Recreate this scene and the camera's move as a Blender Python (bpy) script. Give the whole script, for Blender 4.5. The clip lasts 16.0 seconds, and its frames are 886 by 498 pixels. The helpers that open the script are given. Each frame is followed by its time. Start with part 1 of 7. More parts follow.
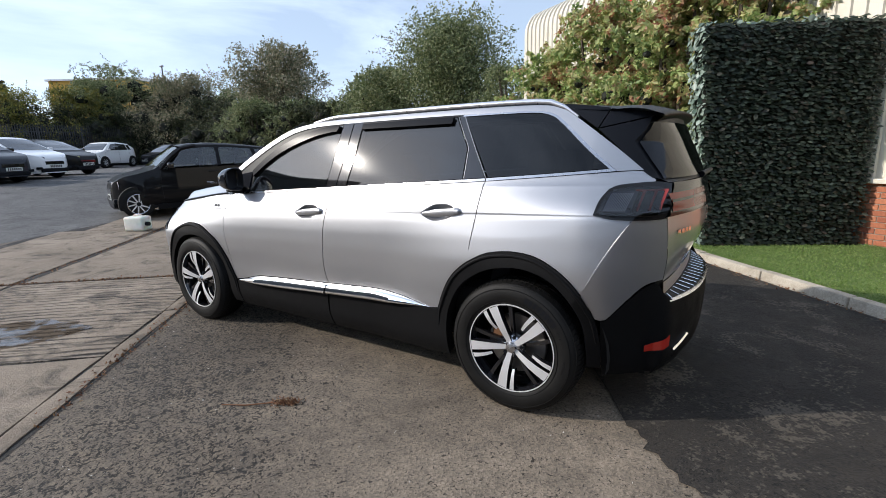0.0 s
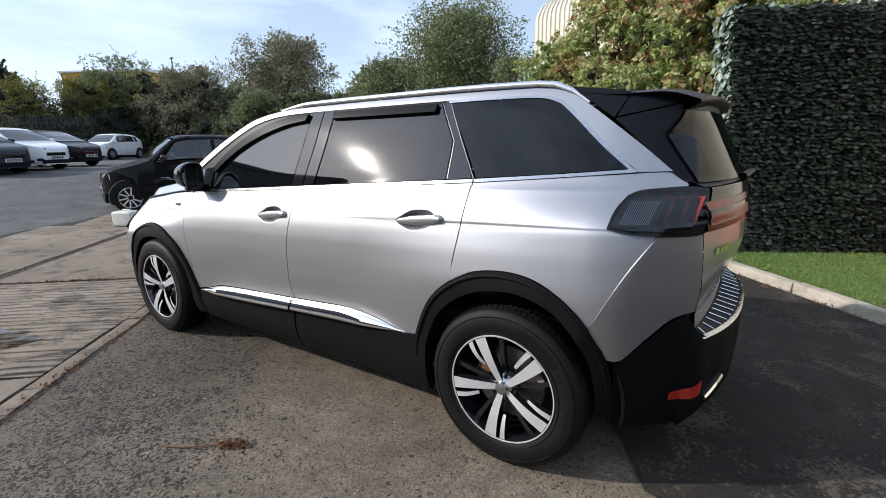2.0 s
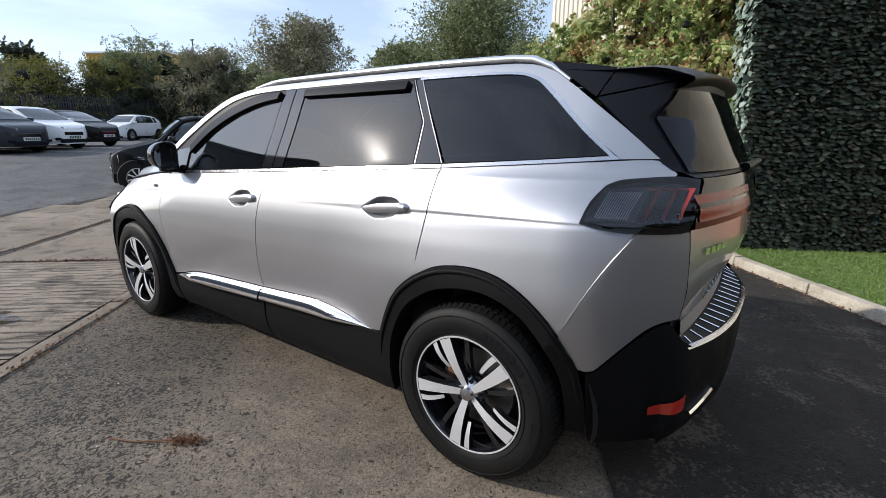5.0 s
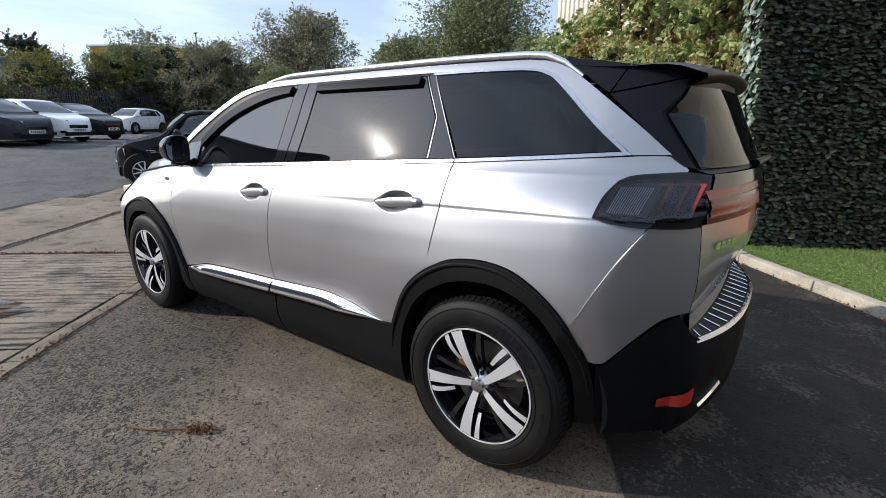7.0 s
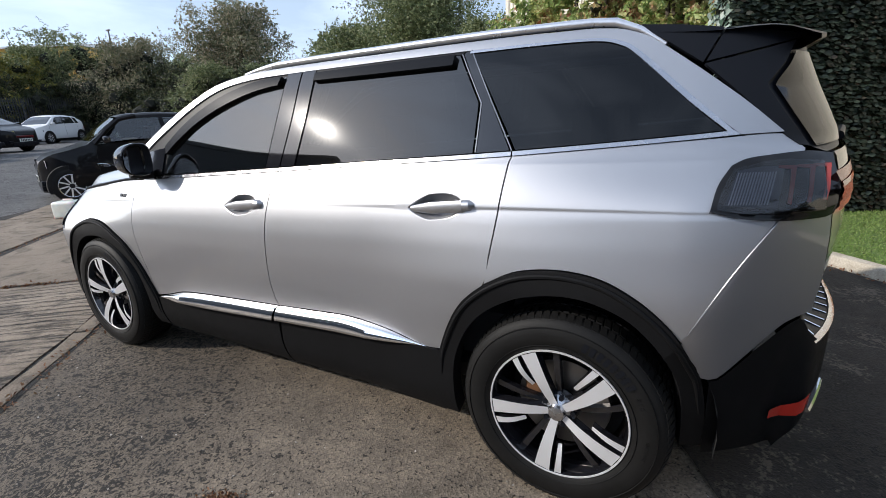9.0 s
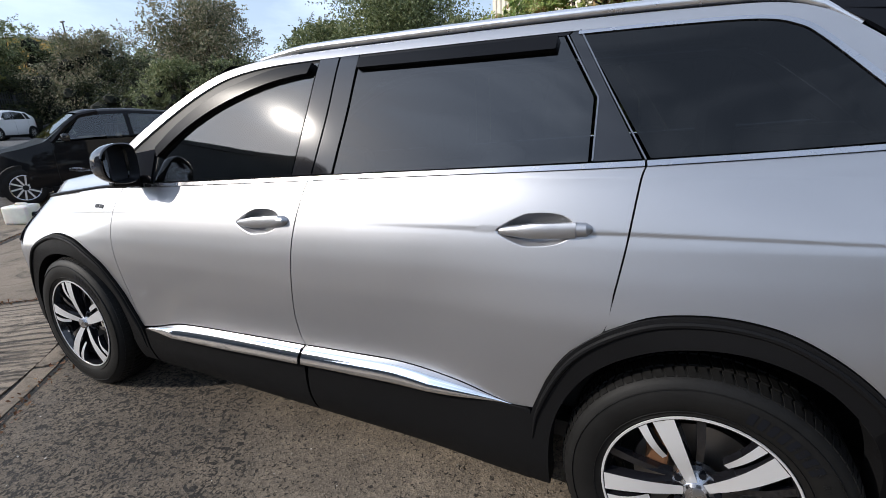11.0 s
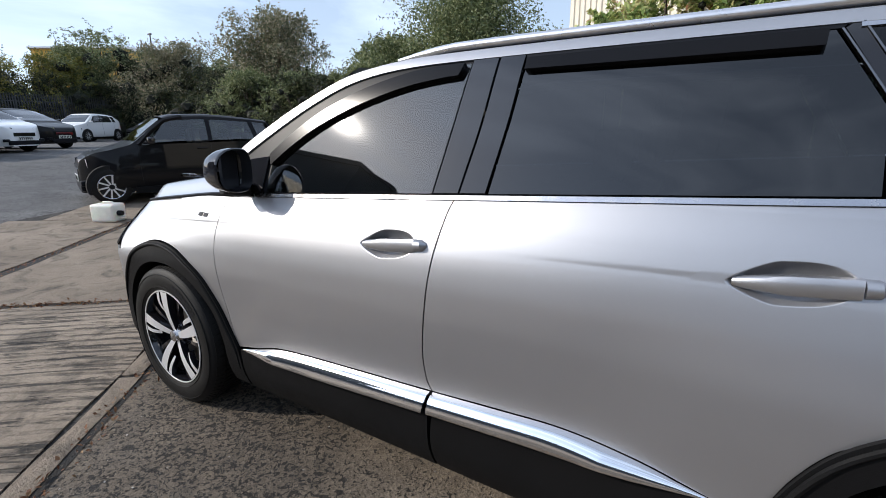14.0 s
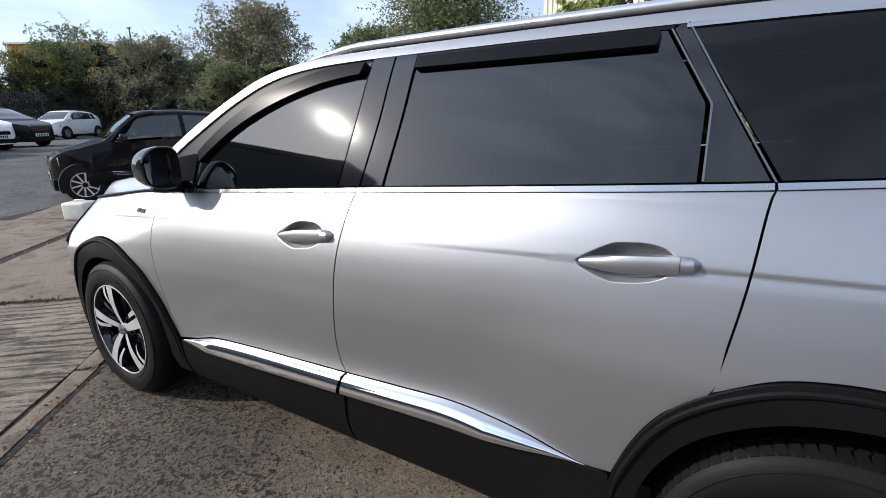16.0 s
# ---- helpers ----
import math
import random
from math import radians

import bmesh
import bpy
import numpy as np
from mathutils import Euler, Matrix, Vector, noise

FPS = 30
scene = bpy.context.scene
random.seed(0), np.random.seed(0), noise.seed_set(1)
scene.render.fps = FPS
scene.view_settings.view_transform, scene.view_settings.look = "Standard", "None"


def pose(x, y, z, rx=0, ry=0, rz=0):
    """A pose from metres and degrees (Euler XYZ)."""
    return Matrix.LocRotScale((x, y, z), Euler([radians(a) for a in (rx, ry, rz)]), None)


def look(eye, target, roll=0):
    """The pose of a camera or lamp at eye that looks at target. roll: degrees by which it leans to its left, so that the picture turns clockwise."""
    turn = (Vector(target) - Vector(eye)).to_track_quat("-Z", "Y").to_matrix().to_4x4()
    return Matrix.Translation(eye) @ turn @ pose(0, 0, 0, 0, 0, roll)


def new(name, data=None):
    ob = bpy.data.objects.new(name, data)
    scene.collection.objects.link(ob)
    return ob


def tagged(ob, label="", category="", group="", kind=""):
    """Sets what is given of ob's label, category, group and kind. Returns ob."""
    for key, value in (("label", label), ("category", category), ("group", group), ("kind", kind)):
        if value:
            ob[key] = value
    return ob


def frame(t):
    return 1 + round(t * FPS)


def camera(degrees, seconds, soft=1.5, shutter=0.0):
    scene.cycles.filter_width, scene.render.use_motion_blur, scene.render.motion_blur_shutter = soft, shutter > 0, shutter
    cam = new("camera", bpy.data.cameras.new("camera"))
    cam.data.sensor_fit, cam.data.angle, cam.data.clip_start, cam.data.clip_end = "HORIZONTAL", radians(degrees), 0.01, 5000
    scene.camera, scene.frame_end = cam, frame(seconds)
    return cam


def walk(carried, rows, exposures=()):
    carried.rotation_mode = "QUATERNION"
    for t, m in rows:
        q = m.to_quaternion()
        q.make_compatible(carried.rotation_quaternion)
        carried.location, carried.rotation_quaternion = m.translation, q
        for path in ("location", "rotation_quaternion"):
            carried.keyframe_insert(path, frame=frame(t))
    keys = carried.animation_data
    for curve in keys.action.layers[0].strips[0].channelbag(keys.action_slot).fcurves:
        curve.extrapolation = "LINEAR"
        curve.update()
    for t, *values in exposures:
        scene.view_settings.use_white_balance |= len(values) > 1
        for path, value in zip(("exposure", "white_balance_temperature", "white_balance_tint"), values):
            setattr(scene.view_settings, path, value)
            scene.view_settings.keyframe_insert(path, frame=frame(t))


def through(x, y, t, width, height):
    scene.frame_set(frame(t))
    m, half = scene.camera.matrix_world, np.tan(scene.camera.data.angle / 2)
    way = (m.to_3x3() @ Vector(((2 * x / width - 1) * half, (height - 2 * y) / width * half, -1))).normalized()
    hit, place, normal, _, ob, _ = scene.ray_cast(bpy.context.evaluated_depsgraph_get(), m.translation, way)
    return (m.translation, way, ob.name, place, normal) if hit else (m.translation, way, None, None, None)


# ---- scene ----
cam = camera(86.1, 16.0, 0.7)
PATH = [
    (0, (0.969, -2.971, 1.377), (-0.098, -1.332, 0.958), -1.5),
    (0.5, (0.888, -2.851, 1.376), (-0.17, -1.208, 0.948), -1.1),
    (1, (0.802, -2.744, 1.375), (-0.251, -1.098, 0.947), -1.0),
    (1.5, (0.783, -2.655, 1.36), (-0.267, -1.01, 0.919), -1.2),
    (2, (0.827, -2.498, 1.367), (-0.27, -0.885, 0.928), -1.0),
    (2.5, (0.888, -2.374, 1.357), (-0.27, -0.803, 0.92), -0.4),
    (3, (0.895, -2.296, 1.34), (-0.268, -0.737, 0.876), -0.3),
    (3.5, (0.895, -2.24, 1.345), (-0.254, -0.676, 0.864), -0.1),
    (4, (0.889, -2.23, 1.346), (-0.254, -0.664, 0.857), -0.1),
    (6.5, (0.907, -2.264, 1.339), (-0.25, -0.709, 0.846), 0.2),
    (7, (0.88, -2.282, 1.343), (-0.271, -0.728, 0.834), 0.3),
    (7.5, (0.764, -2.321, 1.353), (-0.356, -0.749, 0.83), 0.6),
    (8, (0.605, -2.359, 1.366), (-0.45, -0.752, 0.815), -0.8),
    (8.5, (0.509, -2.32, 1.354), (-0.494, -0.685, 0.789), -2.4),
    (8.7, (0.465, -2.28, 1.352), (-0.527, -0.637, 0.79), -2.7),
    (10.8, (-0.076, -2.095, 1.348), (-0.915, -0.369, 0.786), -2.3),
    (11, (-0.119, -2.061, 1.35), (-0.981, -0.345, 0.792), -2.1),
    (11.5, (-0.227, -2.034, 1.331), (-1.16, -0.351, 0.789), -1.1),
    (12, (-0.38, -2.0, 1.335), (-1.357, -0.348, 0.772), -0.1),
    (12.5, (-0.509, -1.989, 1.345), (-1.518, -0.352, 0.795), -0.5),
    (13, (-0.563, -1.973, 1.342), (-1.608, -0.351, 0.817), -0.9),
    (13.5, (-0.574, -1.976, 1.343), (-1.623, -0.35, 0.837), -0.8),
    (14, (-0.564, -1.979, 1.342), (-1.6, -0.342, 0.846), -0.3),
    (14.5, (-0.569, -1.967, 1.348), (-1.592, -0.325, 0.84), -0.5),
    (15, (-0.544, -1.96, 1.338), (-1.557, -0.311, 0.834), -1.0),
    (15.5, (-0.44, -1.936, 1.342), (-1.44, -0.285, 0.82), -1.4),
    (16, (-0.275, -1.913, 1.354), (-1.278, -0.266, 0.821), -1.3),
]
walk(cam, [(t, look(eye, target, roll)) for t, eye, target, roll in PATH])

# ---- sky, sun ----
SUN_AZ, SUN_EL = math.radians(-143.0), math.radians(27.6)
SUN_WAY = Vector((math.cos(SUN_EL) * math.cos(SUN_AZ), math.cos(SUN_EL) * math.sin(SUN_AZ), math.sin(SUN_EL)))
scene.view_settings.exposure = 0.0
world = bpy.data.worlds.new("sky")
scene.world = world
world.use_nodes = True
wn, wl = world.node_tree.nodes, world.node_tree.links
wn.clear()
sky = wn.new("ShaderNodeTexSky")
sky.sky_type, sky.sun_disc = "NISHITA", False
sky.sun_elevation = SUN_EL
sky.sun_rotation = math.pi / 2 - SUN_AZ
sky.air_density, sky.dust_density, sky.ozone_density = 1.0, 0.7, 1.6
coord = wn.new("ShaderNodeTexCoord")
squash = wn.new("ShaderNodeMapping")
squash.inputs["Scale"].default_value = (1.0, 1.0, 3.2)
squash.inputs["Rotation"].default_value = (0.1, 0.15, 0.6)
wl.new(coord.outputs["Generated"], squash.inputs["Vector"])
cloud = wn.new("ShaderNodeTexNoise")
cloud.inputs["Scale"].default_value, cloud.inputs["Detail"].default_value = 2.3, 9.0
cloud.inputs["Roughness"].default_value, cloud.inputs["Distortion"].default_value = 0.55, 0.5
wl.new(squash.outputs["Vector"], cloud.inputs["Vector"])
veil = wn.new("ShaderNodeValToRGB")
veil.color_ramp.elements[0].position, veil.color_ramp.elements[0].color = 0.44, (0.34, 0.34, 0.34, 1)
veil.color_ramp.elements[1].position, veil.color_ramp.elements[1].color = 0.78, (0.9, 0.9, 0.9, 1)
wl.new(cloud.outputs["Fac"], veil.inputs["Fac"])
cover = wn.new("ShaderNodeMixRGB")
cover.inputs["Color2"].default_value = (8.7, 10.0, 12.4, 1)
wl.new(veil.outputs["Color"], cover.inputs["Fac"])
wl.new(sky.outputs["Color"], cover.inputs["Color1"])
# thin cloud and haze glow towards the sun
toward = wn.new("ShaderNodeVectorMath")
toward.operation = "DOT_PRODUCT"
toward.inputs[1].default_value = SUN_WAY
wl.new(coord.outputs["Generated"], toward.inputs[0])
halo = wn.new("ShaderNodeMapRange")
halo.interpolation_type = "SMOOTHSTEP"
halo.inputs["From Min"].default_value, halo.inputs["From Max"].default_value = 0.70, 1.0
halo.inputs["To Min"].default_value, halo.inputs["To Max"].default_value = 1.0, 1.5
wl.new(toward.outputs["Value"], halo.inputs["Value"])
shine = wn.new("ShaderNodeMixRGB")
shine.blend_type = "MULTIPLY"
shine.inputs["Fac"].default_value = 1.0
wl.new(cover.outputs["Color"], shine.inputs["Color1"])
cool = wn.new("ShaderNodeMixRGB")
cool.blend_type = "MULTIPLY"
cool.inputs["Fac"].default_value, cool.inputs["Color2"].default_value = 1.0, (0.98, 1.0, 1.02, 1)
wl.new(halo.outputs["Result"], cool.inputs["Color1"])
wl.new(cool.outputs["Color"], shine.inputs["Color2"])
back = wn.new("ShaderNodeBackground")
back.inputs["Strength"].default_value = 0.134
wl.new(shine.outputs["Color"], back.inputs["Color"])
wout = wn.new("ShaderNodeOutputWorld")
wl.new(back.outputs["Background"], wout.inputs["Surface"])

sun_data = bpy.data.lights.new("sun", "SUN")
sun_data.energy, sun_data.angle, sun_data.color = 4.4, math.radians(0.55), (1.0, 0.93, 0.845)
sun = new("sun", sun_data)
sun.matrix_world = look(SUN_WAY * 60, (0, 0, 0))

# ---- materials ----
class Mat:
    """A node material with a principled shader and small helpers."""

    def __init__(self, name, color=(0.5, 0.5, 0.5), rough=0.5, metal=0.0, **more):
        self.m = bpy.data.materials.new(name)
        self.m.use_nodes = True
        self.n, self.l = self.m.node_tree.nodes, self.m.node_tree.links
        self.p = self.n["Principled BSDF"]
        self.p.inputs["Base Color"].default_value = (*color, 1)
        self.p.inputs["Roughness"].default_value = rough
        self.p.inputs["Metallic"].default_value = metal
        for key, value in more.items():
            self.p.inputs[key.replace("_", " ").title().replace("Ior", "IOR")].default_value = value
        self.co = None

    def coord(self, scale=(1, 1, 1), rot=(0, 0, 0), kind="Object"):
        co = self.n.new("ShaderNodeTexCoord")
        mp = self.n.new("ShaderNodeMapping")
        mp.inputs["Scale"].default_value, mp.inputs["Rotation"].default_value = scale, rot
        self.l.new(co.outputs[kind], mp.inputs["Vector"])
        return mp.outputs["Vector"]

    def noise(self, scale, detail=4.0, rough=0.55, vec=None, dist=0.0):
        t = self.n.new("ShaderNodeTexNoise")
        t.inputs["Scale"].default_value, t.inputs["Detail"].default_value = scale, detail
        t.inputs["Roughness"].default_value, t.inputs["Distortion"].default_value = rough, dist
        self.l.new(vec or self.coord(), t.inputs["Vector"])
        return t.outputs["Fac"]

    def voronoi(self, scale, vec=None, feature="F1", out="Distance"):
        t = self.n.new("ShaderNodeTexVoronoi")
        t.feature = feature
        t.inputs["Scale"].default_value = scale
        self.l.new(vec or self.coord(), t.inputs["Vector"])
        return t.outputs[out]

    def ramp(self, fac, *stops):
        r = self.n.new("ShaderNodeValToRGB")
        e = r.color_ramp.elements
        while len(e) < len(stops):
            e.new(0.5)
        for k, (pos, col) in zip(e, stops):
            k.position = pos
            k.color = (*col, 1) if isinstance(col, tuple) else (col, col, col, 1)
        self.l.new(fac, r.inputs["Fac"])
        return r.outputs["Color"]

    def mix(self, fac, a, b, mode="MIX"):
        x = self.n.new("ShaderNodeMixRGB")
        x.blend_type = mode
        for sock, v in ((x.inputs["Fac"], fac), (x.inputs["Color1"], a), (x.inputs["Color2"], b)):
            if isinstance(v, (int, float)):
                sock.default_value = v if sock.name == "Fac" else (v, v, v, 1)
            elif isinstance(v, tuple):
                sock.default_value = (*v, 1)
            else:
                self.l.new(v, sock)
        return x.outputs["Color"]

    def color(self, sock):
        self.l.new(sock, self.p.inputs["Base Color"])
        return self

    def rough(self, sock):
        self.l.new(sock, self.p.inputs["Roughness"])
        return self

    def bump(self, height, strength=0.3, distance=0.01):
        b = self.n.new("ShaderNodeBump")
        b.inputs["Strength"].default_value, b.inputs["Distance"].default_value = strength, distance
        self.l.new(height, b.inputs["Height"])
        self.l.new(b.outputs["Normal"], self.p.inputs["Normal"])
        return self

    def random(self):
        return self.n.new("ShaderNodeObjectInfo").outputs["Random"]

    def island(self):
        return self.n.new("ShaderNodeNewGeometry").outputs["Random Per Island"]


def asphalt(name, lo, hi, grit=1.0, worn=None, edge=False):
    """Rolled stone in bitumen; edge: loose dark crumbs gather in a band beside the concrete."""
    a = Mat(name, rough=0.88)
    v = a.coord()
    stone = a.voronoi(120 * grit, v, out="Color")
    patch = a.noise(0.6, 7, 0.62, v, 0.8)
    mid = a.noise(6, 6, 0.7, v, 0.4)
    base = a.mix(a.ramp(patch, (0.36, 0.0), (0.66, 1.0)), lo, hi)
    base = a.mix(0.6, base, a.ramp(mid, (0.32, 0.5), (0.68, 1.35)), "MULTIPLY")
    base = a.mix(0.65, base, a.ramp(stone, (0.08, 0.35), (0.45, 0.95), (0.95, 1.6)), "MULTIPLY")
    if worn:
        base = a.mix(a.ramp(a.mix(0.35, a.noise(2.3, 6, 0.7, v, 0.4), a.noise(46, 2, 0.6, v)), (0.54, 0.0), (0.585, 0.9)), base, worn)
    where = a.ramp(a.noise(1.5, 5, 0.65, v, 0.6), (0.40, 0.0), (0.64, 0.75))
    if edge:
        across = a.n.new("ShaderNodeVectorMath")
        across.operation = "DOT_PRODUCT"
        across.inputs[1].default_value = (0.252, 0.2183, 0.0)
        a.l.new(v, across.inputs[0])
        shift = a.n.new("ShaderNodeMath")
        shift.operation = "ADD"
        shift.inputs[1].default_value = 1.012
        a.l.new(across.outputs["Value"], shift.inputs[0])
        wander = a.mix(0.22, shift.outputs["Value"], a.ramp(a.noise(1.7, 5, 0.7, v), (0.3, 0.0), (0.7, 0.55)))
        band = a.ramp(wander, (0.02, 0.35), (0.13, 1.0), (0.32, 1.0), (0.46, 0.25), (0.75, 0.1))
        where = a.mix(0.75, where, band)
        base = a.mix(where, base, a.mix(1.0, base, (0.92, 0.91, 0.89), "MULTIPLY"))
    fine = a.mix(0.11, a.noise(60 * grit, 2, 0.5, v, 0.9), where, "ADD")
    coarse = a.mix(0.17, a.noise(25 * grit, 3, 0.6, v, 1.8), where, "ADD")
    holes = a.mix(1.0, a.ramp(fine, (0.66, 1.0), (0.685, 0.14)), a.ramp(coarse, (0.69, 1.0), (0.708, 0.12)), "MULTIPLY")
    base = a.mix(0.95, base, holes, "MULTIPLY")
    pale = a.ramp(a.voronoi(38, v), (0.03, 1.9), (0.075, 1.0))
    a.color(a.mix(0.4, base, pale, "MULTIPLY"))
    h = a.mix(0.6, a.voronoi(120 * grit, v), a.noise(70 * grit, 3, 0.65, v))
    a.bump(a.mix(0.5, h, holes), 1.0, 0.010)
    a.rough(a.ramp(mid, (0.3, 0.74), (0.7, 0.95)))
    return a.m


M = {}
M["asphalt"] = asphalt("asphalt", (0.114, 0.091, 0.067), (0.208, 0.169, 0.127), edge=True)
M["asphalt_far"] = asphalt("asphalt_far", (0.075, 0.074, 0.074), (0.125, 0.122, 0.119), 0.6)
M["asphalt_dark"] = asphalt("asphalt_dark", (0.009, 0.0076, 0.006), (0.034, 0.028, 0.022), 1.0, (0.080, 0.068, 0.053))


def concrete(name, ridged):
    c = Mat(name, rough=0.9)
    v = c.coord()
    base = c.ramp(c.noise(1.1, 7, 0.62, v, 0.4), (0.3, (0.165, 0.129, 0.094)), (0.7, (0.30, 0.243, 0.184)))
    base = c.mix(0.6, base, c.ramp(c.noise(70, 3, 0.6, v), (0.3, 0.7), (0.7, 1.2)), "MULTIPLY")
    stain = c.ramp(c.noise(2.6, 8, 0.7, c.coord((1, 1, 1), (0, 0, 0.7)), 1.2), (0.50, 1.0), (0.66, 0.30))
    base = c.mix(0.9, base, stain, "MULTIPLY")
    h = c.noise(60, 5, 0.7, v)
    if ridged:
        w = c.n.new("ShaderNodeTexWave")
        w.wave_type, w.bands_direction = "BANDS", "X"
        w.inputs["Scale"].default_value, w.inputs["Distortion"].default_value = 3.4, 3.4
        w.inputs["Detail"].default_value, w.inputs["Detail Scale"].default_value = 4, 0.7
        turned = c.coord((1, 1, 1), (0, 0, -2.286))
        c.l.new(turned, w.inputs["Vector"])
        fade = c.ramp(c.noise(1.5, 6, 0.7, v, 0.5), (0.34, 0.1), (0.54, 1.0))
        groove = c.mix(fade, 1.0, c.ramp(w.outputs["Fac"], (0.06, 0.0), (0.30, 1.0)))
        stretch = c.n.new("ShaderNodeMapping")
        stretch.inputs["Scale"].default_value = (17, 1.9, 1)
        c.l.new(turned, stretch.inputs["Vector"])
        streak = c.noise(1.0, 8, 0.72, stretch.outputs["Vector"], 0.7)
        h = c.mix(0.6, c.mix(0.5, h, streak), groove)
        base = c.mix(0.8, base, c.mix(0.9, 1.0, c.ramp(groove, (0.0, 0.16), (0.7, 1.12))), "MULTIPLY")
        base = c.mix(0.9, base, c.ramp(streak, (0.41, 0.14), (0.46, 1.06)), "MULTIPLY")
    c.color(base)
    c.bump(h, 1.0, 0.035 if ridged else 0.014)
    return c.m


M["concrete"] = concrete("concrete", False)
M["concrete_ridged"] = concrete("concrete_ridged", True)

k = Mat("kerb_concrete", rough=0.9)
k.color(k.mix(0.7, k.ramp(k.noise(5, 6, 0.6), (0.3, (0.30, 0.26, 0.20)), (0.7, (0.50, 0.45, 0.37))), k.ramp(k.noise(80, 3), (0.3, 0.7), (0.7, 1.15)), "MULTIPLY"))
M["kerb"] = k.bump(k.noise(70, 5, 0.7), 0.6, 0.006).m

t = Mat("turf", rough=0.8)
t.color(t.mix(0.6, t.ramp(t.noise(1.6, 5), (0.3, (0.10, 0.165, 0.035)), (0.7, (0.165, 0.25, 0.065))), t.ramp(t.noise(140, 3, 0.7), (0.3, 0.45), (0.7, 1.4)), "MULTIPLY"))
M["turf"] = t.bump(t.noise(150, 3, 0.7), 1.0, 0.02).m

p = Mat("silver_paint", (0.56, 0.565, 0.585), 0.42, 0.86, coat_weight=1.0, coat_roughness=0.03)
p.color(p.mix(0.5, (0.405, 0.409, 0.428), p.ramp(p.noise(2.2, 5, 0.6), (0.3, 0.94), (0.7, 1.04)), "MULTIPLY"))
p.p.inputs["Roughness"].default_value = 0.42
M["paint"] = p.m

bp = Mat("black_plastic", (0.0055, 0.0055, 0.006), 0.62)
bp.p.inputs["Specular IOR Level"].default_value = 0.12
bp.bump(bp.noise(500, 2, 0.6), 0.25, 0.002)
M["plastic"] = bp.rough(bp.ramp(bp.noise(6, 5), (0.3, 0.52), (0.7, 0.72))).m
M["gloss_black"] = Mat("gloss_black", (0.008, 0.008, 0.010), 0.06, coat_weight=0.5, coat_roughness=0.02).m
M["satin_black"] = Mat("satin_black", (0.007, 0.008, 0.011), 0.40, specular_ior_level=0.14).m
M["smoke"] = Mat("smoked_plastic", (0.005, 0.005, 0.006), 0.18, specular_ior_level=0.16).m
M["piano_black"] = Mat("piano_black", (0.006, 0.006, 0.007), 0.10, specular_ior_level=0.32).m
M["lamp_inside"] = Mat("lamp_inside", (0.10, 0.11, 0.13), 0.35).m
M["lamp_rib"] = Mat("lamp_rib", (0.62, 0.64, 0.68), 0.3).m
# Near-black colour holds the shade of wheel wells, recesses and the underbody.
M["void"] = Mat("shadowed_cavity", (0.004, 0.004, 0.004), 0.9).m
M["chrome"] = Mat("chrome", (0.88, 0.88, 0.89), 0.07, 1.0).m
sc = Mat("satin_aluminium", (0.50, 0.50, 0.52), 0.24, 1.0)
M["alu"] = sc.rough(sc.ramp(sc.noise(30, 4), (0.3, 0.20), (0.7, 0.30))).m
mf = Mat("machined_face", (0.66, 0.66, 0.67), 0.34, 0.45)
M["machined"] = mf.rough(mf.ramp(mf.noise(40, 3), (0.3, 0.32), (0.7, 0.38))).m
ty = Mat("tyre_rubber", (0.012, 0.012, 0.012), 0.6)
ty.p.inputs["Specular IOR Level"].default_value = 0.22
ty.color(ty.mix(0.8, (0.0058, 0.0056, 0.0054), ty.ramp(ty.noise(14, 6, 0.65), (0.35, 0.7), (0.75, 1.7)), "MULTIPLY"))
M["rubber"] = ty.bump(ty.noise(220, 3), 0.3, 0.002).m
M["tyre_print"] = Mat("tyre_lettering", (0.010, 0.010, 0.010), 0.7, specular_ior_level=0.12).m
M["disc"] = Mat("brake_disc", (0.28, 0.27, 0.26), 0.4, 1.0).m
M["rust"] = Mat("rusty_iron", (0.16, 0.075, 0.035), 0.8, 0.3).m


def glazing(name, tint, film=0.010, ior=1.66):
    g = bpy.data.materials.new(name)
    g.use_nodes = True
    n, l = g.node_tree.nodes, g.node_tree.links
    n.clear()
    clear = n.new("ShaderNodeBsdfTransparent")
    clear.inputs["Color"].default_value = (*tint, 1)
    sharp, dusty = n.new("ShaderNodeBsdfGlossy"), n.new("ShaderNodeBsdfGlossy")
    sharp.inputs["Roughness"].default_value, dusty.inputs["Roughness"].default_value = 0.012, 0.12
    both = n.new("ShaderNodeMixShader")
    both.inputs["Fac"].default_value = film
    l.new(sharp.outputs[0], both.inputs[1])
    l.new(dusty.outputs[0], both.inputs[2])
    fres = n.new("ShaderNodeFresnel")
    fres.inputs["IOR"].default_value = ior
    mixed = n.new("ShaderNodeMixShader")
    l.new(fres.outputs[0], mixed.inputs["Fac"])
    l.new(clear.outputs[0], mixed.inputs[1])
    l.new(both.outputs[0], mixed.inputs[2])
    o = n.new("ShaderNodeOutputMaterial")
    l.new(mixed.outputs[0], o.inputs["Surface"])
    return g


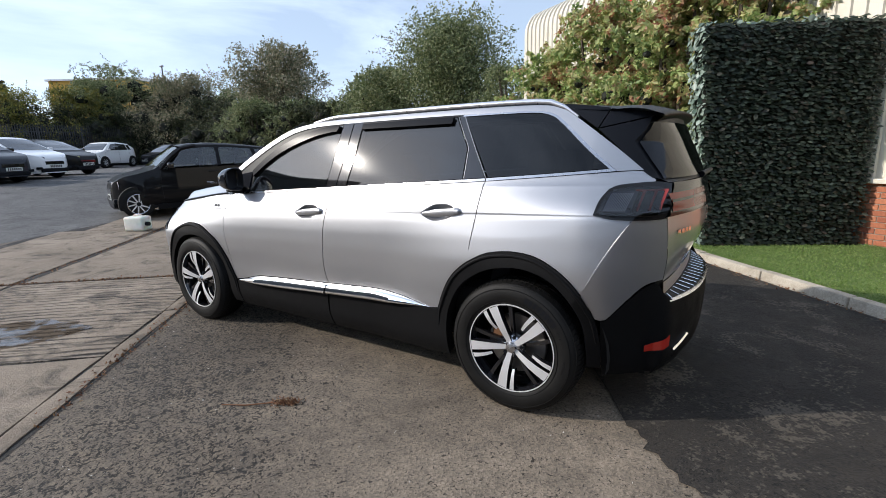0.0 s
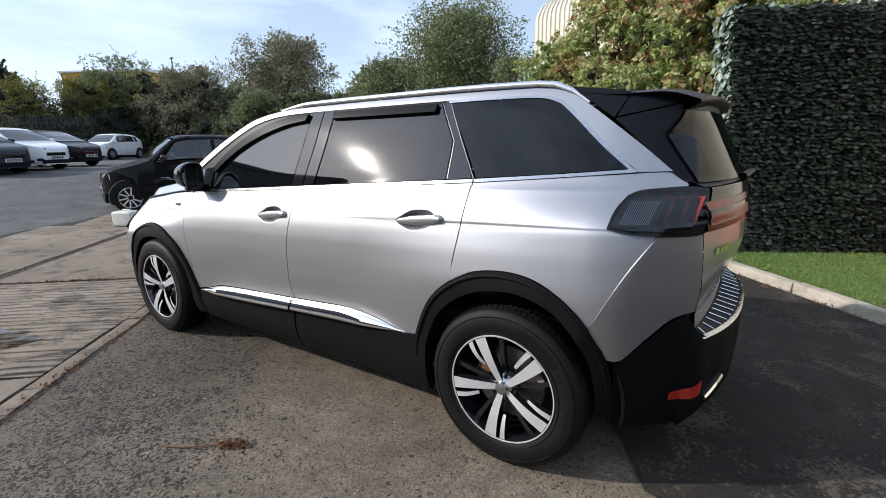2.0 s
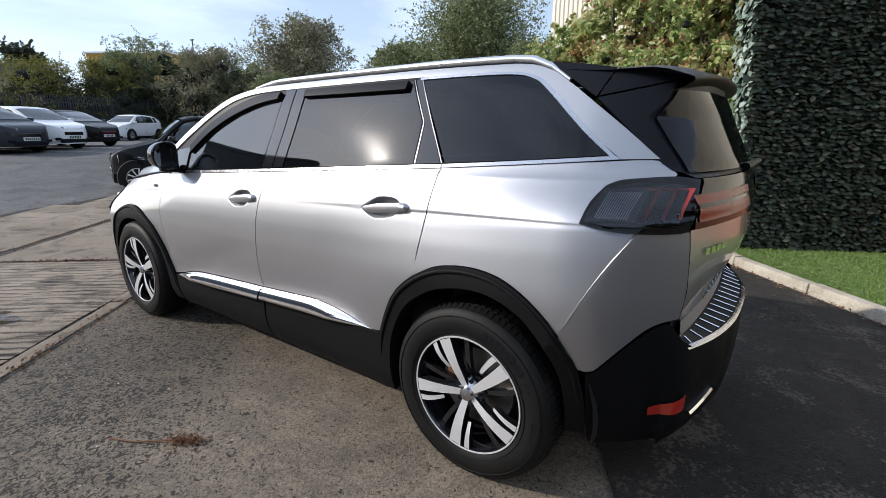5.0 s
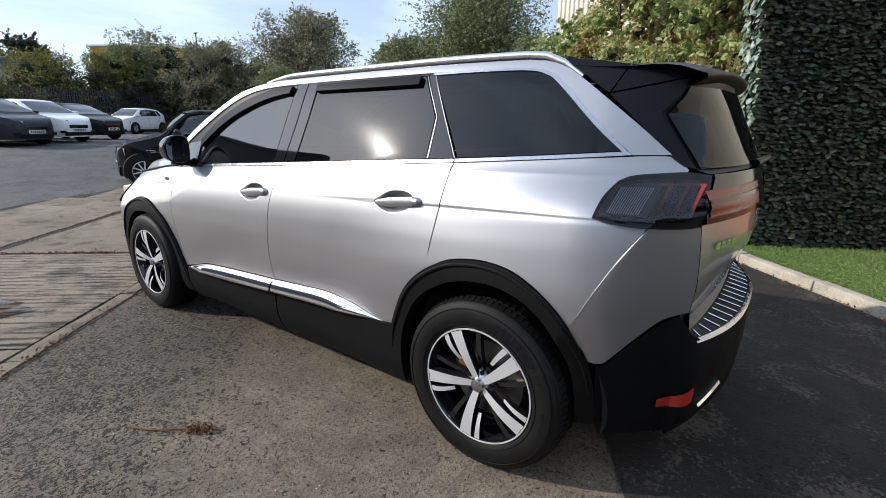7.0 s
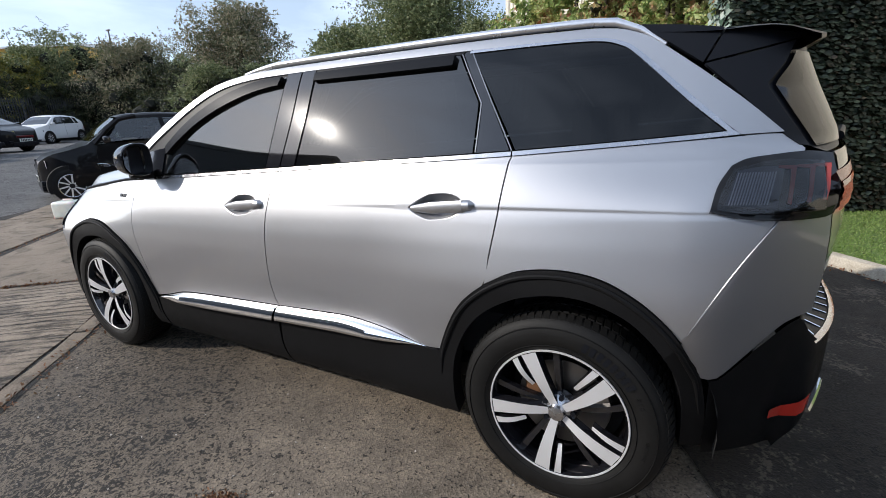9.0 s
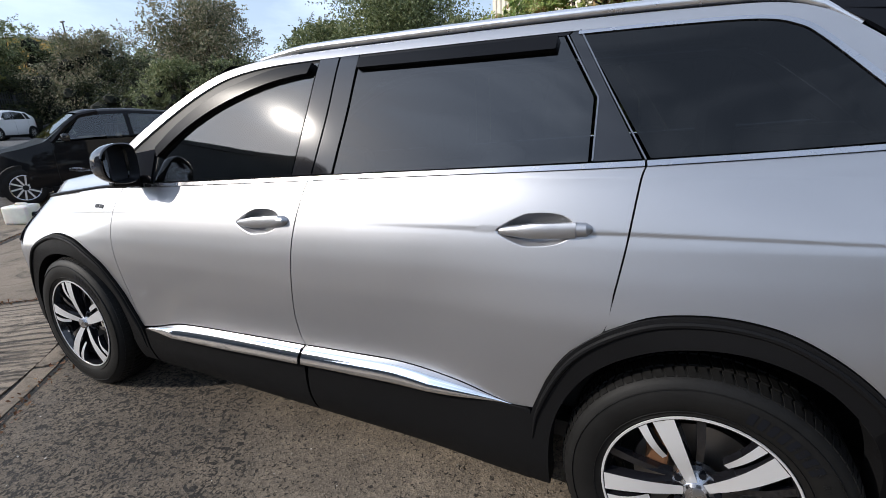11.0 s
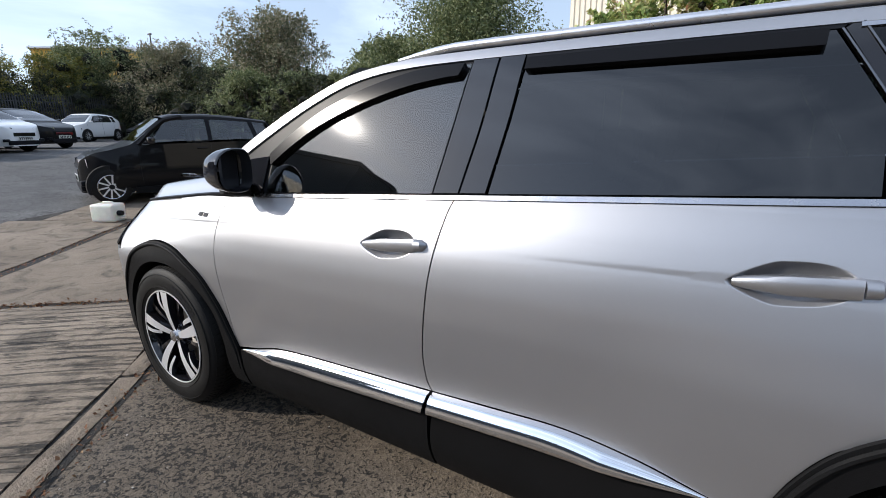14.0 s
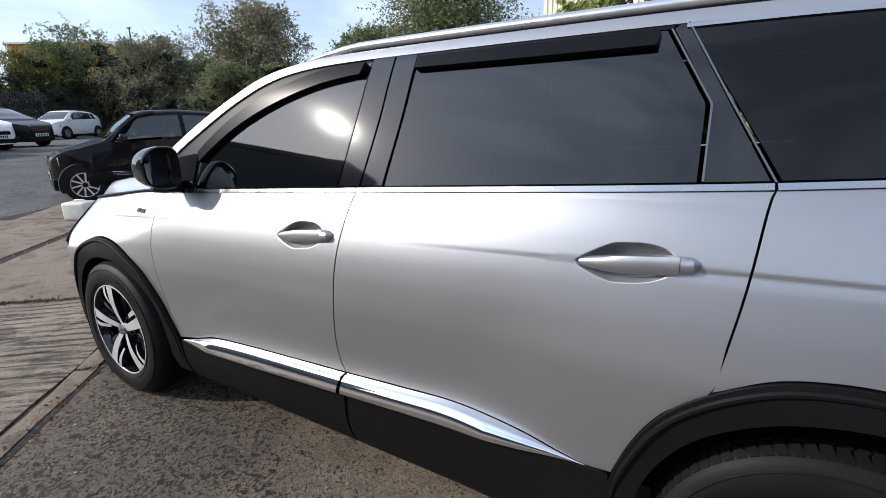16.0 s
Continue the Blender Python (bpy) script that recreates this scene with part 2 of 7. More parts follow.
M["glass"] = glazing("clear_glass", (0.44, 0.52, 0.49), 0.014, 2.1)
M["privacy"] = glazing("privacy_glass", (0.022, 0.026, 0.030), 0.010, 1.54)
M["privacy_door"] = glazing("privacy_door_glass", (0.022, 0.026, 0.030), 0.014, 1.82)
M["lamp_clear"] = glazing("lamp_lens", (0.85, 0.85, 0.88), 0.02)
M["smoked"] = glazing("smoked_lens", (0.50, 0.50, 0.53), 0.02)
M["red_lens"] = Mat("red_lens", (0.42, 0.022, 0.012), 0.14, coat_weight=0.6).m
M["inner_red"] = Mat("deep_red_lens", (0.20, 0.016, 0.010), 0.22, specular_ior_level=0.3).m
M["lamp_red"] = Mat("red_bar", (0.38, 0.03, 0.02), 0.4).m
ra = Mat("rail_aluminium", (0.72, 0.72, 0.74), 0.3, 0.9)
M["rail"] = ra.rough(ra.ramp(ra.noise(30, 4), (0.3, 0.26), (0.7, 0.36))).m
tp = Mat("tread_plate", (0.62, 0.62, 0.63), 0.28, 0.95)
tp.bump(tp.voronoi(55, tp.coord((1, 1, 1.6), (0.5, 0.3, 0.6))), 0.6, 0.006)
M["tread_plate"] = tp.m
M["dark_trim"] = Mat("dark_bright_trim", (0.22, 0.22, 0.225), 0.25, 1.0).m
M["mirror"] = Mat("mirror_glass", (0.9, 0.9, 0.9), 0.01, 1.0).m
M["fabric"] = Mat("dark_upholstery", (0.035, 0.035, 0.038), 0.85).m
M["dash"] = Mat("dark_dashboard", (0.02, 0.02, 0.021), 0.6).m


def foliage(name, stops, through=0.25, rough=0.42, patchy=0.0):
    """Leaves, each with its own tint; patchy: how far neighbouring leaves share a tint."""
    f = bpy.data.materials.new(name)
    f.use_nodes = True
    n, l = f.node_tree.nodes, f.node_tree.links
    p = n["Principled BSDF"]
    p.inputs["Roughness"].default_value = rough
    p.inputs["Specular IOR Level"].default_value = 0.35
    geo = n.new("ShaderNodeNewGeometry")
    r = n.new("ShaderNodeValToRGB")
    e = r.color_ramp.elements
    while len(e) < len(stops):
        e.new(0.5)
    for k_, (pos, col) in zip(e, stops):
        k_.position, k_.color = pos, (*col, 1)
    if patchy:
        co = n.new("ShaderNodeTexCoord")
        area = n.new("ShaderNodeTexNoise")
        area.inputs["Scale"].default_value, area.inputs["Detail"].default_value = 1.25, 3.0
        l.new(co.outputs["Object"], area.inputs["Vector"])
        wide = n.new("ShaderNodeMapRange")
        wide.inputs["From Min"].default_value, wide.inputs["From Max"].default_value = 0.34, 0.66
        l.new(area.outputs["Fac"], wide.inputs["Value"])
        blend = n.new("ShaderNodeMixRGB")
        blend.inputs["Fac"].default_value = patchy
        l.new(geo.outputs["Random Per Island"], blend.inputs["Color1"])
        l.new(wide.outputs["Result"], blend.inputs["Color2"])
        l.new(blend.outputs["Color"], r.inputs["Fac"])
    else:
        l.new(geo.outputs["Random Per Island"], r.inputs["Fac"])
    l.new(r.outputs["Color"], p.inputs["Base Color"])
    tr = n.new("ShaderNodeBsdfTranslucent")
    l.new(r.outputs["Color"], tr.inputs["Color"])
    mx = n.new("ShaderNodeMixShader")
    mx.inputs["Fac"].default_value = through
    l.new(p.outputs[0], mx.inputs[1])
    l.new(tr.outputs[0], mx.inputs[2])
    l.new(mx.outputs[0], n["Material Output"].inputs["Surface"])
    return f


# Dark green, taken lower so the colour holds the hedge's deep shade.
M["leaf_dark"] = foliage("shaded_dark_green_leaves", [(0.0, (0.012, 0.019, 0.007)), (0.5, (0.030, 0.042, 0.015)), (0.85, (0.070, 0.084, 0.032)), (1.0, (0.15, 0.135, 0.06))], 0.16)
M["leaf_olive"] = foliage("olive_leaves", [(0.0, (0.07, 0.095, 0.038)), (0.5, (0.15, 0.185, 0.078)), (0.85, (0.28, 0.31, 0.15)), (1.0, (0.42, 0.42, 0.24))], 0.28)
M["leaf_brown"] = foliage("browning_leaves", [(0.0, (0.08, 0.096, 0.054)), (0.4, (0.16, 0.17, 0.096)), (0.75, (0.30, 0.27, 0.17)), (1.0, (0.46, 0.38, 0.28))], 0.3)
M["leaf_yellow"] = foliage("yellowing_leaves", [(0.0, (0.07, 0.09, 0.022)), (0.5, (0.17, 0.18, 0.04)), (1.0, (0.34, 0.28, 0.06))])
M["leaf_autumn"] = foliage("autumn_leaves", [(0.0, (0.13, 0.20, 0.06)), (0.30, (0.26, 0.36, 0.12)), (0.50, (0.46, 0.50, 0.20)), (0.66, (0.60, 0.54, 0.28)), (0.76, (0.50, 0.32, 0.18)), (0.88, (0.38, 0.13, 0.08)), (1.0, (0.52, 0.40, 0.20))], 0.42, 0.45, 0.5)
M["leaf_ivy"] = foliage("plastic_ivy_leaves", [(0.0, (0.008, 0.014, 0.009)), (0.45, (0.021, 0.033, 0.022)), (0.88, (0.038, 0.052, 0.035)), (0.95, (0.05, 0.036, 0.026)), (1.0, (0.08, 0.10, 0.075))], 0.06, 0.5)
# Paler copy of the ivy leaves; the sunlight is in its colour.
M["leaf_ivy_sunlit"] = foliage("sunlit_ivy_leaves", [(0.0, (0.05, 0.085, 0.06)), (0.4, (0.14, 0.19, 0.15)), (1.0, (0.30, 0.36, 0.31))], 0.06, 0.4)
M["turf_blade"] = foliage("turf_blades", [(0.0, (0.09, 0.16, 0.03)), (0.6, (0.16, 0.25, 0.06)), (1.0, (0.28, 0.34, 0.13))], 0.2, 0.6)
M["dry"] = foliage("dry_stalks", [(0.0, (0.10, 0.040, 0.022)), (0.6, (0.20, 0.095, 0.048)), (1.0, (0.30, 0.19, 0.10))], 0.1, 0.8)
# Near-black that stands for the shade deep between leaves.
M["shade_core"] = Mat("foliage_shade", (0.012, 0.014, 0.008), 0.9).m
bk = Mat("bark", rough=0.9)
bk.color(bk.ramp(bk.noise(9, 6), (0.3, (0.045, 0.035, 0.026)), (0.7, (0.12, 0.095, 0.07))))
M["bark"] = bk.bump(bk.noise(16, 6), 0.8, 0.03).m

cl = Mat("cream_cladding", (0.62, 0.57, 0.47), 0.45)
cl.color(cl.mix(0.55, (0.66, 0.61, 0.51), cl.ramp(cl.noise(0.9, 7, 0.65, cl.coord((3, 3, 0.5))), (0.3, 0.72), (0.75, 1.1)), "MULTIPLY"))
M["cladding"] = cl.m
br = Mat("red_brick", rough=0.85)
br.color(br.mix(0.5, br.ramp(br.random(), (0.0, (0.28, 0.085, 0.045)), (1.0, (0.46, 0.17, 0.085))), br.ramp(br.noise(40, 4), (0.3, 0.6), (0.7, 1.3)), "MULTIPLY"))
M["brick"] = br.bump(br.noise(90, 4), 0.5, 0.004).m
mo = Mat("mortar", (0.32, 0.28, 0.23), 0.95)
M["mortar"] = mo.bump(mo.noise(120, 3), 0.6, 0.004).m
st = Mat("galvanised_steel", (0.22, 0.23, 0.24), 0.55, 0.6)
st.color(st.ramp(st.noise(4, 6), (0.3, (0.045, 0.047, 0.05)), (0.7, (0.11, 0.114, 0.118))))
M["steel"] = st.m
ye = Mat("yellow_cladding", (0.62, 0.36, 0.05), 0.5)
ye.color(ye.mix(0.5, (0.66, 0.38, 0.06), ye.ramp(ye.noise(0.3, 5), (0.3, 0.8), (0.7, 1.1)), "MULTIPLY"))
M["yellow"] = ye.m
dg = Mat("grey_cladding", (0.06, 0.065, 0.07), 0.6)
dg.color(dg.mix(0.6, (0.055, 0.06, 0.066), dg.ramp(dg.noise(0.35, 6), (0.3, 0.6), (0.7, 1.4)), "MULTIPLY"))
M["grey_wall"] = dg.m
pl = Mat("white_polythene", (0.72, 0.72, 0.66), 0.4, subsurface_weight=0.2)
pl.color(pl.mix(0.4, (0.75, 0.74, 0.67), pl.ramp(pl.noise(12, 5), (0.35, 0.75), (0.7, 1.05)), "MULTIPLY"))
M["polythene"] = pl.m


def paint(name, color, metal=0.5):
    q = Mat(name, color, 0.45, metal, specular_ior_level=0.06 if max(color) < 0.1 else 0.2, coat_weight=0.35 if max(color) < 0.1 else 0.8, coat_roughness=0.02)
    q.rough(q.ramp(q.noise(4, 4), (0.3, 0.42), (0.7, 0.52)))
    return q.m


M["paint_black"] = paint("black_paint", (0.006, 0.006, 0.007), 0.0)
M["paint_grey"] = paint("grey_paint", (0.035, 0.039, 0.047), 0.3)
M["paint_white"] = paint("white_paint", (0.80, 0.80, 0.80), 0.0)
M["paint_red"] = paint("red_paint", (0.40, 0.02, 0.02), 0.2)
M["paint_blue"] = paint("blue_grey_paint", (0.18, 0.24, 0.33))
M["headlight_dark"] = Mat("smoked_headlamp", (0.03, 0.033, 0.04), 0.06, coat_weight=1.0).m
M["headlight"] = Mat("headlamp_unit", (0.75, 0.76, 0.8), 0.08, 0.9).m
M["plate"] = Mat("number_plate", (0.75, 0.75, 0.72), 0.4).m
wt = bpy.data.materials.new("standing_water")
wt.use_nodes = True
wt_n, wt_l = wt.node_tree.nodes, wt.node_tree.links
wt_n.clear()
wt_c, wt_t, wt_g = wt_n.new("ShaderNodeTexCoord"), wt_n.new("ShaderNodeTexNoise"), wt_n.new("ShaderNodeBsdfGlossy")
wt_t.inputs["Scale"].default_value, wt_t.inputs["Detail"].default_value = 5.0, 7.0
wt_l.new(wt_c.outputs["Object"], wt_t.inputs["Vector"])
wt_r = wt_n.new("ShaderNodeMapRange")
wt_r.inputs["From Min"].default_value, wt_r.inputs["From Max"].default_value = 0.48, 0.60
wt_r.inputs["To Max"].default_value = 0.24
wt_l.new(wt_t.outputs["Fac"], wt_r.inputs["Value"])
wt_g.inputs["Roughness"].default_value = 0.07
wt_b, wt_m, wt_o = wt_n.new("ShaderNodeBsdfTransparent"), wt_n.new("ShaderNodeMixShader"), wt_n.new("ShaderNodeOutputMaterial")
wt_b.inputs["Color"].default_value = (0.62, 0.60, 0.58, 1)
wt_l.new(wt_r.outputs["Result"], wt_m.inputs["Fac"])
wt_l.new(wt_b.outputs[0], wt_m.inputs[1])
wt_l.new(wt_g.outputs[0], wt_m.inputs[2])
wt_l.new(wt_m.outputs[0], wt_o.inputs["Surface"])
M["wet"] = wt

# ---- building tools ----
def mesh_of(name, verts, faces, mat, smooth=True):
    me = bpy.data.meshes.new(name)
    me.from_pydata([tuple(map(float, v)) for v in verts], [], [tuple(map(int, f)) for f in faces])
    me.materials.append(mat)
    if smooth:
        me.polygons.foreach_set("use_smooth", [True] * len(me.polygons))
    me.update()
    return me


def part(name, bm, material, parent=None, label="", smooth=False):
    """One mesh object from a bmesh (or a ready mesh), under a thing or a part."""
    if isinstance(bm, bmesh.types.BMesh):
        me = bpy.data.meshes.new(name)
        bmesh.ops.recalc_face_normals(bm, faces=bm.faces)
        bm.to_mesh(me)
        bm.free()
        me.materials.append(material)
        if smooth:
            me.polygons.foreach_set("use_smooth", [True] * len(me.polygons))
            me.set_sharp_from_angle(angle=math.radians(38))
    else:
        me = bm
    ob = new(name, me)
    if parent is not None:
        ob.parent = parent
    if label:
        tagged(ob, label)
    return ob


def thing(name, label, category, m=None, group="", kind=""):
    ob = new(name)
    ob.empty_display_size = 0.1
    tagged(ob, label, category, group, kind)
    if m is not None:
        ob.matrix_basis = m
    return ob


def box(bm, x0, x1, y0, y1, z0, z1, bevel=0.0, seg=2):
    r = bmesh.ops.create_cube(bm, size=1.0)
    bmesh.ops.scale(bm, vec=(abs(x1 - x0), abs(y1 - y0), abs(z1 - z0)), verts=r["verts"])
    bmesh.ops.translate(bm, vec=((x0 + x1) / 2, (y0 + y1) / 2, (z0 + z1) / 2), verts=r["verts"])
    if bevel:
        edges = list({e for v in r["verts"] for e in v.link_edges})
        bmesh.ops.bevel(bm, geom=edges, offset=bevel, segments=seg, affect="EDGES", profile=0.6)
    return bm


def boxed(*a, **k):
    return box(bmesh.new(), *a, **k)


def lathe(bm, ring, axis="Y", n=48, centre=(0, 0, 0), closed=False):
    """Turns a profile of (radius, along) round an axis."""
    rows = []
    for i in range(n):
        c, s = math.cos(2 * math.pi * i / n), math.sin(2 * math.pi * i / n)
        row = []
        for r, a in ring:
            p = {"Y": (r * c, a, r * s), "Z": (r * c, r * s, a), "X": (a, r * c, r * s)}[axis]
            row.append(bm.verts.new((p[0] + centre[0], p[1] + centre[1], p[2] + centre[2])))
        rows.append(row)
    m = len(ring)
    for i in range(n):
        a, b = rows[i], rows[(i + 1) % n]
        for j in range(m if closed else m - 1):
            jj = (j + 1) % m
            bm.faces.new((a[j], b[j], b[jj], a[jj]))
    return bm


def tube(bm, pts, radius, n=8, ends=True):
    """A round bar along points; radius may be one number or one for each point."""
    pts = [Vector(p) for p in pts]
    rr = radius if isinstance(radius, (list, tuple)) else [radius] * len(pts)
    rows, up = [], Vector((0.13, 0.31, 0.94))
    for i, p in enumerate(pts):
        d = (pts[min(i + 1, len(pts) - 1)] - pts[max(i - 1, 0)]).normalized()
        a = d.cross(up)
        a = a.normalized() if a.length > 1e-4 else d.orthogonal().normalized()
        b = d.cross(a)
        rows.append([bm.verts.new(p + rr[i] * (math.cos(2 * math.pi * k / n) * a + math.sin(2 * math.pi * k / n) * b)) for k in range(n)])
    for r0, r1 in zip(rows, rows[1:]):
        for k in range(n):
            bm.faces.new((r0[k], r0[(k + 1) % n], r1[(k + 1) % n], r1[k]))
    if ends:
        bm.faces.new(rows[0][::-1])
        bm.faces.new(rows[-1])
    return bm


def prism(bm, outline, y0, y1, bevel=0.0):
    """An outline in x and z, pushed out along y."""
    a = [bm.verts.new((x, y0, z)) for x, z in outline]
    b = [bm.verts.new((x, y1, z)) for x, z in outline]
    bm.faces.new(a)
    bm.faces.new(b[::-1])
    for i in range(len(a)):
        j = (i + 1) % len(a)
        bm.faces.new((a[i], b[i], b[j], a[j]))
    if bevel:
        bmesh.ops.bevel(bm, geom=bm.edges[:], offset=bevel, segments=2, affect="EDGES")
    return bm


def spline(pts, n, smooth=True):
    """n points evenly along a curve through pts."""
    p = np.array(pts, float)
    if smooth and len(p) > 2:
        fine = []
        ext = np.vstack([2 * p[0] - p[1], p, 2 * p[-1] - p[-2]])
        for i in range(1, len(ext) - 2):
            a, b, c, d = ext[i - 1 : i + 3]
            for u in np.linspace(0, 1, 12, endpoint=False):
                fine.append(0.5 * (2 * b + (c - a) * u + (2 * a - 5 * b + 4 * c - d) * u * u + (3 * b - a - 3 * c + d) * u**3))
        p = np.vstack([fine, p[-1:]])
    s = np.r_[0, np.cumsum(np.linalg.norm(np.diff(p, axis=0), axis=1))]
    return np.stack([np.interp(np.linspace(0, s[-1], n), s, p[:, k]) for k in range(p.shape[1])], 1)


def coons(bottom, right, top, left, nu, nv, gap=0.0, curved=True):
    """A patch between four curves: bottom and top run left to right, the sides from bottom to top."""
    b, t = spline(bottom, nu, curved), spline(top, nu, curved)
    l, r = spline(left, nv, curved), spline(right, nv, curved)
    u, v = np.linspace(0, 1, nu)[None, :, None], np.linspace(0, 1, nv)[:, None, None]
    g = (1 - v) * b[None] + v * t[None] + (1 - u) * l[:, None] + u * r[:, None]
    g = g - ((1 - u) * (1 - v) * b[0] + u * (1 - v) * b[-1] + (1 - u) * v * t[0] + u * v * t[-1])
    if gap:
        c = g.copy()
        def pull(edge, inner):
            d = inner - edge
            return edge + d * np.minimum(1, gap / np.maximum(np.linalg.norm(d, axis=-1, keepdims=True), 1e-6))
        c[:, 0], c[:, -1] = pull(c[:, 0], g[:, 1]), pull(c[:, -1], g[:, -2])
        c[0], c[-1] = pull(c[0], g[1]), pull(c[-1], g[-2])
        g = c
    return g

# ---- ground ----
def ease(a, b, v):
    t = np.clip((v - a) / (b - a), 0, 1)
    return t * t * (3 - 2 * t)


def ground_z(x, y):
    """The yard: level under the car, falling a little to the kerb, climbing away to the far rows of cars."""
    return 0.64 * ease(-7.5, -22.0, x) - 0.06 * ease(0.9, 2.4, np.asarray(y, float) + 0.35 * np.asarray(x, float))


def place(x, y, dz=0.0, turn=0.0):
    return pose(x, y, float(ground_z(x, y)) + dz, 0, 0, turn)


def sheet(name, xs, ys, mat, dz=0.0):
    gx, gy = np.meshgrid(xs, ys)
    z = ground_z(gx, gy) + dz
    verts = np.stack([gx, gy, z], -1).reshape(-1, 3)
    nx, ny = len(xs), len(ys)
    faces = [(j * nx + i, j * nx + i + 1, (j + 1) * nx + i + 1, (j + 1) * nx + i) for j in range(ny - 1) for i in range(nx - 1)]
    return mesh_of(name, verts, faces, mat)


def spaced(lo, a, b, hi, step, coarse):
    return np.unique(np.round(np.r_[np.linspace(lo, a, coarse), np.arange(a, b + step, step), np.linspace(b, hi, coarse)], 4))


ground = new("ground", sheet("ground", spaced(-900, -26, 8, 900, 0.25, 9), spaced(-900, -8, 12, 900, 0.25, 9), M["asphalt"]))
tagged(ground, "worn grey-brown asphalt yard with loose grit", "ground", kind="structure")


def patch_mesh(name, outline, mat, dz, step=0.25):
    """A thin flat piece with a plan outline that follows the ground."""
    bm = bmesh.new()
    vs = [bm.verts.new((x, y, 0)) for x, y in outline]
    f = bm.faces.new(vs)
    if f.normal.z < 0 or f.calc_area() == 0:
        f.normal_update()
        if f.normal.z < 0:
            f.normal_flip()
    bmesh.ops.triangulate(bm, faces=bm.faces[:])
    longest = max(max(o[0] for o in outline) - min(o[0] for o in outline), max(o[1] for o in outline) - min(o[1] for o in outline))
    for _ in range(5):
        long = [e for e in bm.edges if e.calc_length() > max(step, longest / 40)]
        if not long:
            break
        bmesh.ops.subdivide_edges(bm, edges=long, cuts=1)
        bmesh.ops.triangulate(bm, faces=bm.faces[:])
    for v in bm.verts:
        v.co.z = float(ground_z(v.co.x, v.co.y)) + dz
    me = bpy.data.meshes.new(name)
    bm.normal_update()
    bm.to_mesh(me)
    bm.free()
    me.materials.append(mat)
    return me


def ragged(a, b, n, amp, rng):
    a, b = np.array(a, float), np.array(b, float)
    d = (b - a) / np.linalg.norm(b - a)
    side = np.array([-d[1], d[0]])
    return [tuple(a + (b - a) * i / n + side * (rng.uniform(-amp, amp) if 0 < i < n else 0)) for i in range(n + 1)]


rng = random.Random(4)
# a newer, darker patch of tarmac behind the car and towards the kerb
edge = ragged((2.35, -2.75), (0.54, -0.68), 60, 0.035, rng) + ragged((0.54, -0.68), (-0.6, 1.2), 8, 0.03, rng)[1:]
dark = edge + [(-3.0, 3.4), (-6.0, 6.6), (-2.2, 5.6), (-0.9, 4.75), (0.45, 3.52), (1.5, 2.37), (4.6, -0.95), (5.2, -2.6)]
road_patch = new("road_patch", patch_mesh("road_patch", dark, M["asphalt_dark"], 0.008))
tagged(road_patch, "darker strip of newer tarmac laid up to the kerb", "road", kind="structure")

# the concrete strip beyond the front wheel, with its joints
DIR = np.array([-0.655, 0.756])  # along the strip's near edge
ACR = np.array([-0.756, -0.655])  # across it, away from the car
E0 = np.array([-2.684, -1.539])


def strip(u, v):
    p = E0 + DIR * u + ACR * v
    return (float(p[0]), float(p[1]))


far_yard = [(-9.05, -0.9), (-10.1, 1.75), (-11.5, 5.2), (-14.0, 12.0), (-20, 26), (-60, 40), (-62, -20), (-24, -22), (-9.4, -6.0)]
far = new("road_far", patch_mesh("road_far", far_yard, M["asphalt_far"], 0.004, 1.0))
tagged(far, "smooth grey tarmac of the car park", "road", kind="structure")

# ---- the silver car: nose towards -x, near flank towards -y, rear axle at x = 0 ----
PROF_Z = (0.15, 0.22, 0.30, 0.40, 0.50, 0.56, 0.66, 0.80, 0.92, 1.00, 1.06, 1.12, 1.17, 1.205, 1.24, 1.37, 1.50, 1.58, 1.62, 1.66)
PROF_Y = (0.74, 0.80, 0.826, 0.832, 0.837, 0.839, 0.847, 0.853, 0.850, 0.839, 0.825, 0.805, 0.7805, 0.766, 0.753, 0.699, 0.644, 0.603, 0.565, 0.47)
_pz = np.linspace(0.10, 1.7, 641)
_kern = np.exp(-0.5 * (np.arange(-30, 31) * 0.0025 / 0.022) ** 2)
_py = np.convolve(np.pad(np.interp(_pz, PROF_Z, PROF_Y), 30, mode="edge"), _kern / _kern.sum(), "valid")
WHEELBASE = 2.84
HANDLES = ((-1.497, 0.982), (-0.447, 1.031))


def scoop(x, z, hx, hz, k=1.0):
    """Depth of the hollow behind a door handle."""
    xl = (x - hx + 0.012) / 0.110
    tall = 0.045 * np.clip((xl + 1.32) / 1.1, 0.3, 1) ** 0.7
    r2 = np.abs(xl) ** 2.6 + ((z - hz - 0.10 * (x - hx)) / tall) ** 2
    return 0.034 * np.clip(1 - r2 * k, 0, 1)


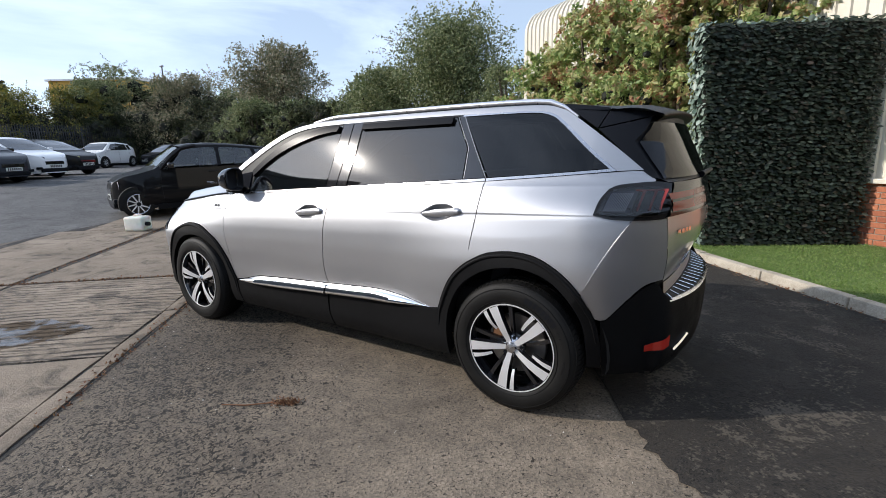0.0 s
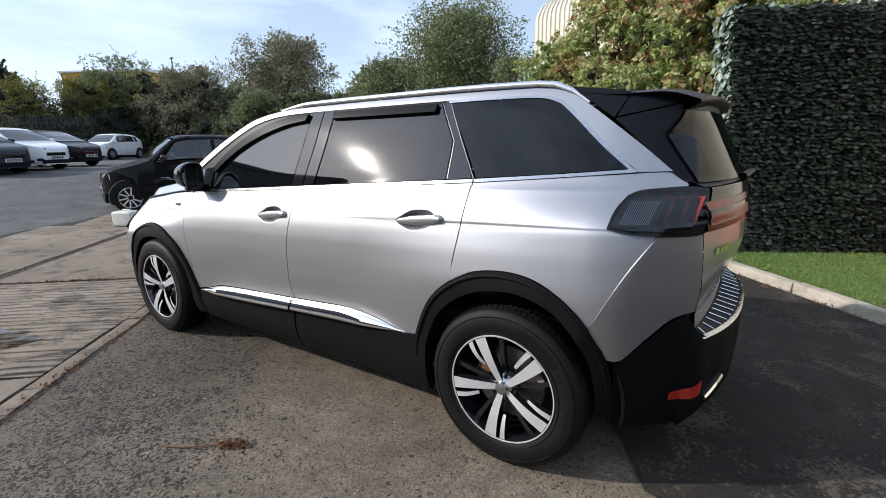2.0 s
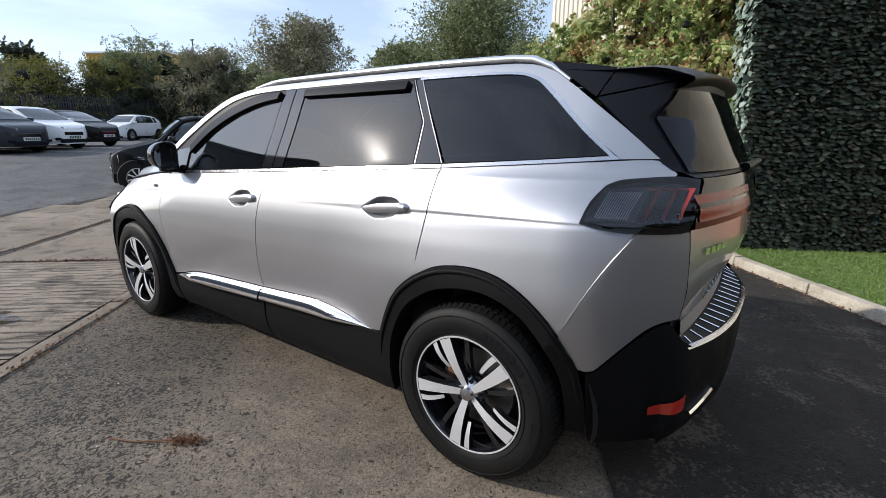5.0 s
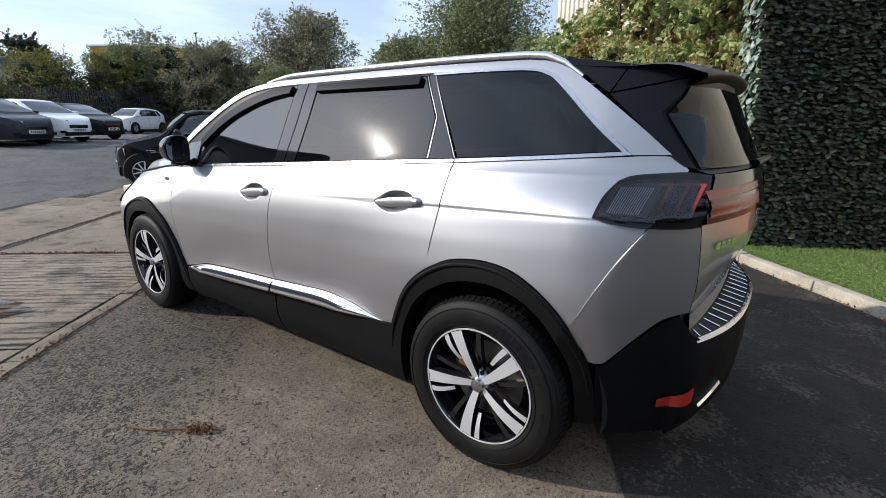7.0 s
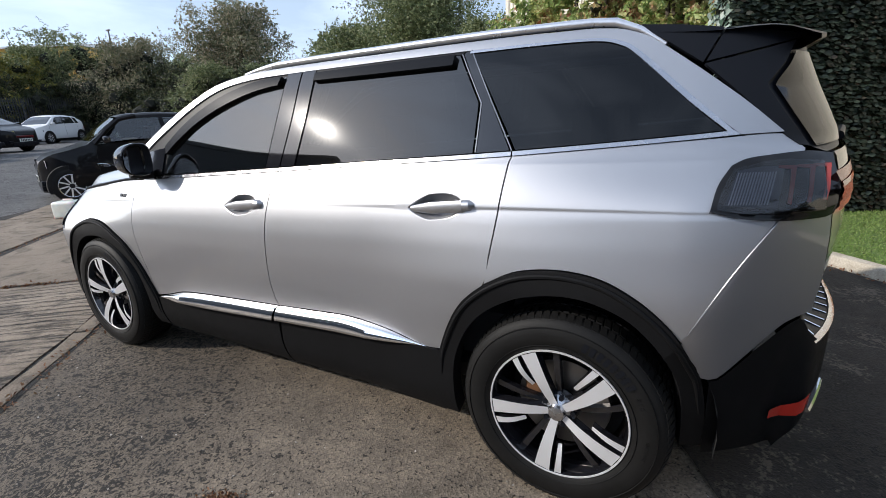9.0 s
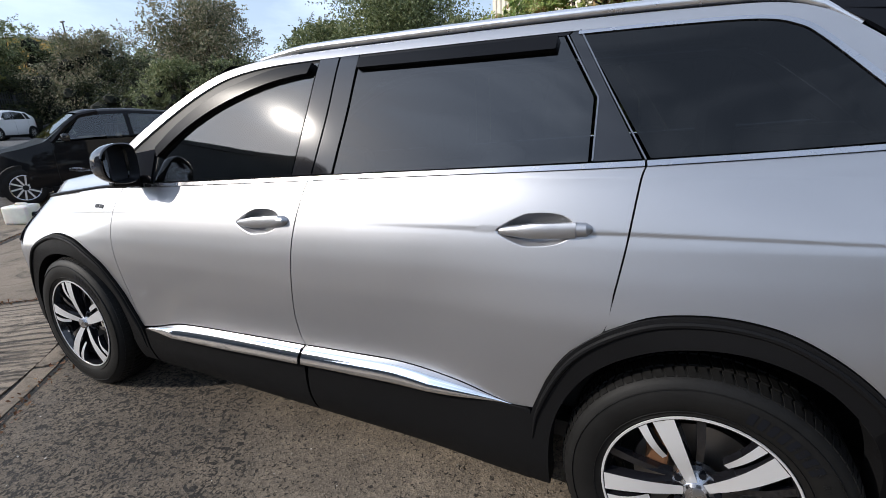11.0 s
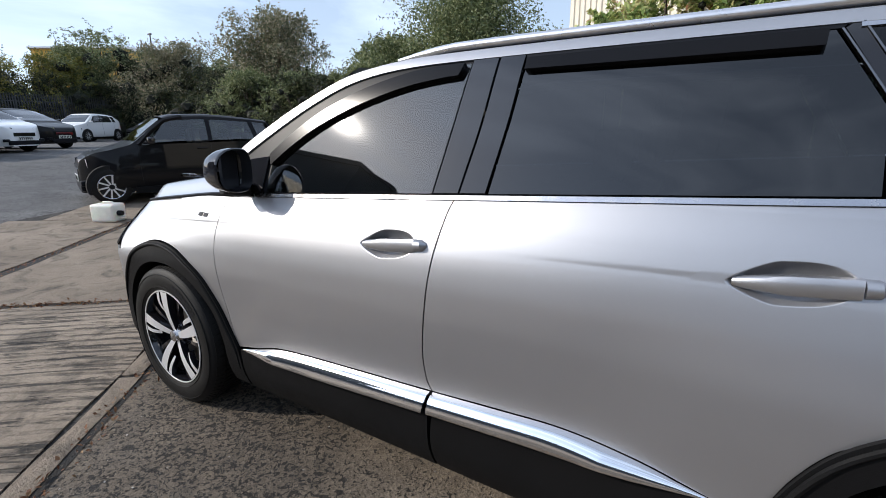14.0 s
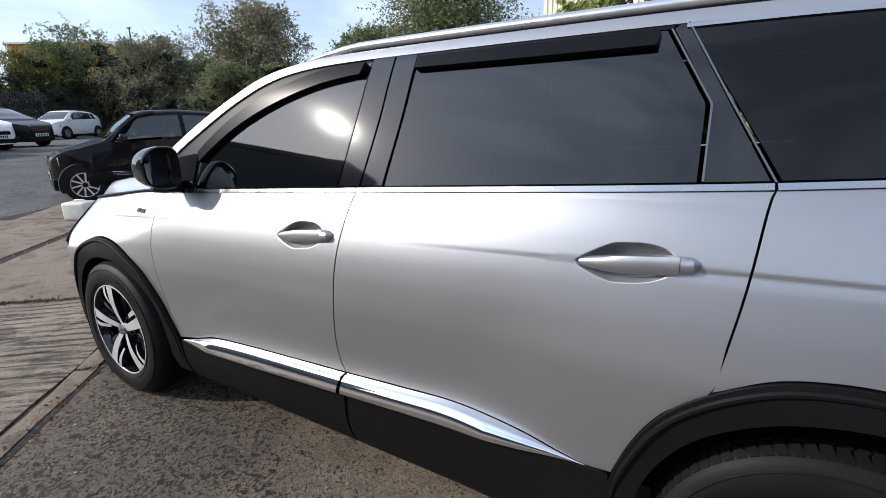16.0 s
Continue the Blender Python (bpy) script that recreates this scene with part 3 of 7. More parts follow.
def half(x, z):
    """Half the car's width at a place of its flank."""
    x, z = np.asarray(x, float), np.asarray(z, float)
    lift = ease(0.55, 1.05, z) * (1 - 0.8 * np.clip((z - 1.06) / 0.54, 0, 1))
    zz = z - lift * 0.062 * (x + 0.2)
    h = np.interp(zz, _pz, _py)
    for cx, flare in ((0.0, 0.030), (-WHEELBASE, 0.007)):
        h = h + flare * ease(0.98, 0.36, np.hypot(x - cx, z - 0.35)) * ease(1.05, 0.75, z)
    line = np.interp(x, [-3.4, -2.4, -1.2, -0.2, 0.7], [0.89, 0.966, 1.005, 1.043, 1.072])
    deep = 0.0032 * np.maximum(ease(-1.25, -0.1, x), ease(-2.15, -2.7, x))
    below = np.maximum(line - z, 0)
    h = h - deep * np.exp(-below / 0.085) * ease(0, 0.011, below)
    edge = 1.175 + 0.018 * (x + 0.07)
    h = h + 0.0085 * ease(-1.0, -0.35, x) * (np.exp(-np.abs(z - edge) / np.where(z > edge, 0.040, 0.050)) - 0.1)
    h = h - ease(1.0, 1.2, zz) * 0.10 * np.maximum(0, (x + 0.5) / 0.95) ** 2
    h = h - 0.17 * np.maximum(0, (x - 0.3) / 0.4) ** 2.2
    h = h - np.where(z < 1.1, 0.30, 0.0) * np.maximum(0, x - (0.352 + (z - 0.703) * 0.58))
    h = h - ease(0.7, 1.0, z) * 0.12 * np.maximum(0, -2.2 - x) ** 2
    h = h - 0.55 * np.maximum(0, (-3.25 - x) / 0.5) ** 2
    for hx, hz in HANDLES:
        h = h - scoop(x, z, hx, hz, 0.80)
    return h


def flank_mesh(name, grid, mat, side, off=0.0, thick=0.012, lean=0.0):
    """A skin panel on the flank, with its edge turned inwards."""
    nv, nu = grid.shape[:2]
    x, z = grid[..., 0], grid[..., 1]
    e = 0.003
    y = side * (half(x, z) + off)
    hx, hz = (half(x + e, z) - half(x - e, z)) / (2 * e), (half(x, z + e) - half(x, z - e)) / (2 * e)
    nrm = np.stack([-hx, side * np.ones_like(x), -hz], -1)
    if lean:
        # a moulding that swells outwards towards its lower edge, rounded over at the bottom
        v = np.linspace(0, 1, nv)[:, None] * np.ones((1, nu))
        tall = np.linalg.norm(grid[-1] - grid[0], axis=-1)[None]
        swell = np.minimum(lean * tall, 0.046) * np.sqrt(np.maximum(0, 1 - v**2)) * ease(-0.06, 0.10, v)
        y = y + side * swell
        pos = np.stack([x, y, z], -1)
        nrm = np.cross(np.gradient(pos, axis=1), np.gradient(pos, axis=0)) * (1 if side < 0 else -1)
        nrm *= np.sign((nrm[..., 1:2] * side).mean())
        nrm[:, -8:], nrm[:, :3] = nrm[:, -9:-8], nrm[:, 3:4]
    nrm /= np.maximum(np.linalg.norm(nrm, axis=-1, keepdims=True), 1e-9)
    verts = np.stack([x, y, z], -1).reshape(-1, 3)
    faces = []
    for j in range(nv - 1):
        for i in range(nu - 1):
            f = (j * nu + i, j * nu + i + 1, (j + 1) * nu + i + 1, (j + 1) * nu + i)
            faces.append(f if side < 0 else f[::-1])
    loop = [i for i in range(nu)] + [j * nu + nu - 1 for j in range(1, nv)] + [(nv - 1) * nu + i for i in range(nu - 2, -1, -1)] + [j * nu for j in range(nv - 2, 0, -1)]
    n0, m = len(verts), len(loop)
    rim0 = verts[loop]
    deep_ = np.full((nv, nu), thick)
    if lean:
        deep_ = np.minimum(deep_, 0.45 * tall) * np.ones((nv, 1))
    rim1 = rim0 - nrm.reshape(-1, 3)[loop] * deep_.reshape(-1, 1)[loop]
    for k in range(m):
        kk = (k + 1) % m
        f = (n0 + k, n0 + m + k, n0 + m + kk, n0 + kk)
        faces.append(f if side < 0 else f[::-1])
    allv = np.vstack([verts, rim0, rim1])
    me = mesh_of(name, allv, faces, mat)
    custom = np.vstack([nrm.reshape(-1, 3), np.zeros((2 * m, 3))])
    me.normals_split_custom_set_from_vertices(custom.tolist())
    return me


def skin(name, parent, mat, bottom, right, top, left, side=-1, off=0.0, thick=0.012, size=0.02, gap=0.002, label="", curved=True, lean=0.0):
    le = lambda c: float(np.linalg.norm(np.diff(np.array(c, float), axis=0), axis=1).sum())
    nu = max(4, int(max(le(bottom), le(top)) / size))
    nv = max(3, int(max(le(left), le(right)) / size))
    g = coons(bottom, right, top, left, nu, nv, gap, curved)
    return part(name, flank_mesh(name, g, mat, side, off, thick, lean), mat, parent, label)


def belt(x, up=0.0):
    return (x, 1.2 + 0.0617 * (x + 0.193) + 0.012 * max(0, x + 0.2) + up)


F_SEAM = [(-2.345, 0.412), (-2.372, 0.485), (-2.40, 0.62), (-2.418, 0.72), (-2.43, 0.80), (-2.44, 0.89), (-2.44, 0.96), (-2.425, 1.02), (-2.40, belt(-2.40)[1])]
B_SEAM = [(-1.332, 0.514), (-1.352, 0.559), (-1.36, 0.648), (-1.348, 0.795), (-1.333, 0.93), (-1.318, 1.02), (-1.302, 1.097), belt(-1.288)]
R_SEAM = [(-0.256, 0.783), (-0.237, 0.892), (-0.219, 1.01), (-0.202, 1.163), belt(-0.193)]
STRIP_F_TOP = [(-2.328, 0.410), (-2.22, 0.436), (-2.093, 0.467), (-1.935, 0.482), (-1.613, 0.50), (-1.336, 0.514)]
STRIP_F_LOW = [(-2.328, 0.405), (-2.18, 0.408), (-1.826, 0.418), (-1.537, 0.434), (-1.347, 0.444)]
STRIP_R_TOP = [(-1.328, 0.515), (-1.113, 0.528), (-0.9, 0.538), (-0.702, 0.525), (-0.56, 0.500), (-0.505, 0.4925)]
STRIP_R_LOW = [(-1.332, 0.449), (-1.048, 0.463), (-0.84, 0.472), (-0.637, 0.484), (-0.56, 0.4895), (-0.505, 0.4915)]
ARCH_R = [(-0.46, 0.22), (-0.456, 0.40), (-0.442, 0.497), (-0.397, 0.615), (-0.34, 0.708), (-0.256, 0.783), (-0.153, 0.837), (-0.05, 0.859), (0.048, 0.861), (0.14, 0.844), (0.23, 0.801), (0.30, 0.748), (0.352, 0.69), (0.394, 0.607), (0.412, 0.56), (0.43, 0.44), (0.43, 0.30)]
ARCH_R_IN = [(-0.39, 0.22), (-0.388, 0.42), (-0.352, 0.552), (-0.275, 0.667), (-0.155, 0.748), (-0.03, 0.783), (0.088, 0.783), (0.197, 0.747), (0.268, 0.692), (0.322, 0.623), (0.36, 0.52), (0.37, 0.40), (0.37, 0.30)]
ARCH_F = [(-3.30, 0.26), (-3.29, 0.46), (-3.262, 0.56), (-3.209, 0.657), (-3.125, 0.755), (-3.02, 0.804), (-2.93, 0.821), (-2.84, 0.82), (-2.74, 0.803), (-2.645, 0.765), (-2.555, 0.715), (-2.497, 0.659), (-2.44, 0.58), (-2.40, 0.505), (-2.35, 0.405), (-2.335, 0.30), (-2.33, 0.22)]
ARCH_F_IN = [(-3.245, 0.26), (-3.235, 0.43), (-3.19, 0.55), (-3.09, 0.655), (-2.98, 0.712), (-2.86, 0.729), (-2.74, 0.718), (-2.62, 0.668), (-2.53, 0.595), (-2.475, 0.52), (-2.445, 0.42), (-2.435, 0.32), (-2.43, 0.22)]
_FRAME = [(-2.46, 1.150), (-2.36, 1.222), (-2.154, 1.345), (-1.999, 1.430), (-1.85, 1.494), (-1.72, 1.528), (-1.55, 1.548), (-1.30, 1.556), (-0.9, 1.560), (-0.4, 1.562), (-0.1, 1.560), (0.03, 1.553), (0.105, 1.533), (0.164, 1.496), (0.316, 1.355), (0.44, 1.250)]
_CANT = [(-2.52, 1.150), (-2.40, 1.245), (-2.18, 1.377), (-2.01, 1.464), (-1.86, 1.527), (-1.72, 1.560), (-1.55, 1.580), (-1.30, 1.588), (-0.9, 1.592), (-0.4, 1.594), (-0.1, 1.592), (0.04, 1.588), (0.13, 1.570), (0.22, 1.522), (0.42, 1.367), (0.545, 1.252)]

FRAME = [(x, z - 0.012 * float(ease(1.2, 1.5, z))) for x, z in _FRAME]
CANT = [(x, z - 0.014 * float(ease(1.2, 1.5, z))) for x, z in _CANT]

car = thing("silver_car", "silver seven-seat SUV with black roof and tinted rear glass", "car", group="parked cars")
P = M["paint"]

for side in (-1, 1):
    # outer skin, finer on the flank that is passed
    fine = lambda v: v if side < 0 else 0.03
    fend_bottom = ARCH_F[3:15]
    skin("front_wing", car, P, fend_bottom, F_SEAM, [(-3.36, 0.955), (-3.1, 0.99), (-2.845, 1.022), (-2.6, 1.052), F_SEAM[-1]], [ARCH_F[3], (-3.27, 0.74), (-3.33, 0.86), (-3.36, 0.955)], side, size=fine(0.006))
    skin("front_door", car, P, [(-2.345, 0.412)] + STRIP_F_TOP[1:-1] + [B_SEAM[0]], B_SEAM, [F_SEAM[-1], belt(-2.0), belt(-1.6), B_SEAM[-1]], F_SEAM, side, size=fine(0.0068), gap=0.0026)
    skin("rear_door", car, P, [B_SEAM[0]] + STRIP_R_TOP[1:] + [(-0.442, 0.499)], ARCH_R[2:6] + R_SEAM[1:], [B_SEAM[-1], belt(-0.9), belt(-0.5), R_SEAM[-1]], B_SEAM, side, size=fine(0.0068), gap=0.0026)
    skin("rear_quarter", car, P, ARCH_R[5:13], [ARCH_R[12], (0.416, 0.82), (0.475, 0.93), (0.54, 1.036), (0.58, 1.12), (0.60, 1.205)], [R_SEAM[-1], belt(0.1), belt(0.35), (0.545, 1.247), (0.60, 1.205)], R_SEAM, side, size=fine(0.0075), gap=0.0026)
    skin("rear_corner", car, P, [(0.394, 0.607), (0.412, 0.562), (0.452, 0.562), (0.475, 0.588), (0.54, 0.667), (0.60, 0.728), (0.665, 0.748)], [(0.665, 0.748), (0.676, 0.844), (0.674, 0.968), (0.668, 1.04)], [(0.545, 1.046), (0.60, 1.044), (0.668, 1.04)], [(0.394, 0.607), (0.352, 0.697), (0.416, 0.822), (0.475, 0.931), (0.545, 1.046)], side, gap=0.0015)
    crease = spline([(0.356, 0.700), (0.416, 0.822), (0.475, 0.931), (0.545, 1.040)], 16)
    bm = bmesh.new()
    tube(bm, [(x, side * (float(half(x, z)) - 0.0012), z) for x, z in crease], [0.0024 * min(1, 0.4 + i / 3) for i in range(16)], 8)
    part("corner_crease", bm, P, car, smooth=True)
    # silver arch over the doors, running down the rear pillar
    skin("cant_rail", car, P, FRAME, [FRAME[-1], CANT[-1]], CANT, [FRAME[0], CANT[0]], side, off=0.004, size=0.014, gap=0.0)
    # black cladding
    skin("rear_arch_cladding", car, M["plastic"], ARCH_R_IN, [ARCH_R_IN[-1], ARCH_R[-1]], ARCH_R, [ARCH_R_IN[0], ARCH_R[0]], side, off=0.012, thick=0.06, size=0.013, gap=0.0)
    skin("front_arch_cladding", car, M["plastic"], ARCH_F_IN, [ARCH_F_IN[-1], ARCH_F[-1]], ARCH_F, [ARCH_F_IN[0], ARCH_F[0]], side, off=0.012, thick=0.06, size=0.013, gap=0.0)
    for arch_, c0_ in ((ARCH_R, 0.0), (ARCH_F, -WHEELBASE)):
        inset = [(x + (c0_ - x) * 0.035, z + (0.36 - z) * 0.035) for x, z in arch_[1:-1]]
        bm = bmesh.new()
        tube(bm, [(x, side * (float(half(x, z)) + 0.0125), z) for x, z in spline(inset, 60)], [0.0085 * min(1, 0.25 + i / 8, 0.25 + (59 - i) / 8) for i in range(60)], 8)
        part("arch_bead", bm, M["plastic"], car, smooth=True)
    skin("front_sill_cladding", car, M["plastic"], [(-2.33, 0.20), (-1.8, 0.195), (-1.345, 0.195)], [(-1.345, 0.195), (-1.352, 0.33), (-1.347, 0.443)], [(-2.335, 0.404)] + STRIP_F_LOW[1:], [(-2.33, 0.20), (-2.335, 0.404)], side, off=0.008, thick=0.03)
    skin("rear_sill_cladding", car, M["plastic"], [(-1.338, 0.195), (-0.9, 0.195), (-0.455, 0.20)], [(-0.455, 0.20), (-0.445, 0.40), (-0.446, 0.496)], STRIP_R_LOW[:4] + [(-0.548, 0.490), (-0.446, 0.496)], [(-1.338, 0.195), (-1.345, 0.33), STRIP_R_LOW[0]], side, off=0.008, thick=0.03)
    skin("chrome_strip", car, M["chrome"], STRIP_F_LOW, [STRIP_F_LOW[-1], STRIP_F_TOP[-1]], STRIP_F_TOP, [STRIP_F_LOW[0], STRIP_F_TOP[0]], side, off=0.002, size=0.005, lean=0.85, thick=0.045, label="bright chrome strip above the sill")
    skin("chrome_strip", car, M["chrome"], STRIP_R_LOW, [STRIP_R_LOW[-1], STRIP_R_TOP[-1]], STRIP_R_TOP, [STRIP_R_LOW[0], STRIP_R_TOP[0]], side, off=0.002, size=0.005, lean=0.85, thick=0.045, label="bright chrome strip above the sill")
    # glass and the black pillars between
    low = lambda x: belt(x, 0.018)
    skin("door_frame", car, M["satin_black"], [low(-2.38), low(-1.9), low(-1.5), low(-1.275)], [low(-1.275), (-1.245, 1.35), (-1.222, 1.545)], FRAME[1:7] + [(-1.222, 1.545)], [low(-2.38), FRAME[1]], side, off=-0.004, size=0.02, gap=0.0)
    skin("front_window", car, M["glass"], [low(-2.16), low(-1.8), low(-1.372)], [low(-1.372), (-1.342, 1.34), (-1.316, 1.531)], [(-2.145, 1.245), (-2.05, 1.315), (-1.93, 1.384), (-1.80, 1.44), (-1.68, 1.478), (-1.537, 1.510), (-1.40, 1.527), (-1.316, 1.531)], [low(-2.16), (-2.155, 1.18), (-2.145, 1.245)], side, off=0.001, thick=0.004, gap=0.0, size=0.009)
    skin("door_pillar", car, M["gloss_black"], [low(-1.368), low(-1.278)], [low(-1.278), (-1.243, 1.35), (-1.224, 1.546)], [(-1.312, 1.544), (-1.224, 1.546)], [low(-1.368), (-1.338, 1.34), (-1.312, 1.544)], side, off=0.002, gap=0.002)
    skin("door_pillar", car, M["gloss_black"], [low(-1.274), low(-1.187)], [low(-1.187), (-1.155, 1.36), (-1.139, 1.548)], [(-1.220, 1.546), (-1.139, 1.548)], [low(-1.274), (-1.239, 1.35), (-1.220, 1.546)], side, off=0.002, gap=0.002)
    skin("rear_window", car, M["privacy_door"], [low(-1.178), low(-0.8), low(-0.336)], [low(-0.336), (-0.340, 1.371), (-0.44, 1.537)], [(-1.130, 1.529), (-0.754, 1.533), (-0.44, 1.537)], [low(-1.178), (-1.147, 1.36), (-1.130, 1.529)], side, off=0.001, thick=0.004, gap=0.0, curved=False, size=0.012)
    skin("window_frame", car, M["satin_black"], [(-1.137, 1.532), (-0.754, 1.536), (-0.43, 1.540)], [(-0.43, 1.540), (-0.41, 1.558)], [(-1.137, 1.548), (-0.754, 1.550), (-0.41, 1.552)], [(-1.137, 1.532), (-1.137, 1.548)], side, off=0.001, gap=0.0)
    skin("rear_pillar", car, M["gloss_black"], [low(-0.322), low(-0.205)], [low(-0.205), (-0.30, 1.38), (-0.402, 1.556)], [(-0.424, 1.540), (-0.402, 1.556)], [low(-0.322), (-0.326, 1.371), (-0.424, 1.540)], side, off=0.002, gap=0.0, curved=False)
    skin("quarter_window", car, M["privacy"], [low(-0.185), (0.1, belt(0.1)[1] + 0.016), (0.408, 1.262)], [(0.408, 1.262), (0.30, 1.352), (0.155, 1.485), (0.10, 1.523)], [(-0.392, 1.543), (-0.15, 1.545), (0.02, 1.541), (0.10, 1.523)], [low(-0.185), (-0.28, 1.37), (-0.392, 1.543)], side, off=0.001, thick=0.004, gap=0.0, curved=False)
    # bright lines round the glass
    skin("belt_moulding", car, M["alu"], [belt(-2.36, 0.001), belt(-1.7, 0.001), belt(-0.9, 0.001), belt(-0.196, 0.001)], [belt(-0.196, 0.001), belt(-0.197, 0.014)], [belt(-2.36, 0.014), belt(-1.7, 0.014), belt(-0.9, 0.014), belt(-0.197, 0.014)], [belt(-2.36, 0.001), belt(-2.36, 0.014)], side, off=0.006, size=0.006, gap=0.0, label="bright moulding under the side windows")
    skin("belt_moulding", car, M["alu"], [belt(-0.190, 0.001), belt(0.15, 0.001), (0.44, 1.249)], [(0.44, 1.249), (0.425, 1.260)], [belt(-0.192, 0.014), belt(0.15, 0.013), (0.425, 1.260)], [belt(-0.190, 0.001), belt(-0.192, 0.014)], side, off=0.006, size=0.006, gap=0.0, label="bright moulding under the side windows")
    skin("window_trim", car, M["alu"], [(-0.40, 1.540), (-0.15, 1.541), (0.02, 1.537), (0.098, 1.519), (0.155, 1.481), (0.30, 1.348), (0.408, 1.258)], [(0.408, 1.258), (0.425, 1.258)], [(-0.40, 1.549), (-0.15, 1.550), (0.022, 1.546), (0.104, 1.529), (0.166, 1.489), (0.314, 1.355), (0.425, 1.258)], [(-0.40, 1.540), (-0.40, 1.549)], side, off=0.006, size=0.006, gap=0.0)
    for trim in ([(-0.3265, 1.212), (-0.330, 1.371), (-0.432, 1.540)], [(-0.197, 1.216), (-0.295, 1.377), (-0.398, 1.552)]):
        wide = [(x + 0.0045, z) for x, z in trim]
        skin("pillar_trim", car, M["dark_trim"], [trim[0], wide[0]], wide, [trim[-1], wide[-1]], trim, side, off=0.0055, size=0.006, gap=0.0, curved=False)
    # wind deflectors
    skin("wind_deflector", car, M["smoke"], [(-2.14, 1.205), (-2.045, 1.272), (-1.925, 1.342), (-1.79, 1.400), (-1.65, 1.445), (-1.52, 1.476), (-1.40, 1.493), (-1.345, 1.497)], [(-1.345, 1.497), (-1.330, 1.534)], [(-2.155, 1.245), (-2.05, 1.322), (-1.93, 1.392), (-1.80, 1.448), (-1.68, 1.486), (-1.537, 1.518), (-1.42, 1.531), (-1.330, 1.534)], [(-2.14, 1.205), (-2.155, 1.245)], side, off=0.022, thick=0.020, size=0.014, gap=0.0, label="smoked wind deflector over the front window")
    skin("wind_deflector", car, M["smoke"], [(-1.128, 1.502), (-0.754, 1.503), (-0.455, 1.505)], [(-0.455, 1.505), (-0.452, 1.540)], [(-1.126, 1.534), (-0.754, 1.538), (-0.452, 1.540)], [(-1.128, 1.502), (-1.126, 1.534)], side, off=0.022, thick=0.020, size=0.014, gap=0.0, label="smoked wind deflector over the rear window")
    # flank of the black tailgate pillar
    skin("tailgate_flank", car, M["satin_black"], [(0.552, 1.238), (0.585, 1.214), (0.612, 1.208)], [(0.612, 1.208), (0.545, 1.30), (0.490, 1.379), (0.530, 1.435), (0.553, 1.498)], [(0.330, 1.446), (0.40, 1.460), (0.48, 1.478), (0.553, 1.498)], [(0.552, 1.238), (0.44, 1.347), (0.330, 1.446)], side, off=0.003, gap=0.0015, curved=False)
    # black roof corner ahead of the spoiler
    skin("roof_corner", car, M["satin_black"], [(0.150, 1.566), (0.22, 1.524), (0.327, 1.449)], [(0.327, 1.449), (0.372, 1.543)], [(0.150, 1.574), (0.26, 1.562), (0.372, 1.543)], [(0.150, 1.566), (0.150, 1.574)], side, off=0.003, gap=0.0, curved=False)
    # inner lining behind the seams, near-black for the shade in the gaps
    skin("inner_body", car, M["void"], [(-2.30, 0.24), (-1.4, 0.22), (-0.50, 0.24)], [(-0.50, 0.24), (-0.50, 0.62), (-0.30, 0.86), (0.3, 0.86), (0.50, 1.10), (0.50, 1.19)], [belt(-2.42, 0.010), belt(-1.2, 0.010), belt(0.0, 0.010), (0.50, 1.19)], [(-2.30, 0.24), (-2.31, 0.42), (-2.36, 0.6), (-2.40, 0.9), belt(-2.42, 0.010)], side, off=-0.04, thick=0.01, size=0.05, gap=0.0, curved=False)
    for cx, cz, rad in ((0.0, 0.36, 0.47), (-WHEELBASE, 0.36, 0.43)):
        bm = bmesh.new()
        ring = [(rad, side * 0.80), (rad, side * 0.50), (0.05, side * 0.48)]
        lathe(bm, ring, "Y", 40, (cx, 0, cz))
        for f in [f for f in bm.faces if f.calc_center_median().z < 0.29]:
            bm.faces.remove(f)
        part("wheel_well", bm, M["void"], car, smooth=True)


# roof, rails, screen, bonnet
def loft(name, rows, mat, parent, label="", flip=False):
    rows = np.array(rows, float)
    nv, nu = rows.shape[:2]
    faces = [(j * nu + i, j * nu + i + 1, (j + 1) * nu + i + 1, (j + 1) * nu + i) for j in range(nv - 1) for i in range(nu - 1)]
    if flip:
        faces = [f[::-1] for f in faces]
    return part(name, mesh_of(name, rows.reshape(-1, 3), faces, mat), mat, parent, label)


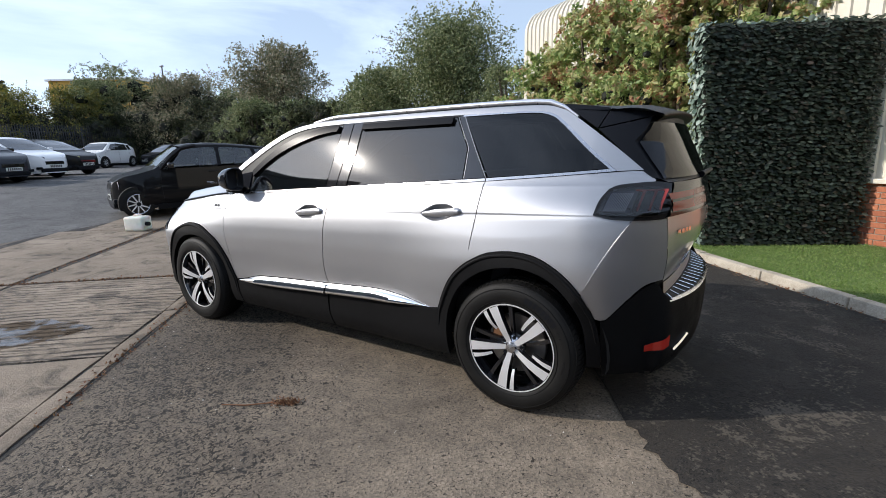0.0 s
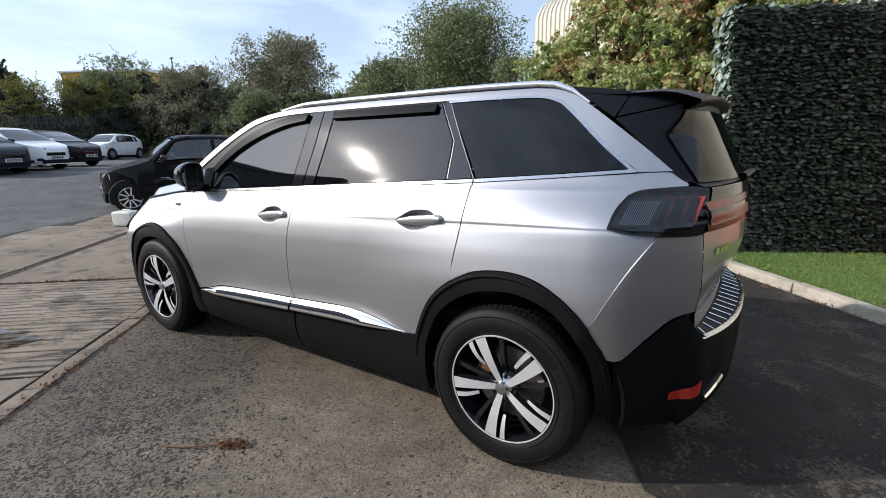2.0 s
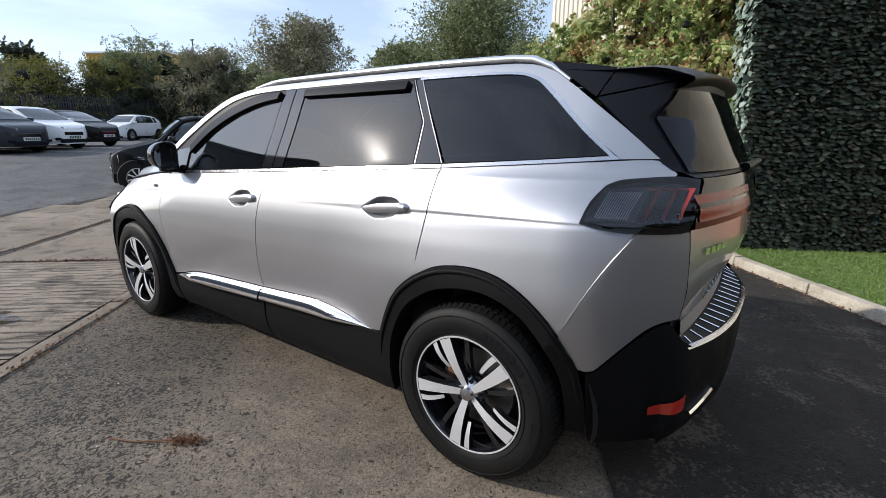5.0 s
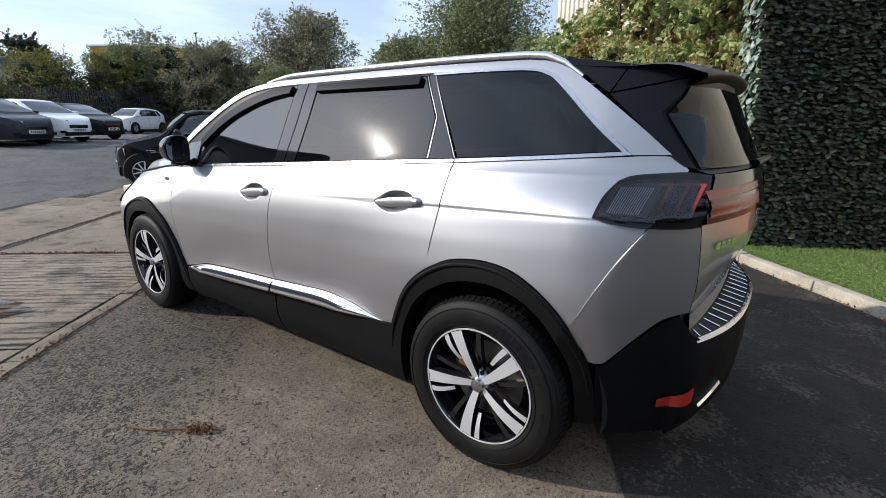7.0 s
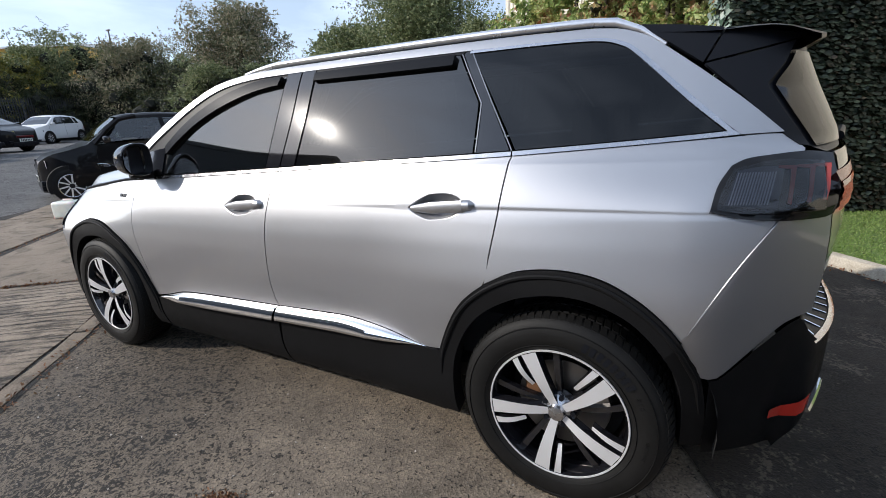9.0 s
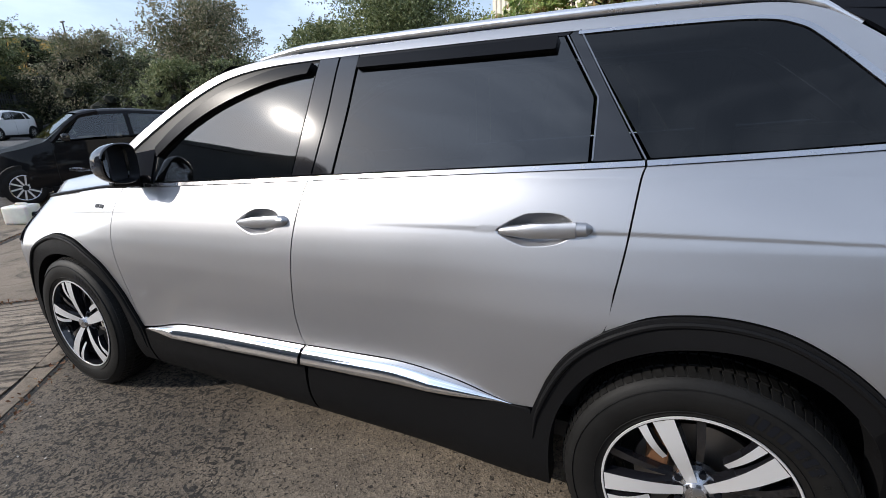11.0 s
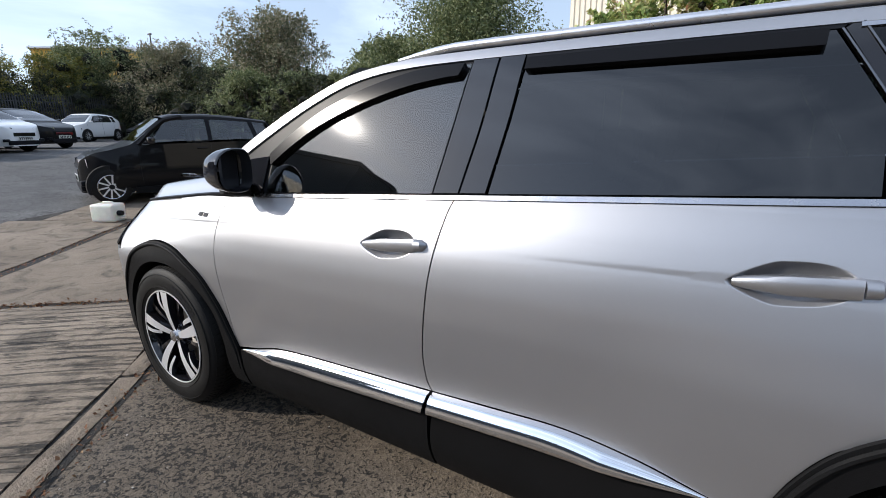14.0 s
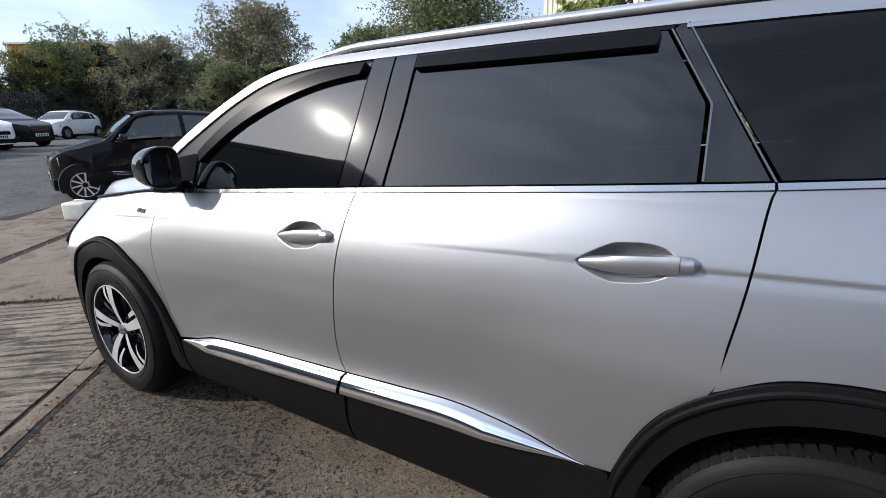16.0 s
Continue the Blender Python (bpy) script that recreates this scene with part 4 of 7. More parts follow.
cant = spline(CANT, 90)
cx_, cz_ = cant[:, 0], cant[:, 1]
roof_rows = []
for x in np.linspace(-1.80, 0.148, 36):
    zc = float(np.interp(x, cx_, cz_))
    hw = float(half(x, zc)) + 0.002
    crown = 0.055 * float(ease(-1.95, -1.2, x)) * (1 - 0.25 * float(ease(-0.5, 0.25, x)))
    roof_rows.append([(x, -hw * s, zc + crown * (1 - abs(s) ** 2.4)) for s in np.linspace(1, -1, 25)])
loft("roof", roof_rows, M["gloss_black"], car, "gloss black roof", True)
for side in (-1, 1):
    bm = bmesh.new()
    xs = np.linspace(-1.62, 0.225, 26)
    pts = []
    for i, x in enumerate(xs):
        zc = float(np.interp(x, cx_, cz_))
        endup = min(1.0, (i) / 3.0, (len(xs) - 1 - i) / 2.0)
        pts.append((x, side * (float(half(x, zc)) - 0.012), zc + 0.004 + 0.014 * endup))
    tube(bm, pts, [0.008 + 0.007 * min(1, i / 2, (len(xs) - 1 - i) / 2) for i in range(len(xs))], 10)
    rail = part("roof_rail", bm, M["rail"], car, "brushed aluminium roof rail", smooth=True)
    loft("rail_foot", [[(x, side * (float(half(x, float(np.interp(x, cx_, cz_)))) - 0.002), float(np.interp(x, cx_, cz_)) + 0.002), (x, side * (float(half(x, float(np.interp(x, cx_, cz_)))) - 0.012), float(np.interp(x, cx_, cz_)) + 0.012)] for x in np.linspace(-1.58, 0.14, 30)], M["satin_black"], rail, flip=side > 0)
screen = []
for v in np.linspace(0, 1, 14):
    x, z = -2.52 + 0.72 * v, 1.150 + 0.405 * v ** 0.88
    hw = float(half(x, z)) - 0.01
    screen.append([(x - 0.16 * (1 - s * s) * (1 - 0.5 * v), -hw * s, z + 0.03 * v * (1 - s * s)) for s in np.linspace(1, -1, 15)])
loft("windscreen", screen, M["glass"], car, "raked windscreen", True)
bonnet = []
for x in np.linspace(-3.60, -2.42, 26):
    ze = float(np.interp(x, [-3.6, -3.36, -3.1, -2.845, -2.6, -2.40], [0.90, 0.957, 0.992, 1.024, 1.052, 1.066]))
    hw = float(half(x, ze)) - 0.006
    bonnet.append([(x, -hw * s, ze + 0.004 + (0.070 * float(ease(0.0, 0.15, 1 - abs(s))) + 0.03 * (1 - s * s)) * float(ease(-3.66, -3.34, x))) for s in np.sin(np.linspace(1, -1, 45) * math.pi / 2)])
loft("bonnet", bonnet, P, car, "silver bonnet with raised centre", True)
for side in (-1, 1):
    line = [(-3.36, 0.957), (-3.1, 0.992), (-2.845, 1.024), (-2.6, 1.054), (-2.47, 1.066)]
    for nm, mt, r_, dz, dy in (("bonnet_seam", M["satin_black"], 0.0075, 0.004, 0.0), ("bonnet_trim", M["chrome"], 0.0035, -0.006, 0.004)):
        bm = bmesh.new()
        tube(bm, [(x, side * (float(half(x, z)) + dy - 0.002), z + dz) for x, z in spline(line if nm == "bonnet_seam" else line[:3], 14)], r_, 6)
        part(nm, bm, mt, car, smooth=True)
cowl = [[(x, -0.70 * s, z) for s in np.linspace(1, -1, 5)] for x, z in ((-2.43, 1.09), (-2.60, 1.10), (-2.68, 1.15))]
loft("cowl", cowl, M["plastic"], car, "", True)

# nose: bumper skin, grille, lamps
for side in (-1, 1):
    skin("front_bumper", car, P, [(-3.74, 0.34), (-3.5, 0.33), (-3.30, 0.33)], [(-3.30, 0.33), (-3.29, 0.46), (-3.262, 0.56), (-3.213, 0.655), (-3.27, 0.74)], [(-3.74, 0.70), (-3.5, 0.73), (-3.27, 0.74)], [(-3.74, 0.34), (-3.76, 0.5), (-3.74, 0.70)], side, size=0.03, gap=0.0)
    lamp = skin("headlamp", car, M["gloss_black"], [(-3.70, 0.76), (-3.5, 0.75), (-3.275, 0.75)], [(-3.275, 0.75), (-3.33, 0.86), (-3.362, 0.95)], [(-3.66, 0.88), (-3.5, 0.92), (-3.362, 0.95)], [(-3.70, 0.76), (-3.66, 0.88)], side, off=0.004, gap=0.001, size=0.03)
    skin("lens", lamp, M["lamp_clear"], [(-3.68, 0.77), (-3.5, 0.76), (-3.29, 0.76)], [(-3.29, 0.76), (-3.34, 0.86), (-3.366, 0.94)], [(-3.65, 0.87), (-3.5, 0.91), (-3.366, 0.94)], [(-3.68, 0.77), (-3.65, 0.87)], side, off=0.012, size=0.03, gap=0.0)
    skin("lower_lip", car, M["plastic"], [(-3.72, 0.22), (-3.5, 0.21), (-3.30, 0.22)], [(-3.30, 0.22), (-3.30, 0.335)], [(-3.74, 0.345), (-3.5, 0.335), (-3.30, 0.335)], [(-3.72, 0.22), (-3.74, 0.345)], side, off=0.006, size=0.03, gap=0.0)
nose = [[(x - 0.05 * (1 - s * s), -w * s, z) for s in np.linspace(1, -1, 13)] for z, x, w in ((0.22, -3.70, 0.34), (0.34, -3.745, 0.31), (0.5, -3.765, 0.29), (0.70, -3.745, 0.31), (0.80, -3.69, 0.36), (0.89, -3.62, 0.40), (0.91, -3.60, 0.42))]
loft("grille", nose, M["satin_black"], car, "black front grille")


# wheels
def wheel(x, side, turn):
    w = thing("wheel", "", "", pose(x, side * 0.765, 0.353, 0, 0, 0))
    for key in ("label", "category"):
        if key in w:
            del w[key]
    w.parent = car
    R, o = 0.353, side
    bm = bmesh.new()
    prof = [(0.236, 0.095), (0.240, 0.108), (0.252, 0.116), (0.285, 0.1205), (0.310, 0.118), (0.330, 0.110), (0.3425, 0.100), (0.3495, 0.085), (0.352, 0.060), (0.353, 0.0), (0.352, -0.060), (0.3495, -0.085), (0.3425, -0.100), (0.31, -0.118), (0.27, -0.117), (0.236, -0.095)]
    lathe(bm, [(r, a * o) for r, a in prof], "Y", 96)
    tyre = part("tyre", bm, M["rubber"], w, "black rubber tyre with moulded lettering", smooth=True)
    # tread blocks over the shoulder
    vs, fs = [], []
    n = 84
    for i in range(n):
        a0, a1 = 2 * math.pi * (i + 0.14) / n, 2 * math.pi * (i + 0.86) / n
        for (ra, ya), (rb, yb) in (((0.3455, 0.099), (0.3575, 0.066)), ((0.3575, 0.056), (0.3580, 0.008)), ((0.3580, -0.008), (0.3575, -0.056)), ((0.3575, -0.066), (0.3455, -0.099))):
            sk = 0.020 if abs(ya) > abs(yb) else -0.020
            b = len(vs)
            for rr, yy, da in ((ra, ya, 0), (rb, yb, sk)):
                for ang in (a0 + da, a1 + da):
                    vs.append((rr * math.cos(ang), yy * o, rr * math.sin(ang)))
            for rr, yy, da in ((ra, ya, 0), (rb, yb, sk)):
                for ang in (a0 + da, a1 + da):
                    vs.append(((rr - 0.012) * math.cos(ang), yy * o, (rr - 0.012) * math.sin(ang)))
            fs += [(b, b + 1, b + 3, b + 2), (b, b + 4, b + 5, b + 1), (b + 2, b + 3, b + 7, b + 6), (b, b + 2, b + 6, b + 4), (b + 1, b + 5, b + 7, b + 3)]
    tread = part("tread", mesh_of("tread", vs, fs, M["rubber"], False), M["rubber"], tyre)
    tagged(tread, kind="stuff")
    # raised rings and lettering bars on the sidewall
    bm = bmesh.new()
    for r, y in ((0.257, 0.1175), (0.318, 0.1165)):
        lathe(bm, [(r - 0.002, (y - 0.003) * o), (r, (y + 0.0022) * o), (r + 0.002, (y - 0.003) * o)], "Y", 72)
    part("sidewall_rib", bm, M["rubber"], tyre, smooth=True)
    bm = bmesh.new()
    for s0, s1, count in ((35, 75, 8),):
        for i in range(count):
            a = math.radians(s0 + (s1 - s0) * i / count)
            b = math.radians(s0 + (s1 - s0) * (i + 0.62) / count)
            q = [bm.verts.new((r * math.cos(t_), y * o, r * math.sin(t_))) for r, y in ((0.271, 0.1215), (0.302, 0.1215)) for t_ in (a, b)]
            bm.faces.new((q[0], q[1], q[3], q[2]))
    part("lettering", bm, M["satin_black"], tyre, "raised lettering on the sidewall")
    if x == 0 and side < 0:
        for words, mid_a, hgt, rr in (("225/55 R18", 36, 0.0185, 0.281), ("OUTSIDE", -8, 0.013, 0.284)):
            for q_, ch in enumerate(words):
                if ch == " ":
                    continue
                ang_ = math.radians(mid_a) - (q_ - (len(words) - 1) / 2) * hgt * 0.82 / rr
                fc = bpy.data.curves.new("letter", "FONT")
                fc.body, fc.size, fc.extrude, fc.align_x = ch, hgt, 0.0008, "CENTER"
                tmp = new("letter", fc)
                me_ = tmp.to_mesh()
                lm = bpy.data.meshes.new("letter")
                bmt = bmesh.new()
                bmt.from_mesh(me_)
                turn_ = Matrix(((math.sin(ang_), math.cos(ang_), 0), (0, 0, -1), (-math.cos(ang_), math.sin(ang_), 0)))
                bmt.transform(Matrix.Translation((rr * math.cos(ang_), -0.1215, rr * math.sin(ang_))) @ turn_.to_4x4())
                bmt.to_mesh(lm)
                lm.materials.append(M["tyre_print"])
                bmt.free()
                tmp.to_mesh_clear()
                bpy.data.objects.remove(tmp)
                part("letter", lm, M["tyre_print"], tyre)
    # rim
    bm = bmesh.new()
    lathe(bm, [(0.240, 0.100 * o), (0.238, 0.110 * o), (0.230, 0.111 * o), (0.225, 0.100 * o), (0.218, 0.06 * o), (0.205, -0.09 * o), (0.235, -0.10 * o)], "Y", 80)
    part("rim", bm, M["gloss_black"], w, smooth=True)
    bm = bmesh.new()
    lathe(bm, [(0.2385, 0.1095 * o), (0.2375, 0.1130 * o), (0.2325, 0.1130 * o), (0.2310, 0.1085 * o)], "Y", 80)
    part("rim_lip", bm, M["machined"], w, smooth=True)
    for i in range(5):
        base = math.radians(turn + 72 * i)

        def blade(r0, w0, r1, w1, c0, c1, y0, y1, deep, name, face):
            # a spoke between two radii, leaning from angle c0 to c1
            out, nn = bmesh.new(), 8
            rows = []
            for k in range(nn + 1):
                u = k / nn
                r, wd, c = r0 + (r1 - r0) * u, w0 + (w1 - w0) * u, c0 + (c1 - c0) * u
                y = (y0 + (y1 - y0) * u + 0.010 * math.sin(math.pi * u)) * o
                ca, sa = math.cos(base + c), math.sin(base + c)
                rows.append([out.verts.new((r * ca - q * wd * sa, y - d_ * o, r * sa + q * wd * ca)) for q, d_ in ((-0.62, deep), (-0.5, 0), (0.5, 0), (0.62, deep))])
            for ra, rb in zip(rows, rows[1:]):
                for m_ in range(3):
                    out.faces.new((ra[m_], ra[m_ + 1], rb[m_ + 1], rb[m_]))
            ob = part(name, out, face, w)
            ob.data.materials.append(M["gloss_black"])
            for pg in ob.data.polygons:
                if pg.index % 3 != 1:
                    pg.material_index = 1
            return ob

        blade(0.030, 0.026, 0.229, 0.054, 0.02 * o, -0.03 * o, 0.092, 0.111, 0.030, "spoke", M["machined"])
        blade(0.120, 0.014, 0.229, 0.024, -0.345 * o, -0.275 * o, 0.094, 0.110, 0.026, "thin_spoke", M["machined"])
        blade(0.06, 0.016, 0.226, 0.022, 0.42 * o, 0.36 * o, 0.070, 0.088, 0.02, "inner_spoke", M["gloss_black"])
        bm = bmesh.new()
        a = base + math.radians(36)
        lathe(bm, [(0.0, 0.088 * o), (0.009, 0.088 * o), (0.010, 0.07 * o)], "Y", 8, (0.052 * math.cos(a), 0, 0.052 * math.sin(a)))
        part("wheel_bolt", bm, M["satin_black"], w, smooth=True)
    bm = bmesh.new()
    lathe(bm, [(0.0, 0.109 * o), (0.018, 0.1085 * o), (0.026, 0.105 * o), (0.028, 0.094 * o), (0.034, 0.088 * o), (0.060, 0.078 * o), (0.066, 0.05 * o)], "Y", 40)
    part("hub_cap", bm, M["alu"], w, "silver hub cap", smooth=True)
    bm = bmesh.new()
    lathe(bm, [(0.05, 0.02 * o), (0.160, 0.02 * o), (0.162, 0.0), (0.05, 0.0)], "Y", 48)
    part("brake_disc", bm, M["disc"], w, smooth=True)
    # flat near-black disc for the shade behind the spokes
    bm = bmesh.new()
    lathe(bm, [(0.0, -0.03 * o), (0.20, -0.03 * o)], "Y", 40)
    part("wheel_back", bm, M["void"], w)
    bm = boxed(-0.13, -0.07, min(-0.03 * o, 0.05 * o), max(-0.03 * o, 0.05 * o), 0.02, 0.14, 0.012)
    part("brake_caliper", bm, M["rust"] if x == 0 else M["satin_black"], w)


for wx, wt in ((0.0, 41), (-WHEELBASE, 20)):
    wheel(wx, -1, wt)
    wheel(wx, 1, wt)

# tail: gate, glass, lamps, spoiler, bumper
SEAM_Z = (0.60, 0.69, 0.748, 0.844, 0.968, 1.04, 1.19, 1.208, 1.30, 1.379, 1.435, 1.50)
SEAM_X = (0.655, 0.660, 0.665, 0.676, 0.674, 0.668, 0.660, 0.612, 0.545, 0.490, 0.530, 0.553)


def gate_w(z):
    return half(np.interp(z, SEAM_Z, SEAM_X), z) - 0.001


def gate_x(y, z):
    """The tailgate's skin: it meets the flank at the seam and bows out towards the middle."""
    prof = np.interp(z, [0.60, 0.74, 0.80, 0.88, 0.95, 1.05, 1.19, 1.30, 1.48], [0.690, 0.702, 0.722, 0.760, 0.778, 0.774, 0.745, 0.697, 0.615])
    edge_x = np.interp(z, SEAM_Z, SEAM_X) + 0.001
    return prof - (prof - edge_x) * np.minimum(1.2, np.abs(y) / gate_w(z)) ** (2.2 + 0.9 * ease(1.19, 1.25, z))


def gate_patch(name, mat, z0, z1, f0, f1, off=0.0, label="", nv=14, nu=41, parent=None, ys=None):
    """A piece of the tailgate between two heights; f0 and f1 are shares of its half width, ys its own side limits."""
    rows = []
    for v in np.linspace(0, 1, nv):
        z = z0 + (z1 - z0) * v
        w = float(gate_w(z)) * (f0 + (f1 - f0) * v)
        span = np.linspace(-w, w, nu) if ys is None else np.linspace(ys[0] + (ys[2] - ys[0]) * v, ys[1] + (ys[3] - ys[1]) * v, nu)
        rows.append([(float(gate_x(y, z)) + off, y, z) for y in span])
    return loft(name, rows, mat, parent or car, label)


gate_patch("tailgate", P, 0.742, 1.045, 1.0, 1.0, label="silver tailgate panel")
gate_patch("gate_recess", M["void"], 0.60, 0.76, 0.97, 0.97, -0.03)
gate_patch("gate_upper", M["satin_black"], 1.192, 1.50, 1.0, 1.0, -0.004, "black upper tailgate", 34)
gate_patch("rear_glass", M["privacy"], 1.208, 1.468, 0.965, 0.965, 0.004, "dark tinted rear window", 30)
gate_patch("lamp_band", M["piano_black"], 1.049, 1.192, 1.0, 1.0, 0.012, "gloss black band across the tailgate")
for side in (-1, 1):
    lamp = skin("tail_lamp", car, M["piano_black"], [(0.386, 1.064), (0.45, 1.049), (0.54, 1.041), (0.640, 1.038), (0.668, 1.046)], [(0.668, 1.046), (0.676, 1.10), (0.664, 1.19)], [(0.425, 1.172), (0.46, 1.188), (0.52, 1.195), (0.60, 1.199), (0.664, 1.19)], [(0.386, 1.064), (0.398, 1.125), (0.425, 1.172)], side, off=0.016, thick=0.03, size=0.01, gap=0.0, label="smoked tail lamp with red claws")
    skin("lens", lamp, M["smoked"], [(0.40, 1.07), (0.47, 1.062), (0.56, 1.06), (0.645, 1.06)], [(0.645, 1.06), (0.64, 1.175)], [(0.432, 1.165), (0.5, 1.18), (0.56, 1.183), (0.64, 1.175)], [(0.40, 1.07), (0.41, 1.12), (0.432, 1.165)], side, off=0.026, thick=0.006, size=0.012, gap=0.0)
    skin("lamp_panel", lamp, M["lamp_inside"], [(0.418, 1.080), (0.47, 1.076), (0.535, 1.074)], [(0.535, 1.074), (0.548, 1.165)], [(0.440, 1.160), (0.50, 1.168), (0.548, 1.165)], [(0.418, 1.080), (0.440, 1.160)], side, off=0.0175, thick=0.002, size=0.02, gap=0.0)
    for i in range(14):
        u = i / 13
        x0 = 0.425 + 0.085 * u
        skin("lamp_slat", lamp, M["lamp_rib"], [(x0, 1.082), (x0 + 0.003, 1.082)], [(x0 + 0.003, 1.082), (x0 + 0.020, 1.155)], [(x0 + 0.017, 1.155), (x0 + 0.020, 1.155)], [(x0, 1.082), (x0 + 0.017, 1.155)], side, off=0.020, thick=0.003, size=0.03, gap=0.0, curved=False)
    for x0 in (0.556, 0.600, 0.638):
        skin("red_claw", lamp, M["lamp_red"], [(x0, 1.085), (x0 + 0.008, 1.082)], [(x0 + 0.008, 1.082), (x0 + 0.020, 1.166)], [(x0 + 0.008, 1.166), (x0 + 0.020, 1.166)], [(x0, 1.085), (x0 + 0.008, 1.166)], side, off=0.021, thick=0.004, size=0.02, gap=0.0, curved=False)
        skin("red_claw", lamp, M["lamp_red"], [(x0 - 0.022, 1.164), (x0 + 0.020, 1.158)], [(x0 + 0.020, 1.158), (x0 + 0.020, 1.167)], [(x0 - 0.022, 1.169), (x0 + 0.020, 1.167)], [(x0 - 0.022, 1.164), (x0 - 0.022, 1.169)], side, off=0.0212, thick=0.004, size=0.02, gap=0.0, curved=False)
    ys = sorted((side * 0.645, side * 0.16))
    gate_patch("tail_lamp_inner", M["inner_red"], 1.070, 1.150, 0, 0, 0.016, "deep red inner tail lamp on the tailgate", 6, 16, ys=(ys[0], ys[1], ys[0], ys[1]))
    gate_patch("lamp_divider", M["piano_black"], 1.112, 1.124, 0, 0, 0.019, "", 3, 16, ys=(ys[0], ys[1], ys[0], ys[1]))
# badge bars in place of lettering
for i in range(4):
    y0 = -0.570 + 0.040 * i
    gate_patch("badge_bar", M["chrome"], 0.955, 0.976, 0, 0, 0.006, "", 3, 5, ys=(y0, y0 + 0.030, y0, y0 + 0.030))
for side in (-1, 1):
    for i in range(2):
        x0 = -2.615 + 0.045 * i
        skin("badge_bar", car, M["satin_black"], [(x0, 0.967), (x0 + 0.034, 0.967)], [(x0 + 0.034, 0.967), (x0 + 0.038, 0.984)], [(x0 + 0.004, 0.984), (x0 + 0.038, 0.984)], [(x0, 0.967), (x0 + 0.004, 0.984)], side, off=0.003, gap=0.0, size=0.01, curved=False)


def bumper_x(y, z):
    prof = np.interp(z, [0.25, 0.33, 0.45, 0.55, 0.60, 0.66], [0.735, 0.785, 0.797, 0.799, 0.799, 0.793])
    return prof - 0.13 * (np.abs(y) / 0.64) ** 2.6


BUMP_X = (0.432, 0.452, 0.475, 0.54, 0.60, 0.635)
BUMP_TOP = (0.556, 0.556, 0.582, 0.661, 0.722, 0.738)


def bumper_path(z, side, n=44):
    """The bumper's plan line at one height, from the wheel arch round the corner to the middle."""
    flank = [(x, side * (float(half(x, z)) + 0.006)) for x in (0.432, 0.50, 0.57, 0.625)]
    rear = [(float(bumper_x(y, z)), side * y) for y in (0.595, 0.50, 0.38, 0.20, 0.0)]
    return spline(flank + rear, n)


for side in (-1, 1):
    paths = [bumper_path(z, side) for z in np.linspace(0.24, 0.76, 27)]
    grid = np.array(paths)
    zs = np.linspace(0.24, 0.76, 27)
    rows = []
    for v in np.linspace(0, 1, 20):
        line = []
        for k in range(44):
            gx_, gy_ = grid[:, k, 0], grid[:, k, 1]
            mid_x, mid_y = float(np.interp(0.6, zs, gx_)), abs(float(np.interp(0.6, zs, gy_)))
            if mid_y > 0.60:
                zt = float(np.interp(mid_x, BUMP_X, BUMP_TOP))
                zt = zt - (zt - 0.66) * float(ease(0.665, 0.60, mid_y)) * float(ease(0.62, 0.70, mid_x))
            else:
                zt = 0.632 + 0.028 * float(ease(0.55, 0.60, mid_y))
            z = 0.25 + (zt - 0.25) * v
            line.append((float(np.interp(z, zs, gx_)), float(np.interp(z, zs, gy_)), z))
        rows.append(line)
    loft("rear_bumper", rows, M["plastic"], car, "black rear bumper", side > 0)
    rows = []
    for v in np.linspace(0, 1, 5):
        line = []
        for k in np.linspace(10.0, 16.0, 16):
            u = (k - 10.0) / 6.0
            z = 0.376 + 0.030 * u * u + (0.034 + 0.026 * u) * v
            px_, py_ = [float(np.interp(k, np.arange(44), [np.interp(z, zs, grid[:, q, c_]) for q in range(44)])) for c_ in (0, 1)]
            line.append((px_ + 0.006, py_ + side * 0.006, z))
        rows.append(line)
    loft("rear_reflector", rows, M["red_lens"], car, "red reflector low in the bumper", side > 0)
inner_x = lambda y: float(gate_x(y, 0.745)) - 0.016
shelf = []
for v in np.linspace(0, 1, 5):
    shelf.append([(inner_x(y) + (float(bumper_x(y, 0.63)) - inner_x(y)) * v, y, 0.658 - 0.026 * v) for y in np.linspace(-0.60, 0.60, 33)])
loft("bumper_shelf", shelf, M["satin_black"], car, "black ribbed loading sill", True)
for i in range(17):
    y = -0.54 + 1.08 * i / 16
    bx = float(bumper_x(y, 0.63))
    bm = bmesh.new()
    tube(bm, [(inner_x(y) + 0.012, y, 0.657), (bx - 0.016, y, 0.639)], 0.003, 5)
    part("sill_rib", bm, M["chrome"], car)
edge_rows, riser_rows = [], []
for v in np.linspace(0, 1, 4):
    edge_rows.append([(float(bumper_x(y, 0.63)) - 0.010 + 0.016 * v, y, 0.641 - 0.010 * v * v) for y in np.linspace(-0.585, 0.585, 40)])
    riser_rows.append([(inner_x(y) + 0.004 - 0.004 * v, y, 0.658 + 0.058 * v) for y in np.linspace(-0.56, 0.56, 40)])
loft("sill_trim", edge_rows, M["alu"], car, "chrome edge of the loading sill", True)
loft("sill_plate", riser_rows, M["tread_plate"], car, "bright patterned metal plate above the loading sill", True)
